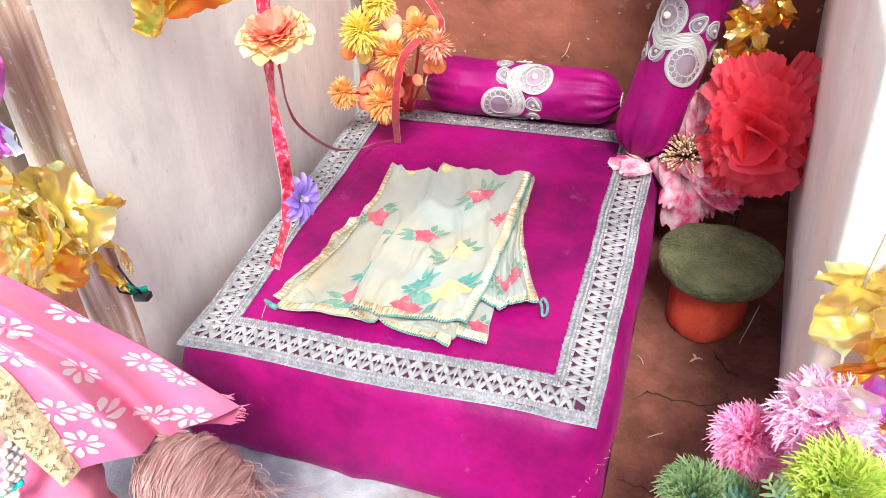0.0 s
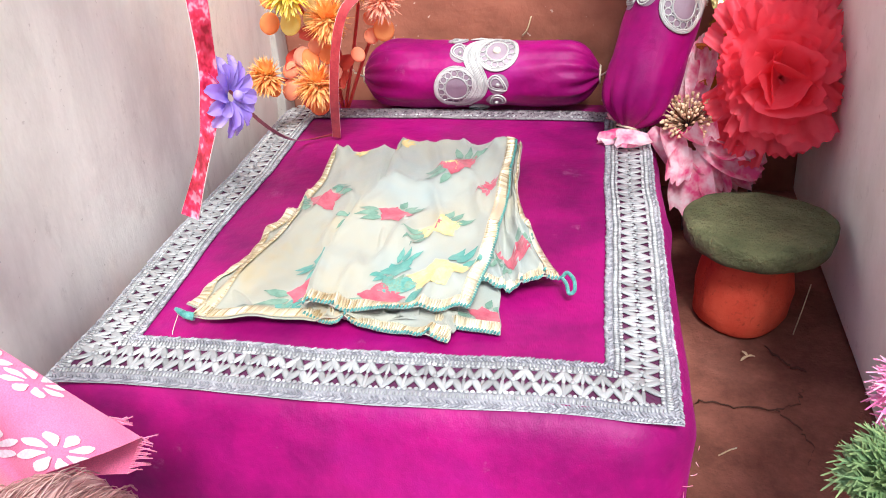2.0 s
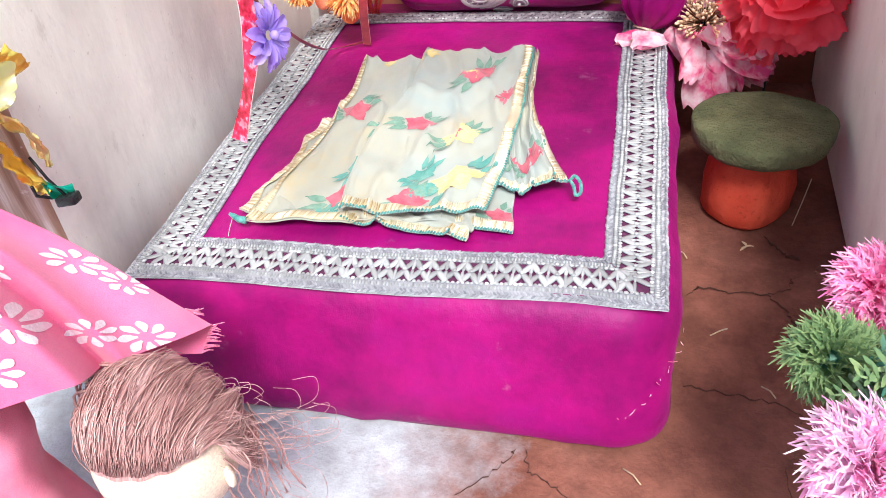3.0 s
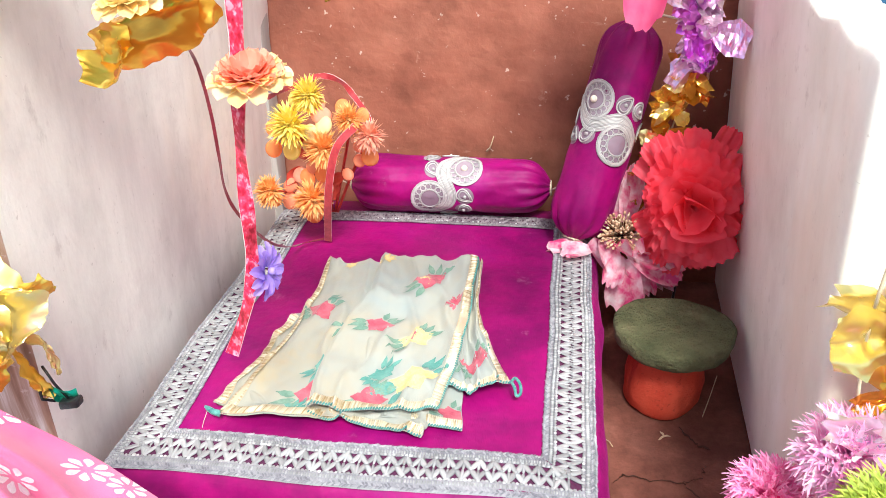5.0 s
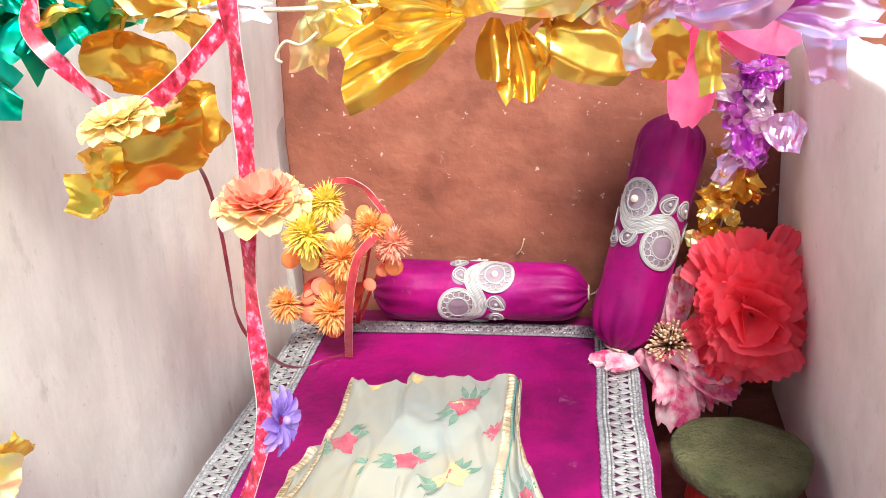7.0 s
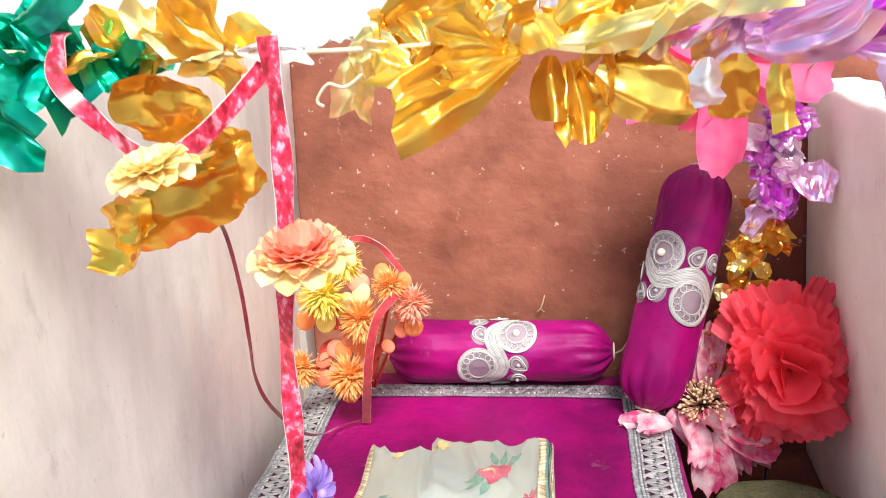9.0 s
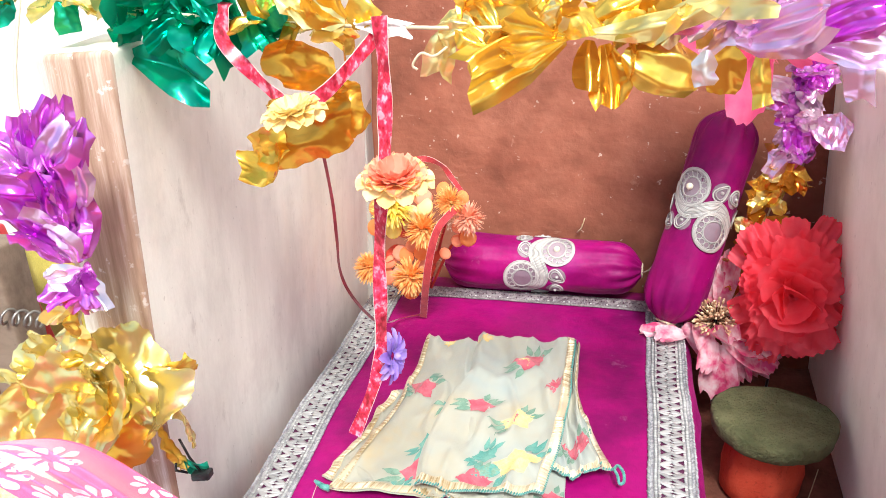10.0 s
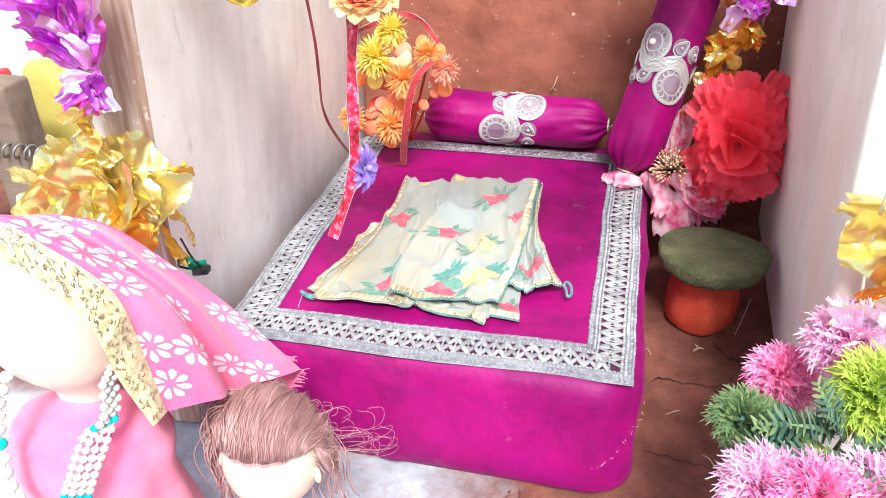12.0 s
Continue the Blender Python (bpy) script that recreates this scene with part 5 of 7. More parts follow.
def pink_flower():
    c = V(0.172, 0.272, 0.094)
    o = V(-0.15, -0.80, 0.55).normalized()
    t = thing("artificial_flower", (0.160, 0.256, 0), "pink artificial blossom with tan stamens beside the bolster", "artificial flower")
    _, s, u = frame_of(o)
    rnd = random.Random(8)
    # root, direction, way its face looks, length, width, curl, cup
    for root, d, face, ln, wd, curl, cup in (((0.176, 0.284, 0.100), (0.05, 0.10, 1), (0, -1, 0.1), 0.050, 0.020, 0.1, 0.4), ((0.168, 0.284, 0.104), (-0.10, 0.10, 1), (0.2, -1, 0.1), 0.036, 0.017, -0.2, 0.5), ((0.184, 0.280, 0.094), (0.6, -0.1, 0.8), (0, -1, 0.4), 0.036, 0.022, 0.2, 0.3),
                                             ((0.140, 0.258, 0.0880), (-1, -0.10, 0.0), (0, -0.3, 1), 0.030, 0.017, 0.1, 0.2), ((0.146, 0.252, 0.0880), (-0.8, -0.45, 0.02), (0, -0.3, 1), 0.027, 0.020, 0.0, 0.3), ((0.134, 0.284, 0.0880), (-0.8, 0.5, 0.12), (0, -0.5, 1), 0.020, 0.014, 0.1, 0.3),
                                             ((0.146, 0.262, 0.0920), (0.70, -0.45, -0.42), (-0.2, -0.7, 0.7), 0.046, 0.020, 0.3, -0.45), ((0.156, 0.264, 0.0920), (0.30, -0.75, -0.35), (0.1, -0.5, 0.9), 0.028, 0.018, 0.5, 0.5),
                                             ((0.178, 0.262, 0.0880), (0.90, -0.35, -0.35), (0, -0.8, 0.7), 0.050, 0.032, 0.1, 0.1), ((0.186, 0.262, 0.0840), (0.85, -0.20, -0.60), (0, -0.9, 0.5), 0.046, 0.026, 0.2, -0.1), ((0.180, 0.266, 0.0920), (0.9, -0.3, 0.0), (0, -0.7, 0.8), 0.034, 0.024, 0.3, 0.3),
                                             ((0.176, 0.254, 0.0800), (-0.05, -0.30, -1), (0.1, -1, 0.2), 0.044, 0.032, 0.0, 0.25), ((0.186, 0.256, 0.0760), (0.30, -0.25, -0.9), (-0.1, -1, 0.3), 0.032, 0.022, 0.2, 0.3),
                                             ((0.168, 0.262, 0.0900), (0.55, -0.8, -0.15), (0, -0.4, 1), 0.030, 0.020, -0.3, 0.5), ((0.190, 0.258, 0.0800), (0.8, -0.6, -0.2), (0, -0.6, 0.8), 0.028, 0.022, -0.3, 0.5), ((0.170, 0.256, 0.0820), (-0.30, -0.5, -0.8), (0, -1, 0.4), 0.028, 0.018, -0.2, 0.5),
                                             ((0.182, 0.258, 0.0840), (0.5, -0.5, -0.7), (0, -0.8, 0.6), 0.034, 0.022, 0.4, -0.4)):
        g = Geo()
        petal(g, root, d, face, ln, wd, curl=curl, cup=cup, ruffle=rnd.uniform(0.09, 0.17), waves=rnd.uniform(1.4, 2.6), nu=9, nv=10, tip=0.7, seed=rnd.random() * 4, power=0.6)
        part("petal", g, M["pink_petal"], t)
    st = Geo()
    for i in range(105):
        al, rr = rnd.uniform(0, 2 * math.pi), math.sqrt(rnd.random()) * 0.014
        rad = (s * math.cos(al) + u * math.sin(al))
        p0 = c + rad * rr * 0.4
        p1 = c + rad * rr * 1.25 + o * rnd.uniform(0.014, 0.021)
        st.tube([p0, p1], 0.0004, 4)
        st.blob(p1, (p1 - p0).normalized() * 0.0022, s * 0.0013, u * 0.0013, 5, 4)
    tagged(part("stamen_tuft", st, M["stamen"], t, "tan stamens with pale tips"), kind="stuff")
    g = Geo()
    g.tube([c, c - o * 0.01 - V(0, -0.01, 0.03), V(0.180, 0.285, 0.0)], 0.0013, 6)
    part("stem", g, M["darkthread"], t, "dark wire stem")


pink_flower()


# ---- orange and yellow bunch ----
def bunch():
    t = thing("flower_bunch", (-0.092, 0.265, 0.081), "bunch of yellow, orange and salmon artificial blossoms on red stems", "artificial flowers")
    rnd = random.Random(21)
    root = V(-0.088, 0.292, 0.092)
    heads = ((-0.088, 0.258, 0.212, 0.0140, "yellow"), (-0.101, 0.241, 0.192, 0.0165, "yellow"), (-0.075, 0.244, 0.171, 0.0150, "orange"), (-0.053, 0.248, 0.196, 0.0120, "orange"),
             (-0.037, 0.246, 0.183, 0.0125, "salmon"), (-0.126, 0.245, 0.131, 0.0130, "orange"), (-0.088, 0.241, 0.127, 0.0150, "orange"))
    for x, y, z, r, mat in heads:
        c = V(x, y, z)
        o = V(rnd.uniform(-0.25, 0.25), -1, rnd.uniform(0.25, 0.5)).normalized()
        g = Geo()
        for d in sphere_dirs(380, rnd.random() * 6):
            if d.dot(o) > -0.15:
                spike(g, c + d * r * 0.42, (d + V(rnd.uniform(-1, 1), rnd.uniform(-1, 1), rnd.uniform(-1, 1)) * 0.30), r * rnd.uniform(0.60, 0.95), r * 0.14)
        g.ball(c, r * 0.50, 10, 7)
        part("flower_head", g, M[{"yellow": "fringe_yellow", "orange": "fringe_orange", "salmon": "fringe_salmon"}[mat]], t, "fringed " + mat + " plastic blossom", smooth=False)
        g = Geo()
        g.tube(smooth_path([root + V(rnd.uniform(-1, 1), 0, 0) * 0.006, (root + c) / 2 + V(0, 0.012, 0.0), c - o * r * 0.4], 5), 0.0014, 6)
        part("stem", g, M["redstem"], t, "red plastic stem")
    # plump round petals round the heads: x, z, radius, depth, colour
    for x, z, r, dy, mat in ((-0.0970, 0.2078, 0.0082, 0.004, "yellow"), (-0.1032, 0.1692, 0.0088, -0.006, "yellow"), (-0.1216, 0.1832, 0.0068, 0.006, "orange"), (-0.1212, 0.1673, 0.0082, 0.000, "orange"), (-0.0804, 0.2057, 0.0070, 0.006, "peach"), (-0.0781, 0.1968, 0.0086, 0.002, "peach"),
                             (-0.0756, 0.1898, 0.0078, -0.002, "butter"), (-0.0864, 0.1820, 0.0082, -0.002, "butter"), (-0.0889, 0.1701, 0.0078, 0.000, "butter"), (-0.0612, 0.2036, 0.0066, 0.006, "orange"), (-0.0445, 0.1966, 0.0059, 0.008, "orange"), (-0.0384, 0.1639, 0.0080, -0.002, "orange"),
                             (-0.0481, 0.1708, 0.0059, 0.004, "salmon"), (-0.0490, 0.1580, 0.0059, 0.004, "salmon"), (-0.0607, 0.1442, 0.0055, 0.006, "salmon"), (-0.0880, 0.1513, 0.0068, 0.002, "salmon"), (-0.0799, 0.1463, 0.0082, 0.000, "orange"), (-0.0946, 0.1424, 0.0074, 0.000, "orange"),
                             (-0.1006, 0.1434, 0.0074, 0.002, "peach"), (-0.1109, 0.1336, 0.0064, 0.002, "salmon"), (-0.1139, 0.1178, 0.0078, 0.004, "salmon"), (-0.1018, 0.1227, 0.0080, 0.004, "peach"), (-0.0902, 0.1103, 0.0082, -0.004, "orange"), (-0.1262, 0.1189, 0.0060, 0.002, "orange"),
                             (-0.0800, 0.1324, 0.0066, 0.004, "peach")):
        n_ = V(rnd.uniform(-0.4, 0.4), -1, rnd.uniform(0.1, 0.6)).normalized()
        _, a_, b_ = frame_of(n_)
        turn = rnd.uniform(0, 3.1)
        e1, e2 = a_ * math.cos(turn) + b_ * math.sin(turn), b_ * math.cos(turn) - a_ * math.sin(turn)
        k2 = Geo()
        k2.blob((x, 0.252 + dy, z), n_ * r * 0.36, e1 * r * rnd.uniform(0.98, 1.12), e2 * r * rnd.uniform(0.86, 0.98), 18, 10, power=0.75)
        part("round_petal", k2, M[mat], t)
    for k in range(8):
        a = V(rnd.uniform(-0.115, -0.066), rnd.uniform(0.264, 0.282), rnd.uniform(0.105, 0.185))
        g = Geo()
        petal(g, a, V(rnd.uniform(-1, 1), -0.3, rnd.uniform(-0.8, 1)), (0, -1, 0.2), rnd.uniform(0.014, 0.022), 0.011, curl=0.2, cup=0.3, nu=6, nv=5, tip=1.2)
        part("leaf", g, M["redstem"], t, "red-brown plastic leaf")


bunch()


# ---- hanging ribbon with flowers ----
def ribbon_geo(pts, w, n=6, face=(0.25, -1, 0.1), twist=0.0, thick=0.0003):
    path = smooth_path(pts, n)
    m = len(path)
    sides = []
    for i, p in enumerate(path):
        d = (path[min(i + 1, m - 1)] - path[max(i - 1, 0)]).normalized()
        f = V(*face)
        s = d.cross(f)
        s = s.normalized() if s.length > 1e-4 else V(1, 0, 0)
        a = twist * math.sin(5.0 * i / m * math.pi)
        sides.append(s * math.cos(a) + d.cross(s) * math.sin(a))
    g = Geo()
    g.strip(path, sides, w, thick=thick)
    return g


def edged_ribbon(t, name, pts, w, n, label, twist, mat="ribbon"):
    """A figured ribbon with a thin pale cord woven along both edges."""
    body = part(name, ribbon_geo(pts, w, n, twist=twist), M[mat], t, label)
    path = smooth_path(pts, n)
    m, f = len(path), V(0.25, -1, 0.1)
    for sg in (-1, 1):
        run = []
        for i, p in enumerate(path):
            d = (path[min(i + 1, m - 1)] - path[max(i - 1, 0)]).normalized()
            q = d.cross(f).normalized()
            a = twist * math.sin(5.0 * i / m * math.pi)
            run.append(p + (q * math.cos(a) + d.cross(q) * math.sin(a)) * (sg * w * 0.49))
        g = Geo()
        g.tube(run, 0.00030, 4)
        part("ribbon_edge", g, M["ribbonedge"], body, "pale pink woven edge")
    return body


def daisy(t, name, c, o, petals, ln, wd, mat, heart, tiers=2, curl=0.3, seed=1, tip=0.95):
    """A layered cloth flower facing o."""
    o, s, u = frame_of(o)
    rnd = random.Random(seed)
    g = Geo()
    for tier in range(tiers):
        for k in range(petals):
            a = 2 * math.pi * (k + 0.5 * tier) / petals + rnd.uniform(-0.1, 0.1)
            rad = s * math.cos(a) + u * math.sin(a)
            tl = radians(84 - 20 * tier + rnd.uniform(-6, 6))
            petal(g, V(*c) + rad * 0.002, o * math.cos(tl) + rad * math.sin(tl), o, ln * (1 - 0.16 * tier), wd, curl=curl, cup=0.25, ruffle=0.03, waves=2, nu=7, nv=6, tip=tip, seed=rnd.random() * 5, power=0.42)
    head = part(name, g, M[mat], t, "")
    if heart:
        h = Geo()
        h.ball(V(*c) + o * 0.003, ln * 0.16, 10, 7)
        part("flower_heart", h, M[heart], head)
    return head


def hanging_ribbon():
    t = thing("ribbon_garland", (-0.016, -0.018, 0.367), "red figured ribbon hanging from the garland, threaded with cloth flowers", "ribbon")
    edged_ribbon(t, "ribbon", [(-0.018, -0.029, 0.381), (-0.0165, -0.031, 0.360), (-0.0165, -0.033, 0.340), (-0.0175, -0.035, 0.318), (-0.0205, -0.034, 0.297), (-0.0235, -0.032, 0.268), (-0.0248, -0.031, 0.240), (-0.0265, -0.031, 0.217), (-0.0310, -0.033, 0.198), (-0.0415, -0.036, 0.171)], 0.0066, 8, "glossy red ribbon with a pale figured weave", 0.75)
    # peach cloth flower, its face turned up
    daisy(t, "peach_flower", (-0.012, -0.038, 0.3135), V(0.05, -0.28, 0.95), 11, 0.0128, 0.0088, "coral", None, 3, -0.05, 2, 0.55)
    h = daisy(t, "peach_flower_rim", (-0.012, -0.0375, 0.3115), V(0.05, -0.28, 0.95), 13, 0.0158, 0.0086, "butter", None, 2, 0.10, 3, 0.55)
    tagged(h, "pale yellow outer petals")
    daisy(t, "lilac_flower", (-0.0225, -0.024, 0.2135), V(0.97, -0.10, 0.10), 12, 0.0125, 0.0055, "lilac_petal", "lilac_petal", 2, 0.25, 4)
    # thin maroon ribbon down by the plank and round the bunch
    part("thin_ribbon", ribbon_geo([(-0.072, 0.000, 0.335), (-0.086, 0.050, 0.310), (-0.096, 0.085, 0.288), (-0.099, 0.098, 0.268), (-0.096, 0.096, 0.246), (-0.095, 0.095, 0.222), (-0.095, 0.096, 0.200), (-0.090, 0.100, 0.180), (-0.090, 0.140, 0.140), (-0.098, 0.200, 0.103), (-0.098, 0.236, 0.0875), (-0.080, 0.248, 0.0875)], 0.0021, 6, twist=0.9), M["darkribbon"], t, "thin maroon ribbon")


hanging_ribbon()


def arch_ribbon():
    t = thing("ribbon", (-0.075, 0.30, 0.2), "short red ribbon arching behind the flower bunch", "ribbon")
    # loop and tail take the darker red, with the shade painted in
    edged_ribbon(t, "ribbon_loop", [(-0.148, 0.318, 0.190), (-0.128, 0.312, 0.200), (-0.096, 0.310, 0.213), (-0.076, 0.310, 0.209), (-0.064, 0.308, 0.196), (-0.052, 0.304, 0.180), (-0.049, 0.296, 0.172)], 0.0050, 7, "", 0.7, "ribbonshade")
    edged_ribbon(t, "ribbon_tail", [(-0.046, 0.240, 0.194), (-0.058, 0.226, 0.182), (-0.065, 0.222, 0.158), (-0.071, 0.226, 0.125), (-0.079, 0.244, 0.0865)], 0.0060, 7, "", 0.2, "ribbonshade")


arch_ribbon()


# ---- foil garland on a string across the front ----
def string_at(x):
    return V(x, -0.004 + 0.10 * max(0, x - 0.02), 0.369 + 0.35 * x * x + 1.6 * max(0.0, x - 0.165))


def foil_piece(t, mat, c, out, R, span, pleats, seed, label="", droop=0.0, amp=0.14, up=(0, -1, 0.3)):
    g = Geo()
    fan(g, c, out, up, R * 1.12, span * 1.1, pleats, random.Random(seed), amp, 8, droop)
    return part("foil_leaf", g, M[mat], t, label, smooth=True)


def film(geo, root, out, up, L, W, bend, folds, rnd, mi=0):
    """A tongue of stiff foil from root along out: flat facets, a few long folds, bent over towards up, its end cut in points."""
    o, s, u = frame_of(out, up)
    cols, rows = folds * 2, 5
    zig = [rnd.uniform(0.04, 0.16) * (1 if j % 2 else -1) for j in range(cols + 1)]
    jag = [rnd.uniform(-0.10, 0.08) for _ in range(cols + 1)]
    wid = [0.26, rnd.uniform(0.55, 0.8), rnd.uniform(0.8, 1.05), rnd.uniform(0.9, 1.15), rnd.uniform(0.8, 1.1), rnd.uniform(0.55, 1.0)]
    jit = [[(rnd.uniform(-1, 1), rnd.uniform(-1, 1), rnd.uniform(-1, 1)) for _ in range(cols + 1)] for _ in range(rows + 1)]
    lean = rnd.uniform(-0.25, 0.25)

    sd = rnd.uniform(0, 60)

    def knot(i, j):
        a, b = i / rows, j / cols
        q = a * (1 + (jag[j] if i == rows else 0))
        th = bend * q
        if abs(bend) > 0.05:
            x, h = math.sin(th) / bend, (1 - math.cos(th)) / bend
        else:
            x, h = q, 0.0
        w = W * wid[i] * (b - 0.5)
        roll = 0.9 * W * wid[i] * (b - 0.5) ** 2 * (1 if lean > 0 else -1)
        k = jit[i][j]
        d = (o * math.cos(th) + u * math.sin(th))
        nrm = (u * math.cos(th) - o * math.sin(th))
        p = Vector(root) + o * x * L + u * h * L + s * (w + lean * L * a * a) + nrm * (zig[j] * W * wid[i] * 0.7 + roll)
        return p + (d * k[0] + s * k[1] + nrm * k[2]) * (0.035 * L * min(1, 2 * a)), nrm

    net = [[knot(i, j) for j in range(cols + 1)] for i in range(rows + 1)]

    def fn(a, b):
        i, j = min(rows - 1, int(a * rows)), min(cols - 1, int(b * cols))
        f, e = a * rows - i, b * cols - j
        p = net[i][j][0].lerp(net[i + 1][j][0], f).lerp(net[i][j + 1][0].lerp(net[i + 1][j + 1][0], f), e)
        fine = 0.055 * (ridged((a * 1.2, b * 1.2 * W / L + 3, 0), 1.6, sd) - 0.3) + 0.026 * ridged((a, b * W / L, 0), 5.0, sd + 7)
        return p + net[i][j][1] * (L * fine * min(1, 3 * a))

    return geo.grid(fn, rows * 3, cols * 4, mi=mi)


FOIL = {"gold": "crumpled gold foil leaf", "amber": "deep amber-gold foil leaf", "palegold": "pale gold foil leaf", "greenfoil": "green foil leaf", "lilac": "lilac foil leaf", "purple": "purple foil leaf", "whitefoil": "silvery pink-white foil leaf"}


def film_piece(t, mat, c, out, L, W, bend, folds, seed, up=(0, -1, 0.3), smooth=True):
    g = Geo()
    film(g, c, out, up, L, W, bend, folds, random.Random(seed))
    return part("foil_leaf", g, M[mat], t, FOIL[mat], smooth=smooth)


def garland():
    t = thing("tinsel_garland", (0, 0, 0.369), "shiny foil tinsel garland, green, gold and lilac, strung across the front", "garland")
    g = Geo()
    g.tube([string_at(-0.34 + 0.02 * i) for i in range(35)], 0.0009, 6)
    part("string", g, M["thread"], t, "cream string")
    rnd = random.Random(47)
    k = 0
    # bushes of leaves tied along the string: from, to, count, colours, leaf length, upward and downward reach
    for x0, x1, cnt, mats, R in ((-0.34, -0.235, 14, ("palegold", "gold", "greenfoil"), 0.026), (-0.235, -0.146, 26, ("palegold", "palegold", "gold", "greenfoil"), 0.021), (-0.146, -0.078, 30, ("greenfoil",), 0.022),
                                 (-0.080, -0.036, 12, ("gold", "amber", "palegold", "gold"), 0.019), (0.006, 0.056, 17, ("gold", "amber", "gold", "palegold"), 0.022), (0.068, 0.108, 16, ("gold", "palegold", "amber", "gold"), 0.021),
                                 (0.104, 0.200, 30, ("lilac", "whitefoil", "purple", "lilac"), 0.023), (0.20, 0.34, 18, ("lilac", "purple", "whitefoil"), 0.028)):
        for i in range(cnt):
            c = string_at(x0 + (x1 - x0) * (i + 0.5) / cnt)
            a = 2 * math.pi * (i * 0.382 + rnd.uniform(-0.06, 0.06))
            side = rnd.choice((-1, 1)) * rnd.uniform(0.35, 1.3)
            out = V(side, -0.8 * math.cos(a), 0.8 * math.sin(a))
            up = V(rnd.uniform(-0.6, 0.6), -math.sin(a) * 0.6 - 0.5, math.cos(a) * 0.5 + 0.3)
            film_piece(t, mats[i % len(mats)], c, out, R * rnd.uniform(0.75, 1.2), R * rnd.uniform(0.55, 0.95), rnd.uniform(-1.6, 1.2), rnd.randint(1, 3), 1200 + k, up)
            k += 1
    # the large leaves that give the garland its outline
    for m, c, out, L, W, bend, folds in (("greenfoil", (-0.146, -0.008, 0.356), (1, -0.10, -0.10), 0.046, 0.020, 0.05, 2), ("greenfoil", (-0.150, 0.004, 0.372), (0.2, 0.1, 1), 0.024, 0.014, 0.3, 1), ("greenfoil", (-0.116, 0, 0.378), (0.6, 0.1, 0.9), 0.020, 0.010, -0.4, 1),
                                         ("greenfoil", (-0.120, -0.004, 0.380), (1, -0.2, 0.25), 0.040, 0.014, 0.4, 1), ("greenfoil", (-0.086, -0.006, 0.374), (1, -0.3, 0.05), 0.024, 0.018, -1.4, 2),
                                         ("gold", (-0.050, -0.004, 0.374), (0.15, -0.1, 1), 0.028, 0.016, 0.3, 1), ("gold", (-0.040, -0.006, 0.372), (-0.8, -0.3, 0.5), 0.026, 0.020, 0.8, 2), ("palegold", (-0.040, -0.006, 0.372), (-1, -0.3, 0.1), 0.030, 0.014, 0.4, 1),
                                         ("amber", (0.010, 0.004, 0.376), (0.95, -0.1, 0.32), 0.046, 0.024, -0.7, 2), ("gold", (0.054, -0.004, 0.366), (-0.85, -0.3, -0.30), 0.046, 0.026, 0.4, 3), ("gold", (0.020, -0.002, 0.366), (0.3, -0.2, -0.9), 0.024, 0.024, 0.3, 2), ("palegold", (0.004, 0, 0.368), (-0.25, -0.1, -0.9), 0.022, 0.016, -0.5, 2),
                                         ("palegold", (0.064, -0.008, 0.368), (1, -0.15, 0.02), 0.046, 0.011, 0.1, 1), ("gold", (0.066, -0.002, 0.374), (0.8, 0, 0.55), 0.032, 0.020, -0.6, 2), ("gold", (0.078, -0.006, 0.360), (0.9, -0.3, -0.32), 0.034, 0.022, -0.9, 2),
                                         ("amber", (0.070, 0.002, 0.362), (0.25, -0.1, -1), 0.026, 0.018, 0.5, 2), ("amber", (0.064, 0, 0.364), (-0.1, -0.2, -0.9), 0.020, 0.014, 0.4, 1),
                                         ("whitefoil", (0.060, 0.006, 0.370), (-0.35, 0.1, 0.9), 0.028, 0.008, 0.2, 1), ("whitefoil", (0.062, 0.006, 0.370), (0.2, 0.1, 0.95), 0.027, 0.008, -0.3, 1), ("whitefoil", (0.050, 0.008, 0.376), (-0.9, 0.1, 0.8), 0.020, 0.007, 0.2, 1), ("whitefoil", (0.064, 0.006, 0.372), (0.7, 0.0, 0.8), 0.034, 0.009, 0.3, 1),
                                         ("palegold", (0.096, 0.0, 0.376), (1, -0.2, 0.15), 0.040, 0.010, 0.3, 1), ("gold", (0.131, -0.002, 0.362), (0.1, -0.1, -1), 0.023, 0.008, 0.2, 1), ("amber", (0.120, 0.002, 0.362), (-0.05, 0, -1), 0.020, 0.016, -0.2, 1), ("whitefoil", (0.110, -0.008, 0.362), (-0.05, -0.2, -1), 0.015, 0.010, -0.3, 1),
                                         ("lilac", (0.168, 0.006, 0.366), (0.05, 0, -1), 0.028, 0.013, 0.2, 1), ("lilac", (0.120, -0.008, 0.366), (0.9, -0.3, 0.2), 0.036, 0.022, 0.4, 3), ("purple", (0.138, -0.006, 0.366), (0.9, -0.2, 0.4), 0.038, 0.020, 0.2, 3), ("lilac", (0.146, -0.004, 0.366), (0.95, -0.2, 0.05), 0.034, 0.022, -0.3, 3), ("whitefoil", (0.130, -0.004, 0.372), (0.9, -0.1, 0.5), 0.034, 0.016, 0.3, 2)):
        film_piece(t, m, c, out, L, W, bend, folds, 1500 + k)
        k += 1
    foil_piece(t, "gold", (0.058, -0.006, 0.366), (-0.95, -0.4, -0.05), 0.030, 0.9, 3, 300 + k, FOIL["gold"], amp=0.12)
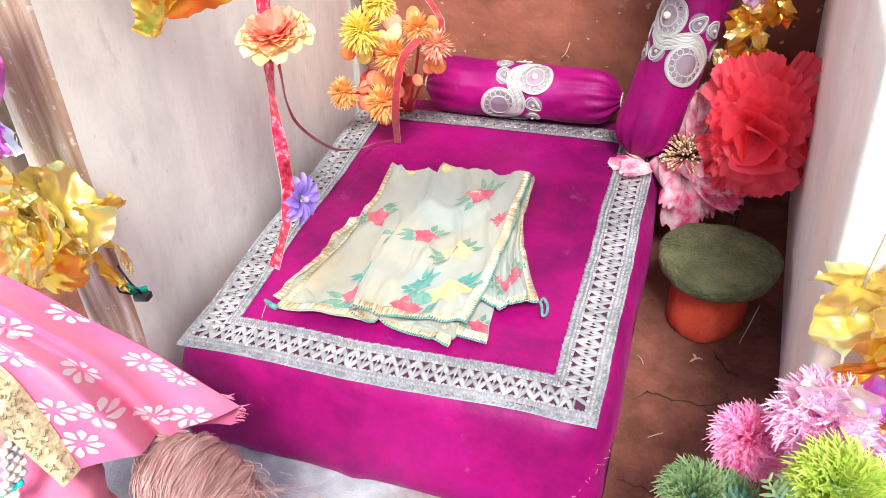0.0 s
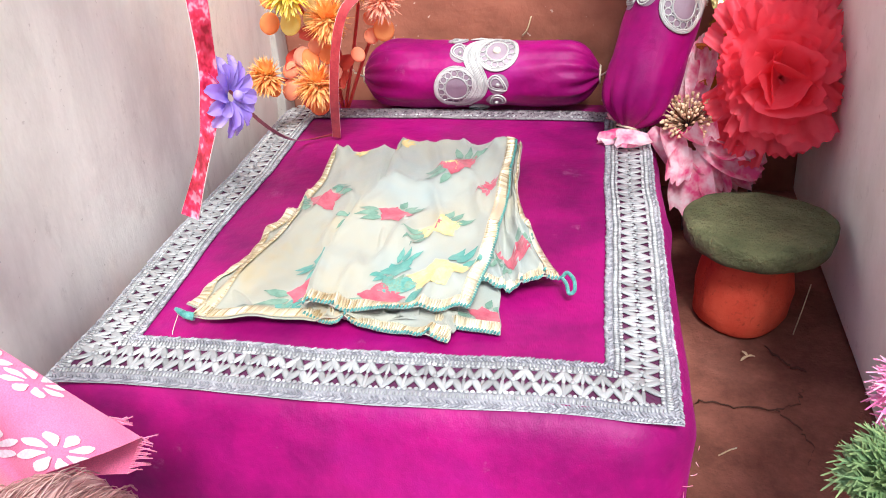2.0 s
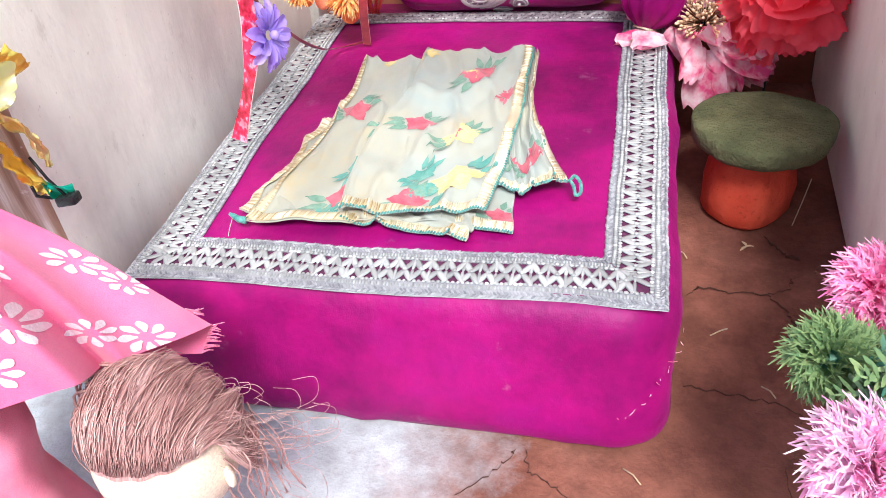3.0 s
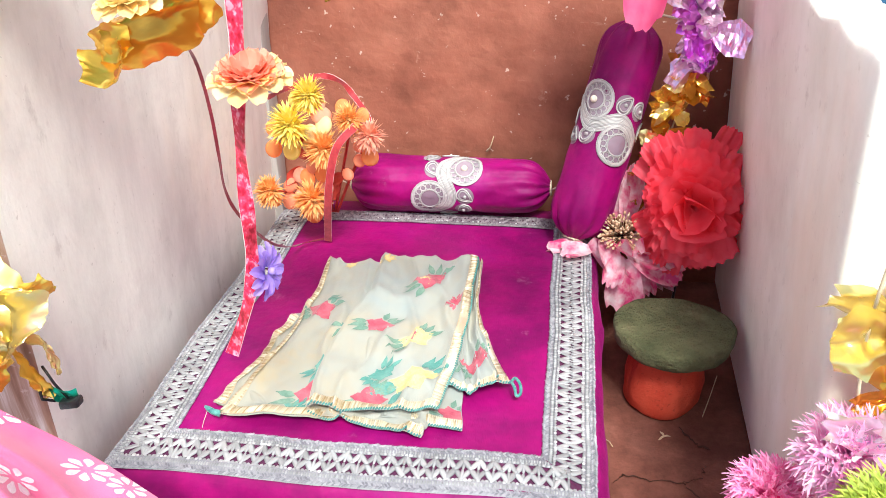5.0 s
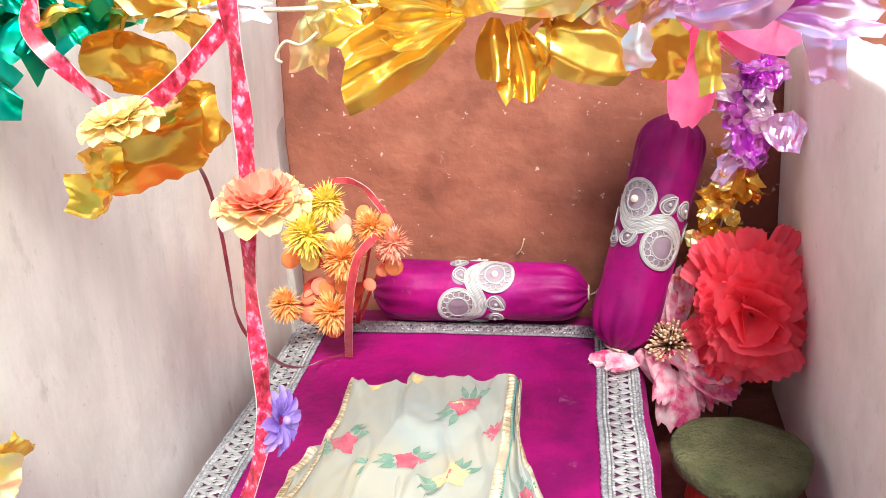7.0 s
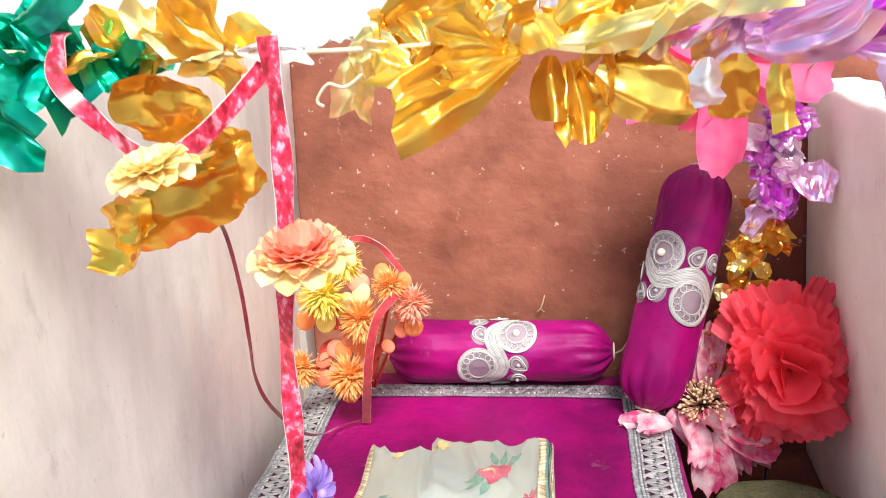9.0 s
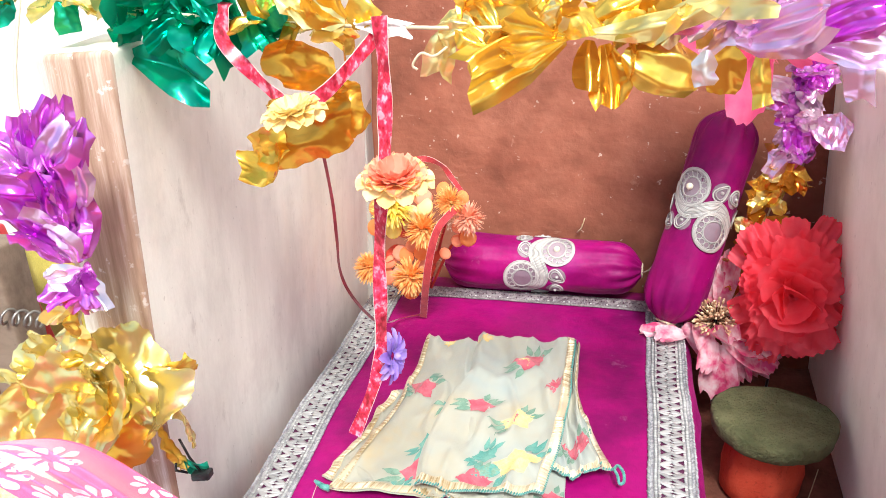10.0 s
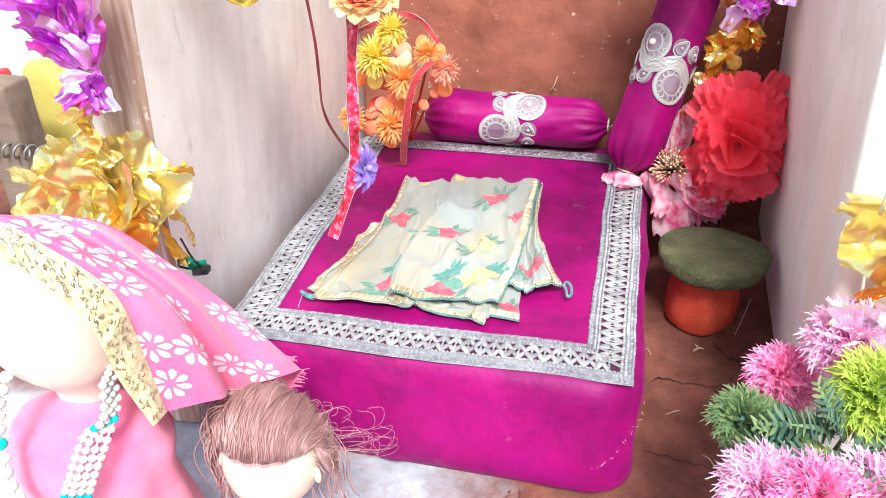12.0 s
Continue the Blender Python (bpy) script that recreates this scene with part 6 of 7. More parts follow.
    # narrow strips bursting upwards at the lilac end
    for q in range(16):
        f = q / 15
        film_piece(t, ("lilac", "purple", "whitefoil", "lilac")[q % 4], (0.144 + 0.016 * f, -0.004, 0.372), (0.35 + 0.75 * f, -0.35 + 0.2 * (q % 3), 1.0 - 0.75 * f), rnd.uniform(0.026, 0.036), rnd.uniform(0.006, 0.010), rnd.uniform(-0.4, 0.4), 1, 1700 + q, smooth=False)
    # pale knot of paper ribbon on the string and a curl of loose thread
    g = Geo()
    film(g, (-0.036, -0.006, 0.3715), (1, -0.05, -0.04), (0, -1, 0.5), 0.028, 0.0085, 0.2, 2, random.Random(5))
    film(g, (-0.034, -0.010, 0.3705), (1, -0.05, 0.02), (0, -1, -0.3), 0.022, 0.0065, -0.2, 2, random.Random(6))
    part("knot", g, M["print_white"], t, "white paper knot", smooth=False)
    g = Geo()
    g.tube(smooth_path([(0.008, -0.005, 0.364), (0.000, -0.008, 0.358), (-0.006, -0.008, 0.359), (-0.010, -0.008, 0.354), (-0.008, -0.008, 0.352)], 6), 0.0006, 5)
    part("thread_end", g, M["thread"], t)
    t.location += V(0.004, -0.015, 0.006)
    return t


garland()


def hanging_gold():
    t = thing("foil_streamer", (-0.048, -0.02, 0.36), "crumpled gold foil with a butter-yellow cloth flower on red ribbon", "streamer")
    for m, c, a, b, amp, s in (("amber", (-0.054, -0.020, 0.357), (0.017, 0.004, -0.003), (-0.003, -0.004, 0.011), 0.34, 1), ("amber", (-0.058, -0.024, 0.330), (0.022, 0.002, 0.008), (0.006, -0.006, -0.011), 0.09, 2), ("amber", (-0.044, -0.020, 0.338), (0.011, -0.002, 0.006), (0.005, -0.004, -0.011), 0.2, 7),
                               ("gold", (-0.074, -0.030, 0.312), (0.013, -0.004, 0.004), (0.003, -0.008, -0.006), 0.12, 4), ("gold", (-0.076, -0.026, 0.322), (0.010, -0.002, 0.004), (0.003, -0.003, -0.007), 0.25, 3), ("gold", (-0.062, -0.024, 0.344), (0.012, 0, 0.002), (0.0, -0.006, 0.004), 0.2, 8)):
        g = Geo()
        crumple(g, c, V(*a), V(*b), random.Random(520 + s), 12, amp)
        part("foil_sheet", g, M[m], t, FOIL[m].replace("leaf", "sheet"), smooth=True)
    daisy(t, "yellow_flower", (-0.051, -0.046, 0.3425), V(-0.1, -0.20, 1), 13, 0.0122, 0.0076, "butter", None, 3, 0.25, 9, 0.55)
    edged_ribbon(t, "ribbon", [(-0.0918, -0.016, 0.3835), (-0.0915, -0.020, 0.379), (-0.0915, -0.023, 0.368), (-0.080, -0.025, 0.356), (-0.066, -0.028, 0.345), (-0.053, -0.042, 0.343), (-0.040, -0.034, 0.350), (-0.022, -0.014, 0.371)], 0.0062, 7, "red figured ribbon", 0.6)
    t.location += V(0.001, -0.006, 0.002)


hanging_gold()


def big_pink_flower():
    t = thing("artificial_flower", (0.175, 0.325, 0.264), "large hot-pink cloth flower resting above the upright bolster", "artificial flower")
    c = V(0.172, 0.250, 0.350)
    rnd = random.Random(12)
    # each petal: sideways and upward reach from the heart, width
    for k, (dx, dz, wd) in enumerate(((-0.057, -0.030, 0.036), (-0.040, -0.006, 0.026), (-0.026, -0.044, 0.026), (-0.006, -0.068, 0.030), (0.054, -0.022, 0.034), (0.040, -0.030, 0.026),
                                      (-0.047, 0.024, 0.036), (-0.034, 0.046, 0.034), (0.002, 0.056, 0.038), (0.030, 0.054, 0.034), (0.054, 0.040, 0.036), (0.052, 0.010, 0.030))):
        g = Geo()
        d = V(dx, 0.012 * (k % 3) - 0.030, dz)
        petal(g, c + V(dx, 0, dz) * 0.08 + V(0, 0.004 * (k % 2), 0), d, (0.1 * dx / 0.05, -1, 0.35), d.length * 0.98, wd, curl=rnd.uniform(0.05, 0.25), cup=rnd.uniform(0.15, 0.45), ruffle=0.05, waves=rnd.uniform(0.9, 1.8), nu=10, nv=10, tip=0.75, seed=k, power=0.7)
        part("petal", g, M["hot_petal"], t)
    for q, r in ((V(0.006, -0.010, -0.022), 0.016), (V(0.006, -0.012, 0.022), 0.014)):
        h = Geo()
        for d in sphere_dirs(170):
            spike(h, c + q + d * 0.003, d, r * rnd.uniform(0.6, 1.1), 0.0006)
        part("tuft", h, M["hot_petal"], t, "fine pink fibre tuft", smooth=False)
    g = Geo()
    g.tube(smooth_path([c, c + V(0.004, 0.03, -0.02), V(0.175, 0.312, 0.290), V(0.175, 0.328, 0.263)], 5), 0.0014, 6)
    part("stem", g, M["darkthread"], t, "dark wire stem")


big_pink_flower()


def corner_streamer():
    """Foil streamer hanging in the back corner by the stone slab."""
    t = thing("foil_streamer", (0.214, 0.30, 0.31), "purple and gold foil streamer hanging in the back corner", "streamer")
    rnd = random.Random(91)
    g = Geo()
    g.tube(smooth_path([(0.200, 0.10, 0.378), (0.208, 0.25, 0.330), (0.212, 0.296, 0.29), (0.203, 0.300, 0.21), (0.186, 0.295, 0.13)], 6), 0.0008, 5)
    part("string", g, M["thread"], t)
    for k in range(34):
        f = k / 33
        c = V(0.207 + rnd.uniform(-1, 1) * 0.006, 0.285 + rnd.uniform(-1, 1) * 0.006, 0.312 - 0.072 * f)
        a = rnd.uniform(0, 2 * math.pi)
        film_piece(t, ("lilac", "purple", "lilac", "purple", "whitefoil")[k % 5], c, (math.cos(a), -0.8, math.sin(a)), 0.029 * rnd.uniform(0.7, 1.1), 0.018, rnd.uniform(-1.4, 1.0), 2, 700 + k, (rnd.uniform(-0.5, 0.5), -1, 0.4), smooth=False)
    film_piece(t, "lilac", (0.212, 0.272, 0.264), (1, -0.2, -0.25), 0.030, 0.030, 0.3, 1, 790, smooth=False)
    for k in range(40):
        f = k / 39
        c = V(0.202 - 0.022 * f + rnd.uniform(-1, 1) * 0.003, 0.288 + rnd.uniform(-1, 1) * 0.004, 0.232 - 0.108 * f)
        a = rnd.uniform(0, 2 * math.pi)
        film_piece(t, ("gold", "amber", "palegold", "amber")[k % 4], c, (0.8 * math.cos(a), -0.5, math.sin(a)), 0.027 * rnd.uniform(0.6, 1.1), 0.013, rnd.uniform(-1.2, 1.0), 1, 820 + k, (rnd.uniform(-0.5, 0.5), -1, 0.4), smooth=False)
    g = Geo()
    g.tube([(0.164, 0.316, 0.264), (0.180, 0.306, 0.268), (0.200, 0.296, 0.266)], 0.0010, 5)
    part("string_end", g, M["thread"], t)
    g = Geo()
    g.tube(smooth_path([(0.222, 0.335, 0.262), (0.226, 0.345, 0.24), (0.229, 0.350, 0.205)], 5), 0.0012, 5)
    part("straw", g, M["straw"], t)
    t.location += V(0.011, 0.010, 0.0)


corner_streamer()


def side_streamer_left():
    t = thing("foil_streamer", (-0.15, -0.085, 0.38), "purple and pale gold foil streamer hanging before the plank end", "streamer")
    rnd = random.Random(131)
    g = Geo()
    g.tube(smooth_path([(-0.185, -0.03, 0.40), (-0.160, -0.080, 0.345), (-0.143, -0.085, 0.275), (-0.150, -0.085, 0.25), (-0.146, -0.075, 0.19)], 6), 0.0009, 5)
    part("string", g, M["thread"], t)
    for k in range(46):
        f = (k + 0.5) / 46
        root = V(-0.142 - 0.012 * f + rnd.uniform(-1, 1) * (0.002 + 0.008 * f), -0.085 + rnd.uniform(-1, 1) * 0.007, 0.283 + 0.046 * f)
        a = rnd.uniform(-1.0, 1.0)
        out = V(-0.30 + 0.8 * math.sin(a * 1.3) * (0.3 + 0.7 * f), rnd.uniform(-0.5, 0.1), 0.9 - 0.5 * abs(a) * f)
        film_piece(t, "lilac" if k % 5 == 2 else "purple", root, out, rnd.uniform(0.020, 0.032), rnd.uniform(0.012, 0.019), rnd.uniform(-0.9, 0.7), rnd.randint(2, 3), 900 + k, (rnd.uniform(-0.9, 0.9), -1, rnd.uniform(-0.4, 0.6)))
    for k in range(9):
        f = k / 8
        film_piece(t, "whitefoil" if k in (2, 6) else "purple", (-0.140, -0.087, 0.281), (-0.5 + 1.1 * f, -0.4, -1 + 0.5 * (k % 3)), rnd.uniform(0.014, 0.023), 0.012, rnd.uniform(-0.6, 0.6), 2, 930 + k)
    for k in range(8):
        a = rnd.uniform(0, 2 * math.pi)
        film_piece(t, "palegold" if k % 3 else "gold", (-0.151 + 0.003 * rnd.uniform(-1, 1), -0.085, 0.264 - 0.005 * k), (math.cos(a), -0.7, 0.5 * math.sin(a)), 0.014, 0.015, rnd.uniform(-1, 1), 2, 940 + k)
    for k in range(26):
        a, rr = rnd.uniform(0, 2 * math.pi), math.sqrt(rnd.random())
        c = V(-0.159 + 0.032 * rr * math.cos(a), -0.080 + rnd.uniform(-1, 1) * 0.012, 0.206 + 0.020 * rr * math.sin(a))
        d1 = V(rnd.uniform(-1, 1), rnd.uniform(-0.5, 0.5), rnd.uniform(-1, 1)).normalized()
        d2 = d1.cross(V(rnd.uniform(-0.5, 0.5), -1, rnd.uniform(-0.2, 0.8))).normalized()
        g = Geo()
        crumple(g, c, d1 * rnd.uniform(0.018, 0.030), d2 * rnd.uniform(0.012, 0.019), random.Random(960 + k), 18, 0.22)
        part("foil_sheet", g, M["palegold" if k % 9 else "gold"], t, "crumpled pale gold foil")
    for k, (c, d, L) in enumerate((((-0.128, -0.060, 0.212), (0.9, 0.3, 0.15), 0.014), ((-0.126, -0.060, 0.186), (0.5, 0.1, -0.8), 0.014), ((-0.130, -0.062, 0.172), (0.4, 0.0, -0.9), 0.014), ((-0.196, -0.085, 0.214), (-0.8, 0, 0.5), 0.014))):
        g = Geo()
        crumple(g, c, V(*d).normalized() * L, V(0.1, -0.4, 0.7).normalized() * 0.009, random.Random(990 + k), 18, 0.3)
        part("foil_sheet", g, M["palegold" if k % 2 else "gold"], t, "crumpled pale gold foil")
    foil_piece(t, "greenfoil", (-0.128, -0.062, 0.165), (0.5, 0.1, -0.8), 0.016, 0.8, 2, 980, "green foil tip", amp=0.15)


side_streamer_left()


def side_streamer_right():
    t = thing("foil_streamer", (0.25, -0.02, 0.3), "gold and lilac foil streamer hanging before the stone slab", "streamer")
    rnd = random.Random(151)
    g = Geo()
    g.tube(smooth_path([(0.29, 0.0, 0.40), (0.262, -0.012, 0.30), (0.252, -0.018, 0.215), (0.256, -0.026, 0.15)], 6), 0.0009, 5)
    part("string", g, M["thread"], t)
    for k, (m, c, out, R, sp) in enumerate((("palegold", (0.268, -0.016, 0.206), (-1, -0.1, -0.15), 0.038, 1.4), ("palegold", (0.262, -0.014, 0.216), (-0.9, 0, 0.35), 0.030, 0.8), ("gold", (0.256, -0.014, 0.210), (0.8, -0.1, 0.5), 0.036, 1.2),
                                            ("gold", (0.258, -0.018, 0.204), (0.5, -0.1, -0.8), 0.036, 1.0), ("amber", (0.274, -0.022, 0.178), (-0.7, -0.2, -0.4), 0.022, 1.3), ("amber", (0.276, -0.024, 0.174), (0.3, -0.2, -0.9), 0.028, 1.3),
                                            ("gold", (0.264, -0.022, 0.178), (0.6, 0, 0.4), 0.030, 1.3), ("whitefoil", (0.272, -0.036, 0.164), (-1, -0.1, 0.05), 0.038, 0.8), ("whitefoil", (0.266, -0.036, 0.158), (-0.8, -0.3, -0.5), 0.028, 1.0),
                                            ("lilac", (0.262, -0.034, 0.152), (0.4, -0.3, -0.8), 0.026, 1.2), ("purple", (0.260, -0.030, 0.160), (0.5, -0.2, 0.4), 0.026, 1.2))):
        film_piece(t, m, c, out, R, R * 0.6 * sp, 0.5 - 0.2 * (k % 5), 2, 1000 + k)
        film_piece(t, m, V(*c) + V(0.003, -0.003, 0.004), V(*out) + V(0.2, -0.2, 0.3), R * 0.7, R * 0.45 * sp, 0.8 - 0.3 * (k % 4), 2, 1100 + k)
    t.location += V(0.0, -0.010, -0.003)


side_streamer_right()


# ---- artificial plant ----
def blade(geo, p, d, up, length, width, teeth, rnd, tip=0):
    """A flat plastic sprig: a midrib strip with blunt side leaflets; tip: the material of its outer half."""
    d, s, u = frame_of(d, up)
    p = Vector(p)
    droop = rnd.uniform(0.05, 0.35)

    def mid(f):
        return p + d * length * f - u * (droop * length * f * f)

    for k in range(4):
        f, e = k / 4, (k + 1) / 4
        wa, wb = width * 0.16 * (1.1 - f), width * 0.16 * (1.1 - e)
        geo.add([mid(f) - s * wa, mid(f) + s * wa, mid(e) + s * wb, mid(e) - s * wb], [(0, 1, 2, 3)], tip if k > 2 else 0)
    for k in range(1, teeth + 1):
        f = k / (teeth + 0.35)
        c = mid(f)
        ln = width * 0.62 * math.sin(math.pi * (0.22 + 0.66 * f)) * rnd.uniform(0.85, 1.15)
        w = d * min(length / teeth * 0.36, width * 0.16)
        for sg in (-1, 1):
            e = (s * sg + d * (0.55 + 0.5 * f)).normalized()
            lift = u * ln * rnd.uniform(0.0, 0.25)
            geo.add([c - w * 0.6, c + w * 0.6, c + e * ln * 0.55 + w * 1.05 + lift * 0.6, c + e * ln + w * 0.35 + lift, c + e * ln - w * 0.35 + lift, c + e * ln * 0.55 - w * 0.95 + lift * 0.6], [(0, 1, 2, 3, 4, 5)], tip if f > 0.62 else 0)


def strand(geo, p, d, up, length, width, rnd):
    """A thin pointed plastic strand with two or three side teeth, paler towards its tip."""
    d, s, u = frame_of(d, up)
    p, bend = Vector(p), rnd.uniform(-0.25, 0.35)

    def mid(f):
        return p + d * length * f - u * (bend * length * f * f)

    fs, ws = (0.0, 0.35, 0.75), (0.6, 1.0, 0.9)
    for k in range(2):
        a, b, wa, wb = mid(fs[k]), mid(fs[k + 1]), width * ws[k] / 2, width * ws[k + 1] / 2
        geo.add([a - s * wa, a + s * wa, b + s * wb, b - s * wb], [(0, 1, 2, 3)], k)
    b, e = mid(fs[2]), mid(1.0)
    geo.add([b - s * width * 0.375, b + s * width * 0.375, e], [(0, 1, 2)], 1)
    for k in range(4):
        f, sg = 0.40 + 0.14 * k, (-1 if k % 2 else 1)
        c = mid(f)
        e = c + (s * sg * 0.8 + d).normalized() * length * rnd.uniform(0.20, 0.30) + u * width * rnd.uniform(-0.3, 0.6)
        geo.add([c - d * width * 0.30, c + d * width * 0.30, e + d * width * 0.16, e - d * width * 0.16], [(0, 1, 2, 3)], 1)


def tuft(geo, c, r, n, rnd, face=(0, -0.5, 0.8)):
    """A ball of thin pointed plastic strands with paler tips."""
    c, f = V(*c), V(*face).normalized()
    for d in sphere_dirs(n, rnd.random() * 6):
        if d.dot(f) < -0.45:
            continue
        d = (d + V(rnd.uniform(-1, 1), rnd.uniform(-1, 1), rnd.uniform(-1, 1)) * 0.22).normalized()
        strand(geo, c + d * r * 0.15, d, f + V(rnd.uniform(-1, 1), rnd.uniform(-1, 1), rnd.uniform(-1, 1)) * 0.5, r * rnd.uniform(0.80, 1.10), r * rnd.uniform(0.10, 0.15), rnd)


def plant():
    t = thing("artificial_plant", (0.225, -0.085, 0), "artificial plant with pink and lilac tufts and green fern sprigs", "artificial plant")
    rnd = random.Random(61)
    root = V(0.228, -0.085, 0.0)
    for c, r, m, tip, lab in (((0.225, -0.038, 0.113), 0.0185, "pinktuft", "hottip", "bright pink feathery tuft"), ((0.252, -0.045, 0.147), 0.0225, "lilactuft", "pinktip", "lilac-pink feathery tuft"), ((0.256, -0.085, 0.146), 0.0215, "lime", "limetip", "lime green feathery tuft"),
                              ((0.200, -0.080, 0.114), 0.0165, "bluefern", "greentip", "blue-green feathery tuft"), ((0.206, -0.125, 0.112), 0.0205, "paletuft", "pinktip", "pale pink feathery tuft"), ((0.226, -0.135, 0.120), 0.0200, "pinktuft", "hottip", "bright pink feathery tuft"),
                              ((0.252, -0.128, 0.122), 0.0205, "paletuft", "pinktip", "pale pink feathery tuft"), ((0.288, -0.070, 0.132), 0.0200, "lilactuft", "pinktip", "lilac-pink feathery tuft"), ((0.216, -0.074, 0.104), 0.0150, "fern", "greentip", "green feathery tuft"), ((0.234, -0.152, 0.096), 0.0200, "paletuft", "pinktip", "pale pink feathery tuft")):
        g = Geo()
        tuft(g, c, r, 460, rnd)
        g.ball(c, r * 0.35, 9, 6)
        tf = part("tuft", g, [M[m], M[tip]], t, lab, smooth=False)
        g = Geo()
        g.tube(smooth_path([root + V(rnd.uniform(-1, 1), rnd.uniform(-1, 1), 0) * 0.008, (root + V(*c)) / 2 + V(0, 0, 0.012), V(*c)], 5), 0.0014, 5)
        part("stem", g, M["fern"], tf, "green plastic stem")
    for c, d, L, m in (((0.222, -0.085, 0.118), (-0.9, -0.3, 0.25), 0.040, "fern"), ((0.224, -0.090, 0.120), (-0.6, -0.5, 0.6), 0.036, "fern"), ((0.224, -0.086, 0.118), (-0.25, -0.1, 1), 0.036, "fern"), ((0.228, -0.100, 0.118), (-0.3, -0.9, 0.1), 0.044, "fern"),
                       ((0.230, -0.100, 0.122), (0.3, -0.9, 0.3), 0.040, "fern"), ((0.232, -0.095, 0.122), (0.8, -0.4, 0.4), 0.040, "fern"), ((0.218, -0.090, 0.112), (-0.9, -0.6, -0.1), 0.036, "lime"), ((0.224, -0.096, 0.114), (-0.7, -0.8, -0.2), 0.040, "lime"),
                       ((0.234, -0.088, 0.122), (0.6, 0.2, 0.9), 0.034, "bluefern"), ((0.216, -0.080, 0.106), (-0.8, 0.2, 0.4), 0.032, "bluefern"), ((0.200, -0.082, 0.100), (-0.5, -0.7, -0.1), 0.030, "lime"), ((0.244, -0.100, 0.126), (0.5, -0.7, 0.5), 0.036, "lime"),
                       ((0.214, -0.098, 0.114), (-0.8, -0.5, 0.15), 0.034, "fern"), ((0.220, -0.104, 0.112), (-0.5, -0.9, -0.1), 0.036, "fern"), ((0.226, -0.094, 0.124), (-0.5, 0.1, 0.9), 0.034, "fern"), ((0.236, -0.100, 0.120), (0.3, -0.8, -0.2), 0.038, "fern"),
                       ((0.212, -0.092, 0.110), (-0.7, -0.2, 0.5), 0.032, "bluefern"), ((0.240, -0.104, 0.118), (0.6, -0.8, 0.0), 0.036, "bluefern"), ((0.222, -0.112, 0.108), (-0.2, -1.0, 0.1), 0.036, "lime"), ((0.208, -0.086, 0.106), (-0.9, -0.4, 0.3), 0.032, "fern")):
        c, L = (c[0] + 0.014, c[1] - 0.008, c[2] + 0.010), L * 0.86
        g = Geo()
        blade(g, c, d, (rnd.uniform(-0.3, 0.3), -0.6, 1), L, L * 0.52, 8, rnd, 1)
        blade(g, V(*c) + V(0.004, 0.004, -0.004), V(*d) + V(rnd.uniform(-0.7, 0.7), rnd.uniform(-0.7, 0.3), rnd.uniform(-0.3, 0.3)), (rnd.uniform(-0.3, 0.3), -0.6, 1), L * 0.85, L * 0.46, 7, rnd, 0)
        part("fern_sprig", g, [M[m], M["greentip"]], t, "green plastic fern sprig", smooth=False)
    g = Geo()
    g.tube(smooth_path([root, V(0.226, -0.088, 0.06), V(0.224, -0.09, 0.115)], 6), 0.0025, 6)
    part("main_stem", g, M["fern"], t, "green plastic stem")


plant()


# ---- dolls: plain forms ----
def cloth_doll():
    g = Geo()
    c = V(-0.134, -0.163, 0.198)
    # head, jaw and neck in one skin: height over the middle, radius, shift to the side
    rings = smooth_path([(0.0430, 0.0005, 0), (0.0400, 0.0115, 0), (0.0330, 0.0215, 0), (0.0220, 0.0290, 0), (0.0080, 0.0335, 0), (-0.0070, 0.0342, 0), (-0.0200, 0.0318, 0.001), (-0.0310, 0.0265, 0.003), (-0.0390, 0.0200, 0.005), (-0.0460, 0.0160, 0.006), (-0.0560, 0.0142, 0.006), (-0.0780, 0.0138, 0.006)], 4)
    m = len(rings) - 1
    g.grid(lambda u, v: c + V(rings[round(u * m)][2] + rings[round(u * m)][1] * math.cos(2 * math.pi * v), rings[round(u * m)][1] * 0.94 * math.sin(2 * math.pi * v), rings[round(u * m)][0]), m, 40, wrap_v=True)
    # pink blouse and skirt down to the ground
    prof = [(0.002, 0.149), (0.018, 0.143), (0.034, 0.134), (0.042, 0.116), (0.040, 0.09), (0.048, 0.05), (0.058, 0.0)]

    def fn(u, v):
        i = min(len(prof) - 2, int(u * (len(prof) - 1)))
        f = u * (len(prof) - 1) - i
        r, z = prof[i][0] + (prof[i + 1][0] - prof[i][0]) * f, prof[i][1] + (prof[i + 1][1] - prof[i][1]) * f
        a = 2 * math.pi * v
        r *= 1 + (0.05 * math.sin(9 * a) * u) + 0.06 * nz((math.cos(a), math.sin(a), z * 20), 1.5) + 0.05 * ridged((math.cos(a) + z * 14, math.sin(a), z * 10), 1.6, 3)
        return V(-0.128 + r * math.cos(a), -0.172 + r * 0.8 * math.sin(a), z)

    g.grid(fn, 24, 48, wrap_v=True, mi=1)
    return solo("cloth_doll", g, [M["skin"], M["blouse"]], "pale stuffed cloth doll in a pink dress standing before the bed", "doll", at=(-0.128, -0.172, 0))


cloth_doll()


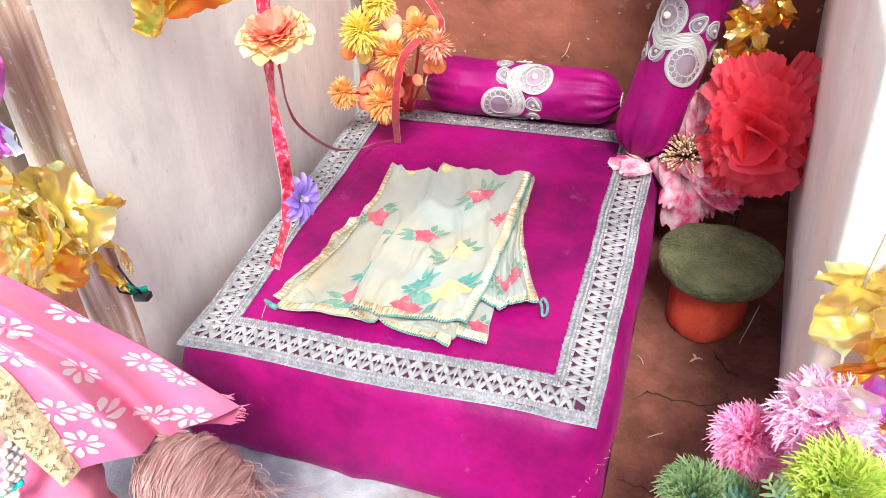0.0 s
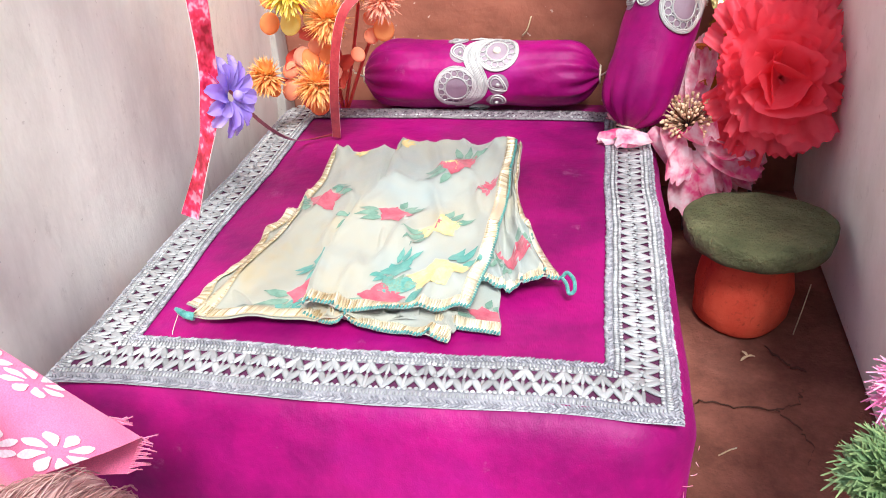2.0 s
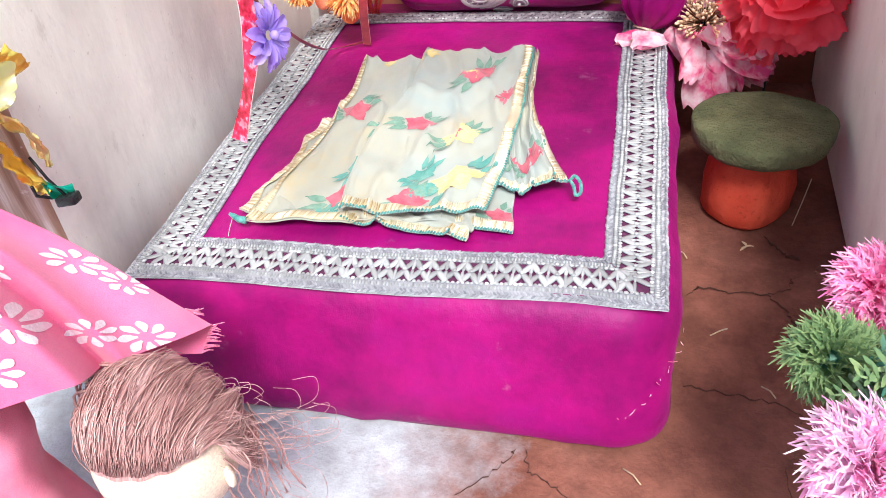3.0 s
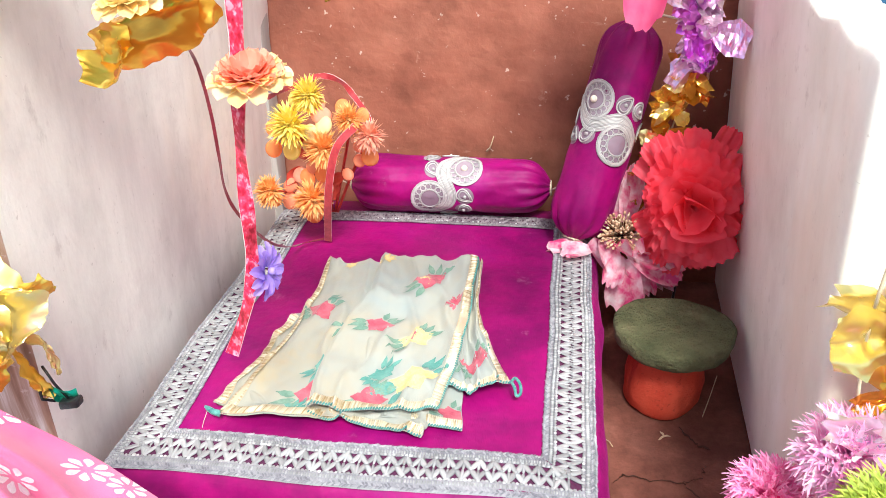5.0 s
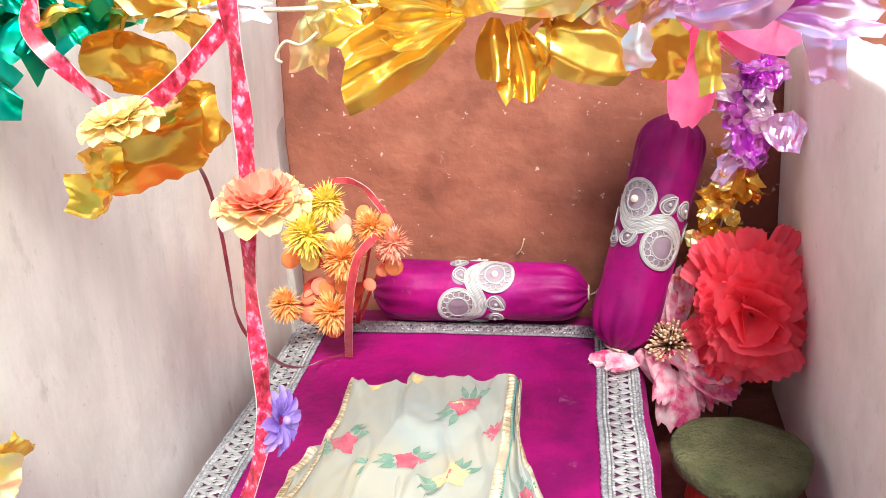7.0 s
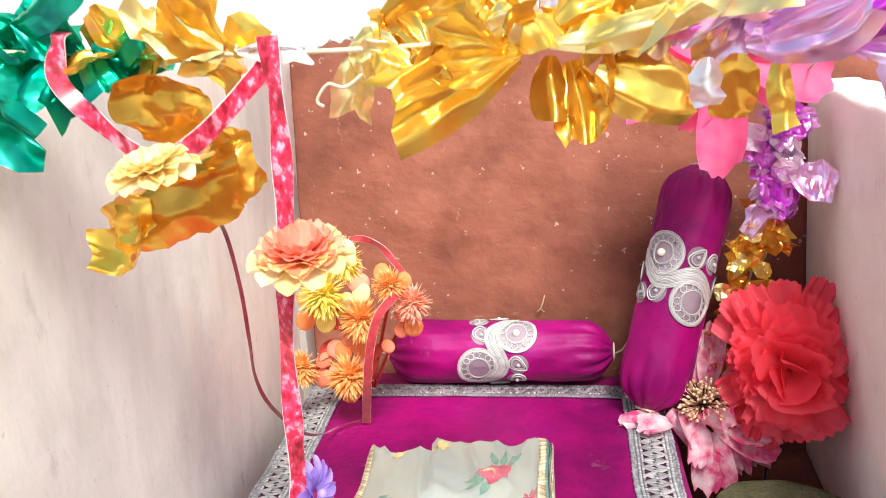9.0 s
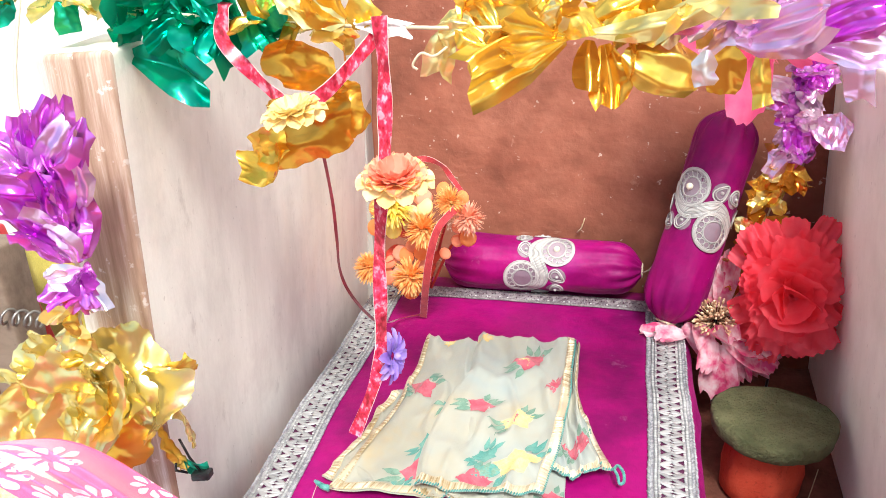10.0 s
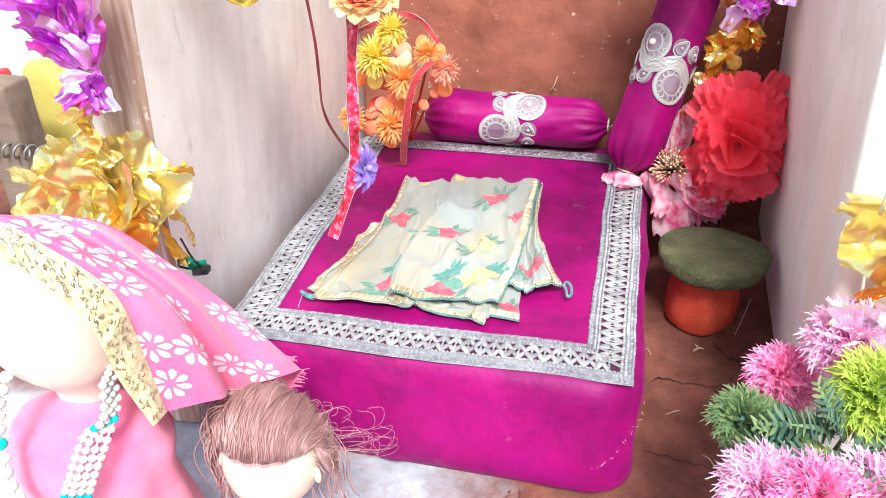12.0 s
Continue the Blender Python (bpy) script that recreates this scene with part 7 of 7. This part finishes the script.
def vinyl_doll():
    g, rnd = Geo(), random.Random(17)
    c = V(-0.040, -0.148, 0.104)
    g.blob(c, (0.0, -0.004, 0.031), (0.0255, 0.004, 0), (-0.003, 0.026, 0.003), 28, 20, power=0.9)
    g.tube([c + V(0, 0, -0.02), (-0.040, -0.150, 0.055)], 0.009, 14)
    g.blob((-0.040, -0.150, 0.028), (0, 0, 0.03), (0.026, 0, 0), (0, 0.018, 0), 18, 12, mi=2)
    for sg in (-1, 1):
        g.blob(c + V(0.026 * sg, -0.004, -0.006), (0, 0, 0.005), (0.003 * sg, -0.002, 0), (0, 0.003, 0), 8, 6)
    # combed-back hair: one full cap drawn into fine locks, falling in a tail behind
    def cap(u, v):
        al = math.pi * (-0.06 + 1.12 * v)
        th = -0.98 + 2.75 * u
        lock = 0.0011 * math.sin(41 * v + 2.2 * nz((v * 7, u * 1.3, 0), 1.5)) + 0.0016 * nz((v * 16, u * 1.2, 2), 1.4) + 0.0007 * math.sin(97 * v + 3 * u)
        lift = 0.0045 * math.sin(math.pi * min(1, 0.08 + u)) + lock * min(1, u * 6)
        rr = V(0.0262 + lift, 0.0272 + lift, 0.0318 + lift)
        y = math.sin(th)
        k = math.cos(th) if th < 1.2 else max(0.2, math.cos(1.2) - (th - 1.2) * 0.1)
        return c + V(-rr.x * math.cos(al) * (0.55 + 0.45 * k), rr.y * y * (0.75 + 0.25 * math.sin(al)), rr.z * k * math.sin(al) - 0.028 * max(0, th - 1.2) - 0.004 * (1 - math.sin(al)))

    def hair(u, v):
        p = cap(u, v)
        if u > 0.4:
            return p
        al = math.pi * (-0.06 + 1.12 * v)
        line = c + V(-0.0248 * math.cos(al), -0.0262 * max(0.0, math.sin(al)), 0.0135 + 0.0035 * math.sin(al) + 0.0006 * math.sin(60 * v))
        f = u / 0.4
        q = line.lerp(cap(0.4, v), f)
        bow = math.sin(math.pi * f) * 0.0052
        return q + V(0, -bow * 0.7, bow * 0.9) + (p - c).normalized() * 0.0008 * math.sin(70 * v + 3 * nz((v * 9, 0, 0), 1)) * f

    g.grid(hair, 34, 170, mi=1)
    # single fibres over the cap
    for k in range(340):
        v = rnd.uniform(0.02, 0.98)
        h, w0, u1 = rnd.uniform(0.0002, 0.0034), rnd.uniform(-0.10, 0.10), rnd.uniform(0.4, 1.0)
        pts = []
        for q in range(9):
            u = 0.02 + (u1 - 0.02) * q / 8
            p = hair(u, min(0.99, max(0.01, v + w0 * math.sin(2.5 * u) + 0.006 * math.sin(9 * u + k))))
            pts.append(p + (p - c).normalized() * (h * math.sin(math.pi * min(1, 0.1 + u)) + 0.0002))
        g.tube(pts, rnd.uniform(0.00014, 0.0003), 3, mi=1)
    # loose lengths falling beside the cheek and behind
    for k in range(130):
        sx = -1 if k % 6 else 1
        p = c + V(sx * rnd.uniform(0.018, 0.027), rnd.uniform(-0.004, 0.022), rnd.uniform(-0.004, 0.020))
        e = V(sx * rnd.uniform(-0.004, 0.014), rnd.uniform(-0.006, 0.006), -rnd.uniform(0.03, 0.06))
        b = V(rnd.uniform(-1, 1), rnd.uniform(-1, 1), 0) * 0.004
        g.tube(smooth_path([p, p + e * 0.35 + b + V(sx * 0.003, 0, 0), p + e * 0.7 - b * 0.5, p + e], 3), rnd.uniform(0.0002, 0.00045), 3, mi=1)
    # a loose mass of lengths falling beside the head
    for k in range(150):
        p = c + V(-rnd.uniform(0.008, 0.024), rnd.uniform(0.006, 0.024), rnd.uniform(0.004, 0.026))
        e = V(-rnd.uniform(0.014, 0.030), rnd.uniform(-0.004, 0.010), -rnd.uniform(0.045, 0.070))
        b = V(rnd.uniform(-1, 1), rnd.uniform(-1, 1), 0) * 0.003
        g.tube(smooth_path([p, p + V(e.x * 0.6, 0, e.z * 0.12) + b, p + V(e.x, e.y, e.z * 0.5) - b, p + V(e.x * 0.9, e.y, e.z)], 4), rnd.uniform(0.0003, 0.0008), 4, mi=1)
    # stray looping fibres
    for k in range(70):
        a = rnd.uniform(-0.2, 2.6) if k > 34 else rnd.uniform(-0.3, 0.9)
        p = c + V(0.022 * math.cos(a), rnd.uniform(-0.006, 0.014), 0.030 * max(0.1, math.sin(a)))
        d = V(math.cos(a) * 0.8 + 0.25, rnd.uniform(-0.3, 0.6), 0.35 * math.sin(a) + rnd.uniform(-0.3, 0.25))
        L = rnd.uniform(0.012, 0.046) if k < 35 else rnd.uniform(0.008, 0.022)
        b = V(-d.z, rnd.uniform(-0.3, 0.3), d.x) * rnd.choice((-1, 1)) * rnd.uniform(0.2, 0.6)
        g.tube(smooth_path([p, p + (d + b * 0.5) * L * 0.45, p + (d + b * 0.3) * L * 0.85, p + (d * 0.95 - b * 0.3) * L, p + (d * 0.75 - b * 0.5) * L], 5), 0.00011, 3, mi=1)
    return solo("vinyl_doll", g, [M["vinyl"], M["hair"], M["pinkcloth"]], "small vinyl doll with combed-back auburn hair before the bed", "doll", at=(-0.040, -0.150, 0))


vinyl_doll()


def scarf():
    t = thing("headscarf", (-0.09, -0.14, 0.2), "pink cotton headscarf with white printed flowers and gold hem", "scarf")
    hem = smooth_path([(-0.178, -0.168, 0.236), (-0.157, -0.172, 0.244), (-0.138, -0.172, 0.244), (-0.119, -0.172, 0.234), (-0.102, -0.172, 0.224), (-0.090, -0.172, 0.211), (-0.0865, -0.171, 0.185), (-0.083, -0.170, 0.143)], 6)
    edge = smooth_path([(-0.176, -0.182, 0.230), (-0.152, -0.183, 0.237), (-0.133, -0.183, 0.2345), (-0.113, -0.183, 0.2195), (-0.102, -0.183, 0.211), (-0.0955, -0.183, 0.197), (-0.0925, -0.181, 0.172), (-0.0835, -0.178, 0.142)], 6)
    rim = smooth_path([(-0.188, -0.128, 0.210), (-0.160, -0.130, 0.220), (-0.132, -0.130, 0.225), (-0.113, -0.128, 0.218), (-0.094, -0.120, 0.195), (-0.078, -0.108, 0.168), (-0.061, -0.098, 0.137), (-0.047, -0.090, 0.112)], 6)
    low = smooth_path([(-0.178, -0.135, 0.225), (-0.16, -0.13, 0.18), (-0.14, -0.125, 0.14), (-0.12, -0.12, 0.11), (-0.10, -0.115, 0.10), (-0.085, -0.105, 0.096), (-0.068, -0.096, 0.096), (-0.055, -0.093, 0.096)], 6)
    n = len(hem) - 1

    def ridge(x, w):
        return math.exp(-abs(x / w) ** 1.5)

    def pick(path, u):
        f = u * n
        i = min(n - 1, int(f))
        return path[i].lerp(path[i + 1], f - i)

    def at(u, v, h=0.0):
        """u along the hem from crown to tip, v from the hem back to the far rim."""
        a, b = pick(hem, u), pick(rim, u)
        p = a.lerp(b, v)
        nrm = V(0.55, -0.55, 0.5).normalized()
        bulge = 0.012 * math.sin(math.pi * v) * (0.35 + 0.65 * (1 - abs(2 * u - 0.9))) + 0.0040 * math.sin(3.2 * math.pi * v + 5 * u) + 0.0015 * nz((u * 4, v * 3, 1), 1.4)
        # one deep crease behind the hem and two shallow ones that fan out towards the tip
        bulge += 0.0125 * (ridge(v - 0.24 - 0.12 * u, 0.09) - 0.9 * ridge(v - 0.34 - 0.12 * u, 0.045)) * min(1, 4 * u) + 0.006 * ridge(v - 0.80 + 0.25 * u, 0.06) - 0.005 * ridge(v - 0.66 + 0.2 * u, 0.05)
        return p + nrm * (bulge + h)

    g = Geo()
    g.grid(lambda u, v: at(u, v), 46, 60)
    g.grid(lambda u, v: at(u, v, -0.0008), 46, 60)
    # the fall behind, from the far rim down
    g.grid(lambda u, v: pick(rim, u).lerp(pick(low, u), v) + V(0.1, 0.3, 0) * 0.01 * math.sin(math.pi * v), 46, 10)
    body = part("scarf_cloth", g, M["pinkcloth"], t)
    h = Geo()
    h.grid(lambda u, v: pick(edge, u).lerp(at(u, 0.03, 0.0008), v) + V(0.55, -0.55, 0.5) * (0.0022 * math.sin(math.pi * v) + 0.0007 * math.sin(60 * u) * math.sin(math.pi * v)), 70, 8)
    hem_part = part("brocade_hem", h, M["brocade"], t, "wide pale gold brocade hem")
    rnd = random.Random(2)
    # small curled sprigs woven into the brocade
    w = Geo()
    for k in range(260):
        u, v, a = rnd.uniform(0.05, 0.99), rnd.uniform(0.12, 0.88), rnd.uniform(0, 6.28)
        c = pick(edge, u).lerp(at(u, 0.03, 0.0008), v) + V(0.55, -0.55, 0.5) * (0.0022 * math.sin(math.pi * v) + 0.0008)
        e1 = (pick(edge, min(1, u + 0.02)) - pick(edge, max(0, u - 0.02))).normalized()
        e2 = (at(u, 0.03) - pick(edge, u)).normalized()
        w.tube([c + (e1 * math.cos(a + 0.9 * q) + e2 * math.sin(a + 0.9 * q)) * 0.0011 * (1 - 0.12 * q) for q in range(4)], 0.00022, 4)
    tagged(part("woven_pattern", w, M["bronze"], hem_part, "small bronze sprigs woven in the hem"), kind="stuff")
    for k, (u, v, s) in enumerate(((0.492, 0.233, 0.0110), (0.525, 0.458, 0.0095), (0.742, 0.442, 0.0112), (0.858, 0.090, 0.0095), (0.870, 0.333, 0.0110), (0.945, 0.110, 0.0095), (0.925, 0.545, 0.0084), (0.758, 0.850, 0.0095), (0.825, 0.930, 0.0090), (0.970, 0.720, 0.0099), (0.350, 0.133, 0.0101), (0.542, 0.950, 0.0090), (0.640, 0.180, 0.0084), (0.360, 0.620, 0.0101), (0.180, 0.400, 0.0101))):
        p = Geo()
        uu = (at(min(1, u + 0.02), v) - at(u - 0.02, v)).length / (0.02 + min(0.02, 1 - u))
        vv = (at(u, min(1, v + 0.05)) - at(u, v - 0.05)).length / (0.05 + min(0.05, 1 - v))
        for q in range(8):
            al = 2 * math.pi * q / 8 + k

            def fn(a, b):
                r = s * (0.30 + 0.70 * a)
                w = s * 0.21 * math.sin(math.pi * (0.07 + 0.86 * a ** 1.5)) * (2 * b - 1) + s * 0.10 * a * a
                x, y = r * math.cos(al) - w * math.sin(al), r * math.sin(al) + w * math.cos(al)
                return at(min(1, max(0, u + x / uu)), min(1, max(0, v + y / vv)), 0.0006)

            p.grid(fn, 6, 2)
        part("print", p, M["printpale"], body, "white printed flower")
    f = Geo()
    for k in range(30):
        a = pick(rim, 0.93 + 0.07 * (k / 29)) if k < 10 else pick(rim, 1.0).lerp(pick(low, 1.0), (k - 10) / 19)
        f.tube([a, a + V(rnd.uniform(0.3, 1), rnd.uniform(0.0, 0.6), rnd.uniform(-0.7, 0.2)) * 0.006], 0.0003, 3)
    part("fringe", f, M["pinkcloth"], body, "frayed pink threads")
    return t


scarf()


def necklace(name, pts, r, label, seed):
    t = thing(name, pts[0], label, "necklace")
    path = smooth_path(pts, 14)
    g = Geo()
    g.tube(path, 0.0005, 4)
    part("thread", g, M["thread"], t)
    rnd, last, k = random.Random(seed), None, 0
    for p in path:
        if last is None or (p - last).length > r * 1.85:
            last = p
            b = Geo()
            m = "turquoise" if k % 9 == 5 else ("sequin" if k % 3 else "pearl")
            b.blob(p, V(0, 0, r * 0.85), V(r, 0, 0), V(0, r, 0), 9, 6)
            part("bead", b, M[m], t, "turquoise bead" if m == "turquoise" else "")
            k += 1


for _o in (0.0, 0.004, 0.008, 0.012):
    necklace("bead_necklace", [(-0.103 + _o * 0.3, -0.172 - _o, 0.170), (-0.096, -0.182 - _o, 0.158), (-0.095 - _o, -0.196, 0.148), (-0.098 - _o, -0.208, 0.134), (-0.104 - _o, -0.214, 0.116)], 0.0021, "string of white and turquoise beads on the cloth doll", 7 + int(_o * 1000))
necklace("bead_necklace", [(-0.134, -0.200, 0.182), (-0.138, -0.206, 0.168), (-0.138, -0.212, 0.150), (-0.134, -0.218, 0.132), (-0.126, -0.220, 0.116)], 0.0032, "string of brown and white beads on the cloth doll", 3)


# ---- beyond the plank: toy bedstead, cushion, cloth ----
def toy_bedstead():
    t = thing("toy_bedstead", (-0.40, 0.10, 0), "worn grey wooden toy bedstead with coiled wire springs", "toy furniture")
    for x, y, z, hx, hy, hz, nm in ((-0.376, 0.10, 0.10, 0.016, 0.016, 0.10, "post"), (-0.43, 0.10, 0.178, 0.068, 0.014, 0.018, "rail"), (-0.43, 0.10, 0.120, 0.068, 0.012, 0.010, "rail"), (-0.49, 0.10, 0.10, 0.016, 0.016, 0.10, "post")):
        g = Geo()
        g.rbox((hx, hy, hz), 0.004, (3, 3, 6), lambda p: V(x, y, z) + p + V(0.0008 * nz(p, 40, 2), 0.0008 * nz(p, 40, 5), 0))
        part(nm, g, M["timber"], t)
    g = Geo()
    g.tube([V(-0.40 + 0.0009 * k, 0.082 + 0.006 * math.sin(k * 0.55), 0.146 + 0.006 * math.cos(k * 0.55)) for k in range(80)], 0.0012, 5)
    part("spring", g, M["steel"], t, "coiled dull wire spring")


toy_bedstead()


def cushion():
    g = Geo()
    g.blob((-0.402, 0.190, 0.092), (-0.010, 0.01, 0.092), (0.036, 0, 0), (0, 0.026, 0.0), 24, 16, power=0.45)
    solo("cushion", g, M["olive"], "small olive-yellow cloth cushion standing beyond the plank", "cushion", at=(-0.402, 0.19, 0))
    g = Geo()
    g.rbox((0.004, 0.012, 0.095), 0.003, (2, 3, 8), lambda p: V(-0.398, 0.145, 0.095) + p + V(0.02 * p.z / 0.095 * -1, 0, 0))
    solo("cloth_screen", g, M["redcloth"], "narrow dark red cloth-covered board leaning by the cushion", "board", at=(-0.392, 0.15, 0))


cushion()


def blue_sheet():
    g = Geo()

    def fn(u, v):
        x = 0.335 + 0.4 * u
        z = (0.283 + 0.010 * nz((u * 9, 0, 0), 2)) * (1 - v)
        return V(x, 0.345 - 0.05 * v + 0.008 * math.sin(22 * u + 2 * v), max(0.001, z))

    g.grid(fn, 40, 14)
    g.grid(lambda u, v: fn(u, v) + V(0, 0.003, 0), 40, 14)
    solo("blue_sheet", g, M["bluecloth"], "blue plastic sheet propped against the brown wall", "sheet")


blue_sheet()


# ---- litter on the floor, wall bits ----
def litter():
    rnd = random.Random(29)
    g = Geo()
    g.tube([(0.235, 0.153, 0.0012), (0.240, 0.162, 0.014), (0.245, 0.172, 0.027)], 0.0004, 4)
    solo("straw", g, M["straw"], "pale dry straw leaning against the stone slab", "straw", "litter on the floor")
    for k, (x, y, a, L) in enumerate(((0.163, 0.115, 2.2, 0.010), (0.182, 0.045, 0.6, 0.012), (0.135, -0.062, 2.4, 0.012), (0.205, 0.002, 2.3, 0.010), (0.128, -0.105, 0.4, 0.012))):
        g = Geo()
        d = V(math.cos(a), math.sin(a), 0) * L / 2
        g.tube([V(x, y, 0.0012) - d, V(x, y, 0.0018) + V(0.0008, 0.0006, 0), V(x, y, 0.0012) + d], 0.0004, 4)
        solo("straw", g, M["straw"], "short dry straw lying on the mud floor", "straw", "litter on the floor")
    g = Geo()
    for k in range(3):
        a = 0.4 + 1.7 * k
        petal(g, V(0.204, 0.127, 0.001), (math.cos(a), math.sin(a), 0.5 + 0.5 * (k % 2)), (0, 0, 1), 0.0045, 0.0020, curl=0.7, cup=0.3, nu=4, nv=3)
    solo("dry_leaf", g, M["straw"], "curled pale dry leaf on the mud floor", "dry leaf")
    g = Geo()
    g.tube(smooth_path([(-0.166, 0.362, 0.434), (-0.162, 0.360, 0.422), (-0.168, 0.359, 0.410), (-0.179, 0.361, 0.401)], 6), 0.0007, 5)
    solo("thread", g, M["darkthread"], "dark curled thread stuck to the white wall", "thread")
    g = Geo()
    g.rbox((0.006, 0.003, 0.0025), 0.0012, (2, 2, 2), lambda p: V(-0.119, -0.060, 0.152) + V(p.x * 0.9, p.y, p.z + p.x * 0.2))
    g.tube([(-0.127, -0.060, 0.152), (-0.132, -0.063, 0.155), (-0.129, -0.066, 0.162)], 0.0008, 5)
    g.tube([(-0.119, -0.060, 0.153), (-0.124, -0.061, 0.163), (-0.128, -0.061, 0.174)], 0.0007, 5)
    solo("hair_clip", g, M["plastic_black"], "small black plastic clip on a thin wire by the plank", "clip")
    g = Geo()
    g.tube(smooth_path([(0.047, 0.360, 0.130), (0.051, 0.357, 0.136), (0.054, 0.359, 0.146)], 4), 0.0007, 4)
    solo("straw", g, M["straw"], "tiny straw stuck to the brown wall", "straw", "litter on the floor")


litter()
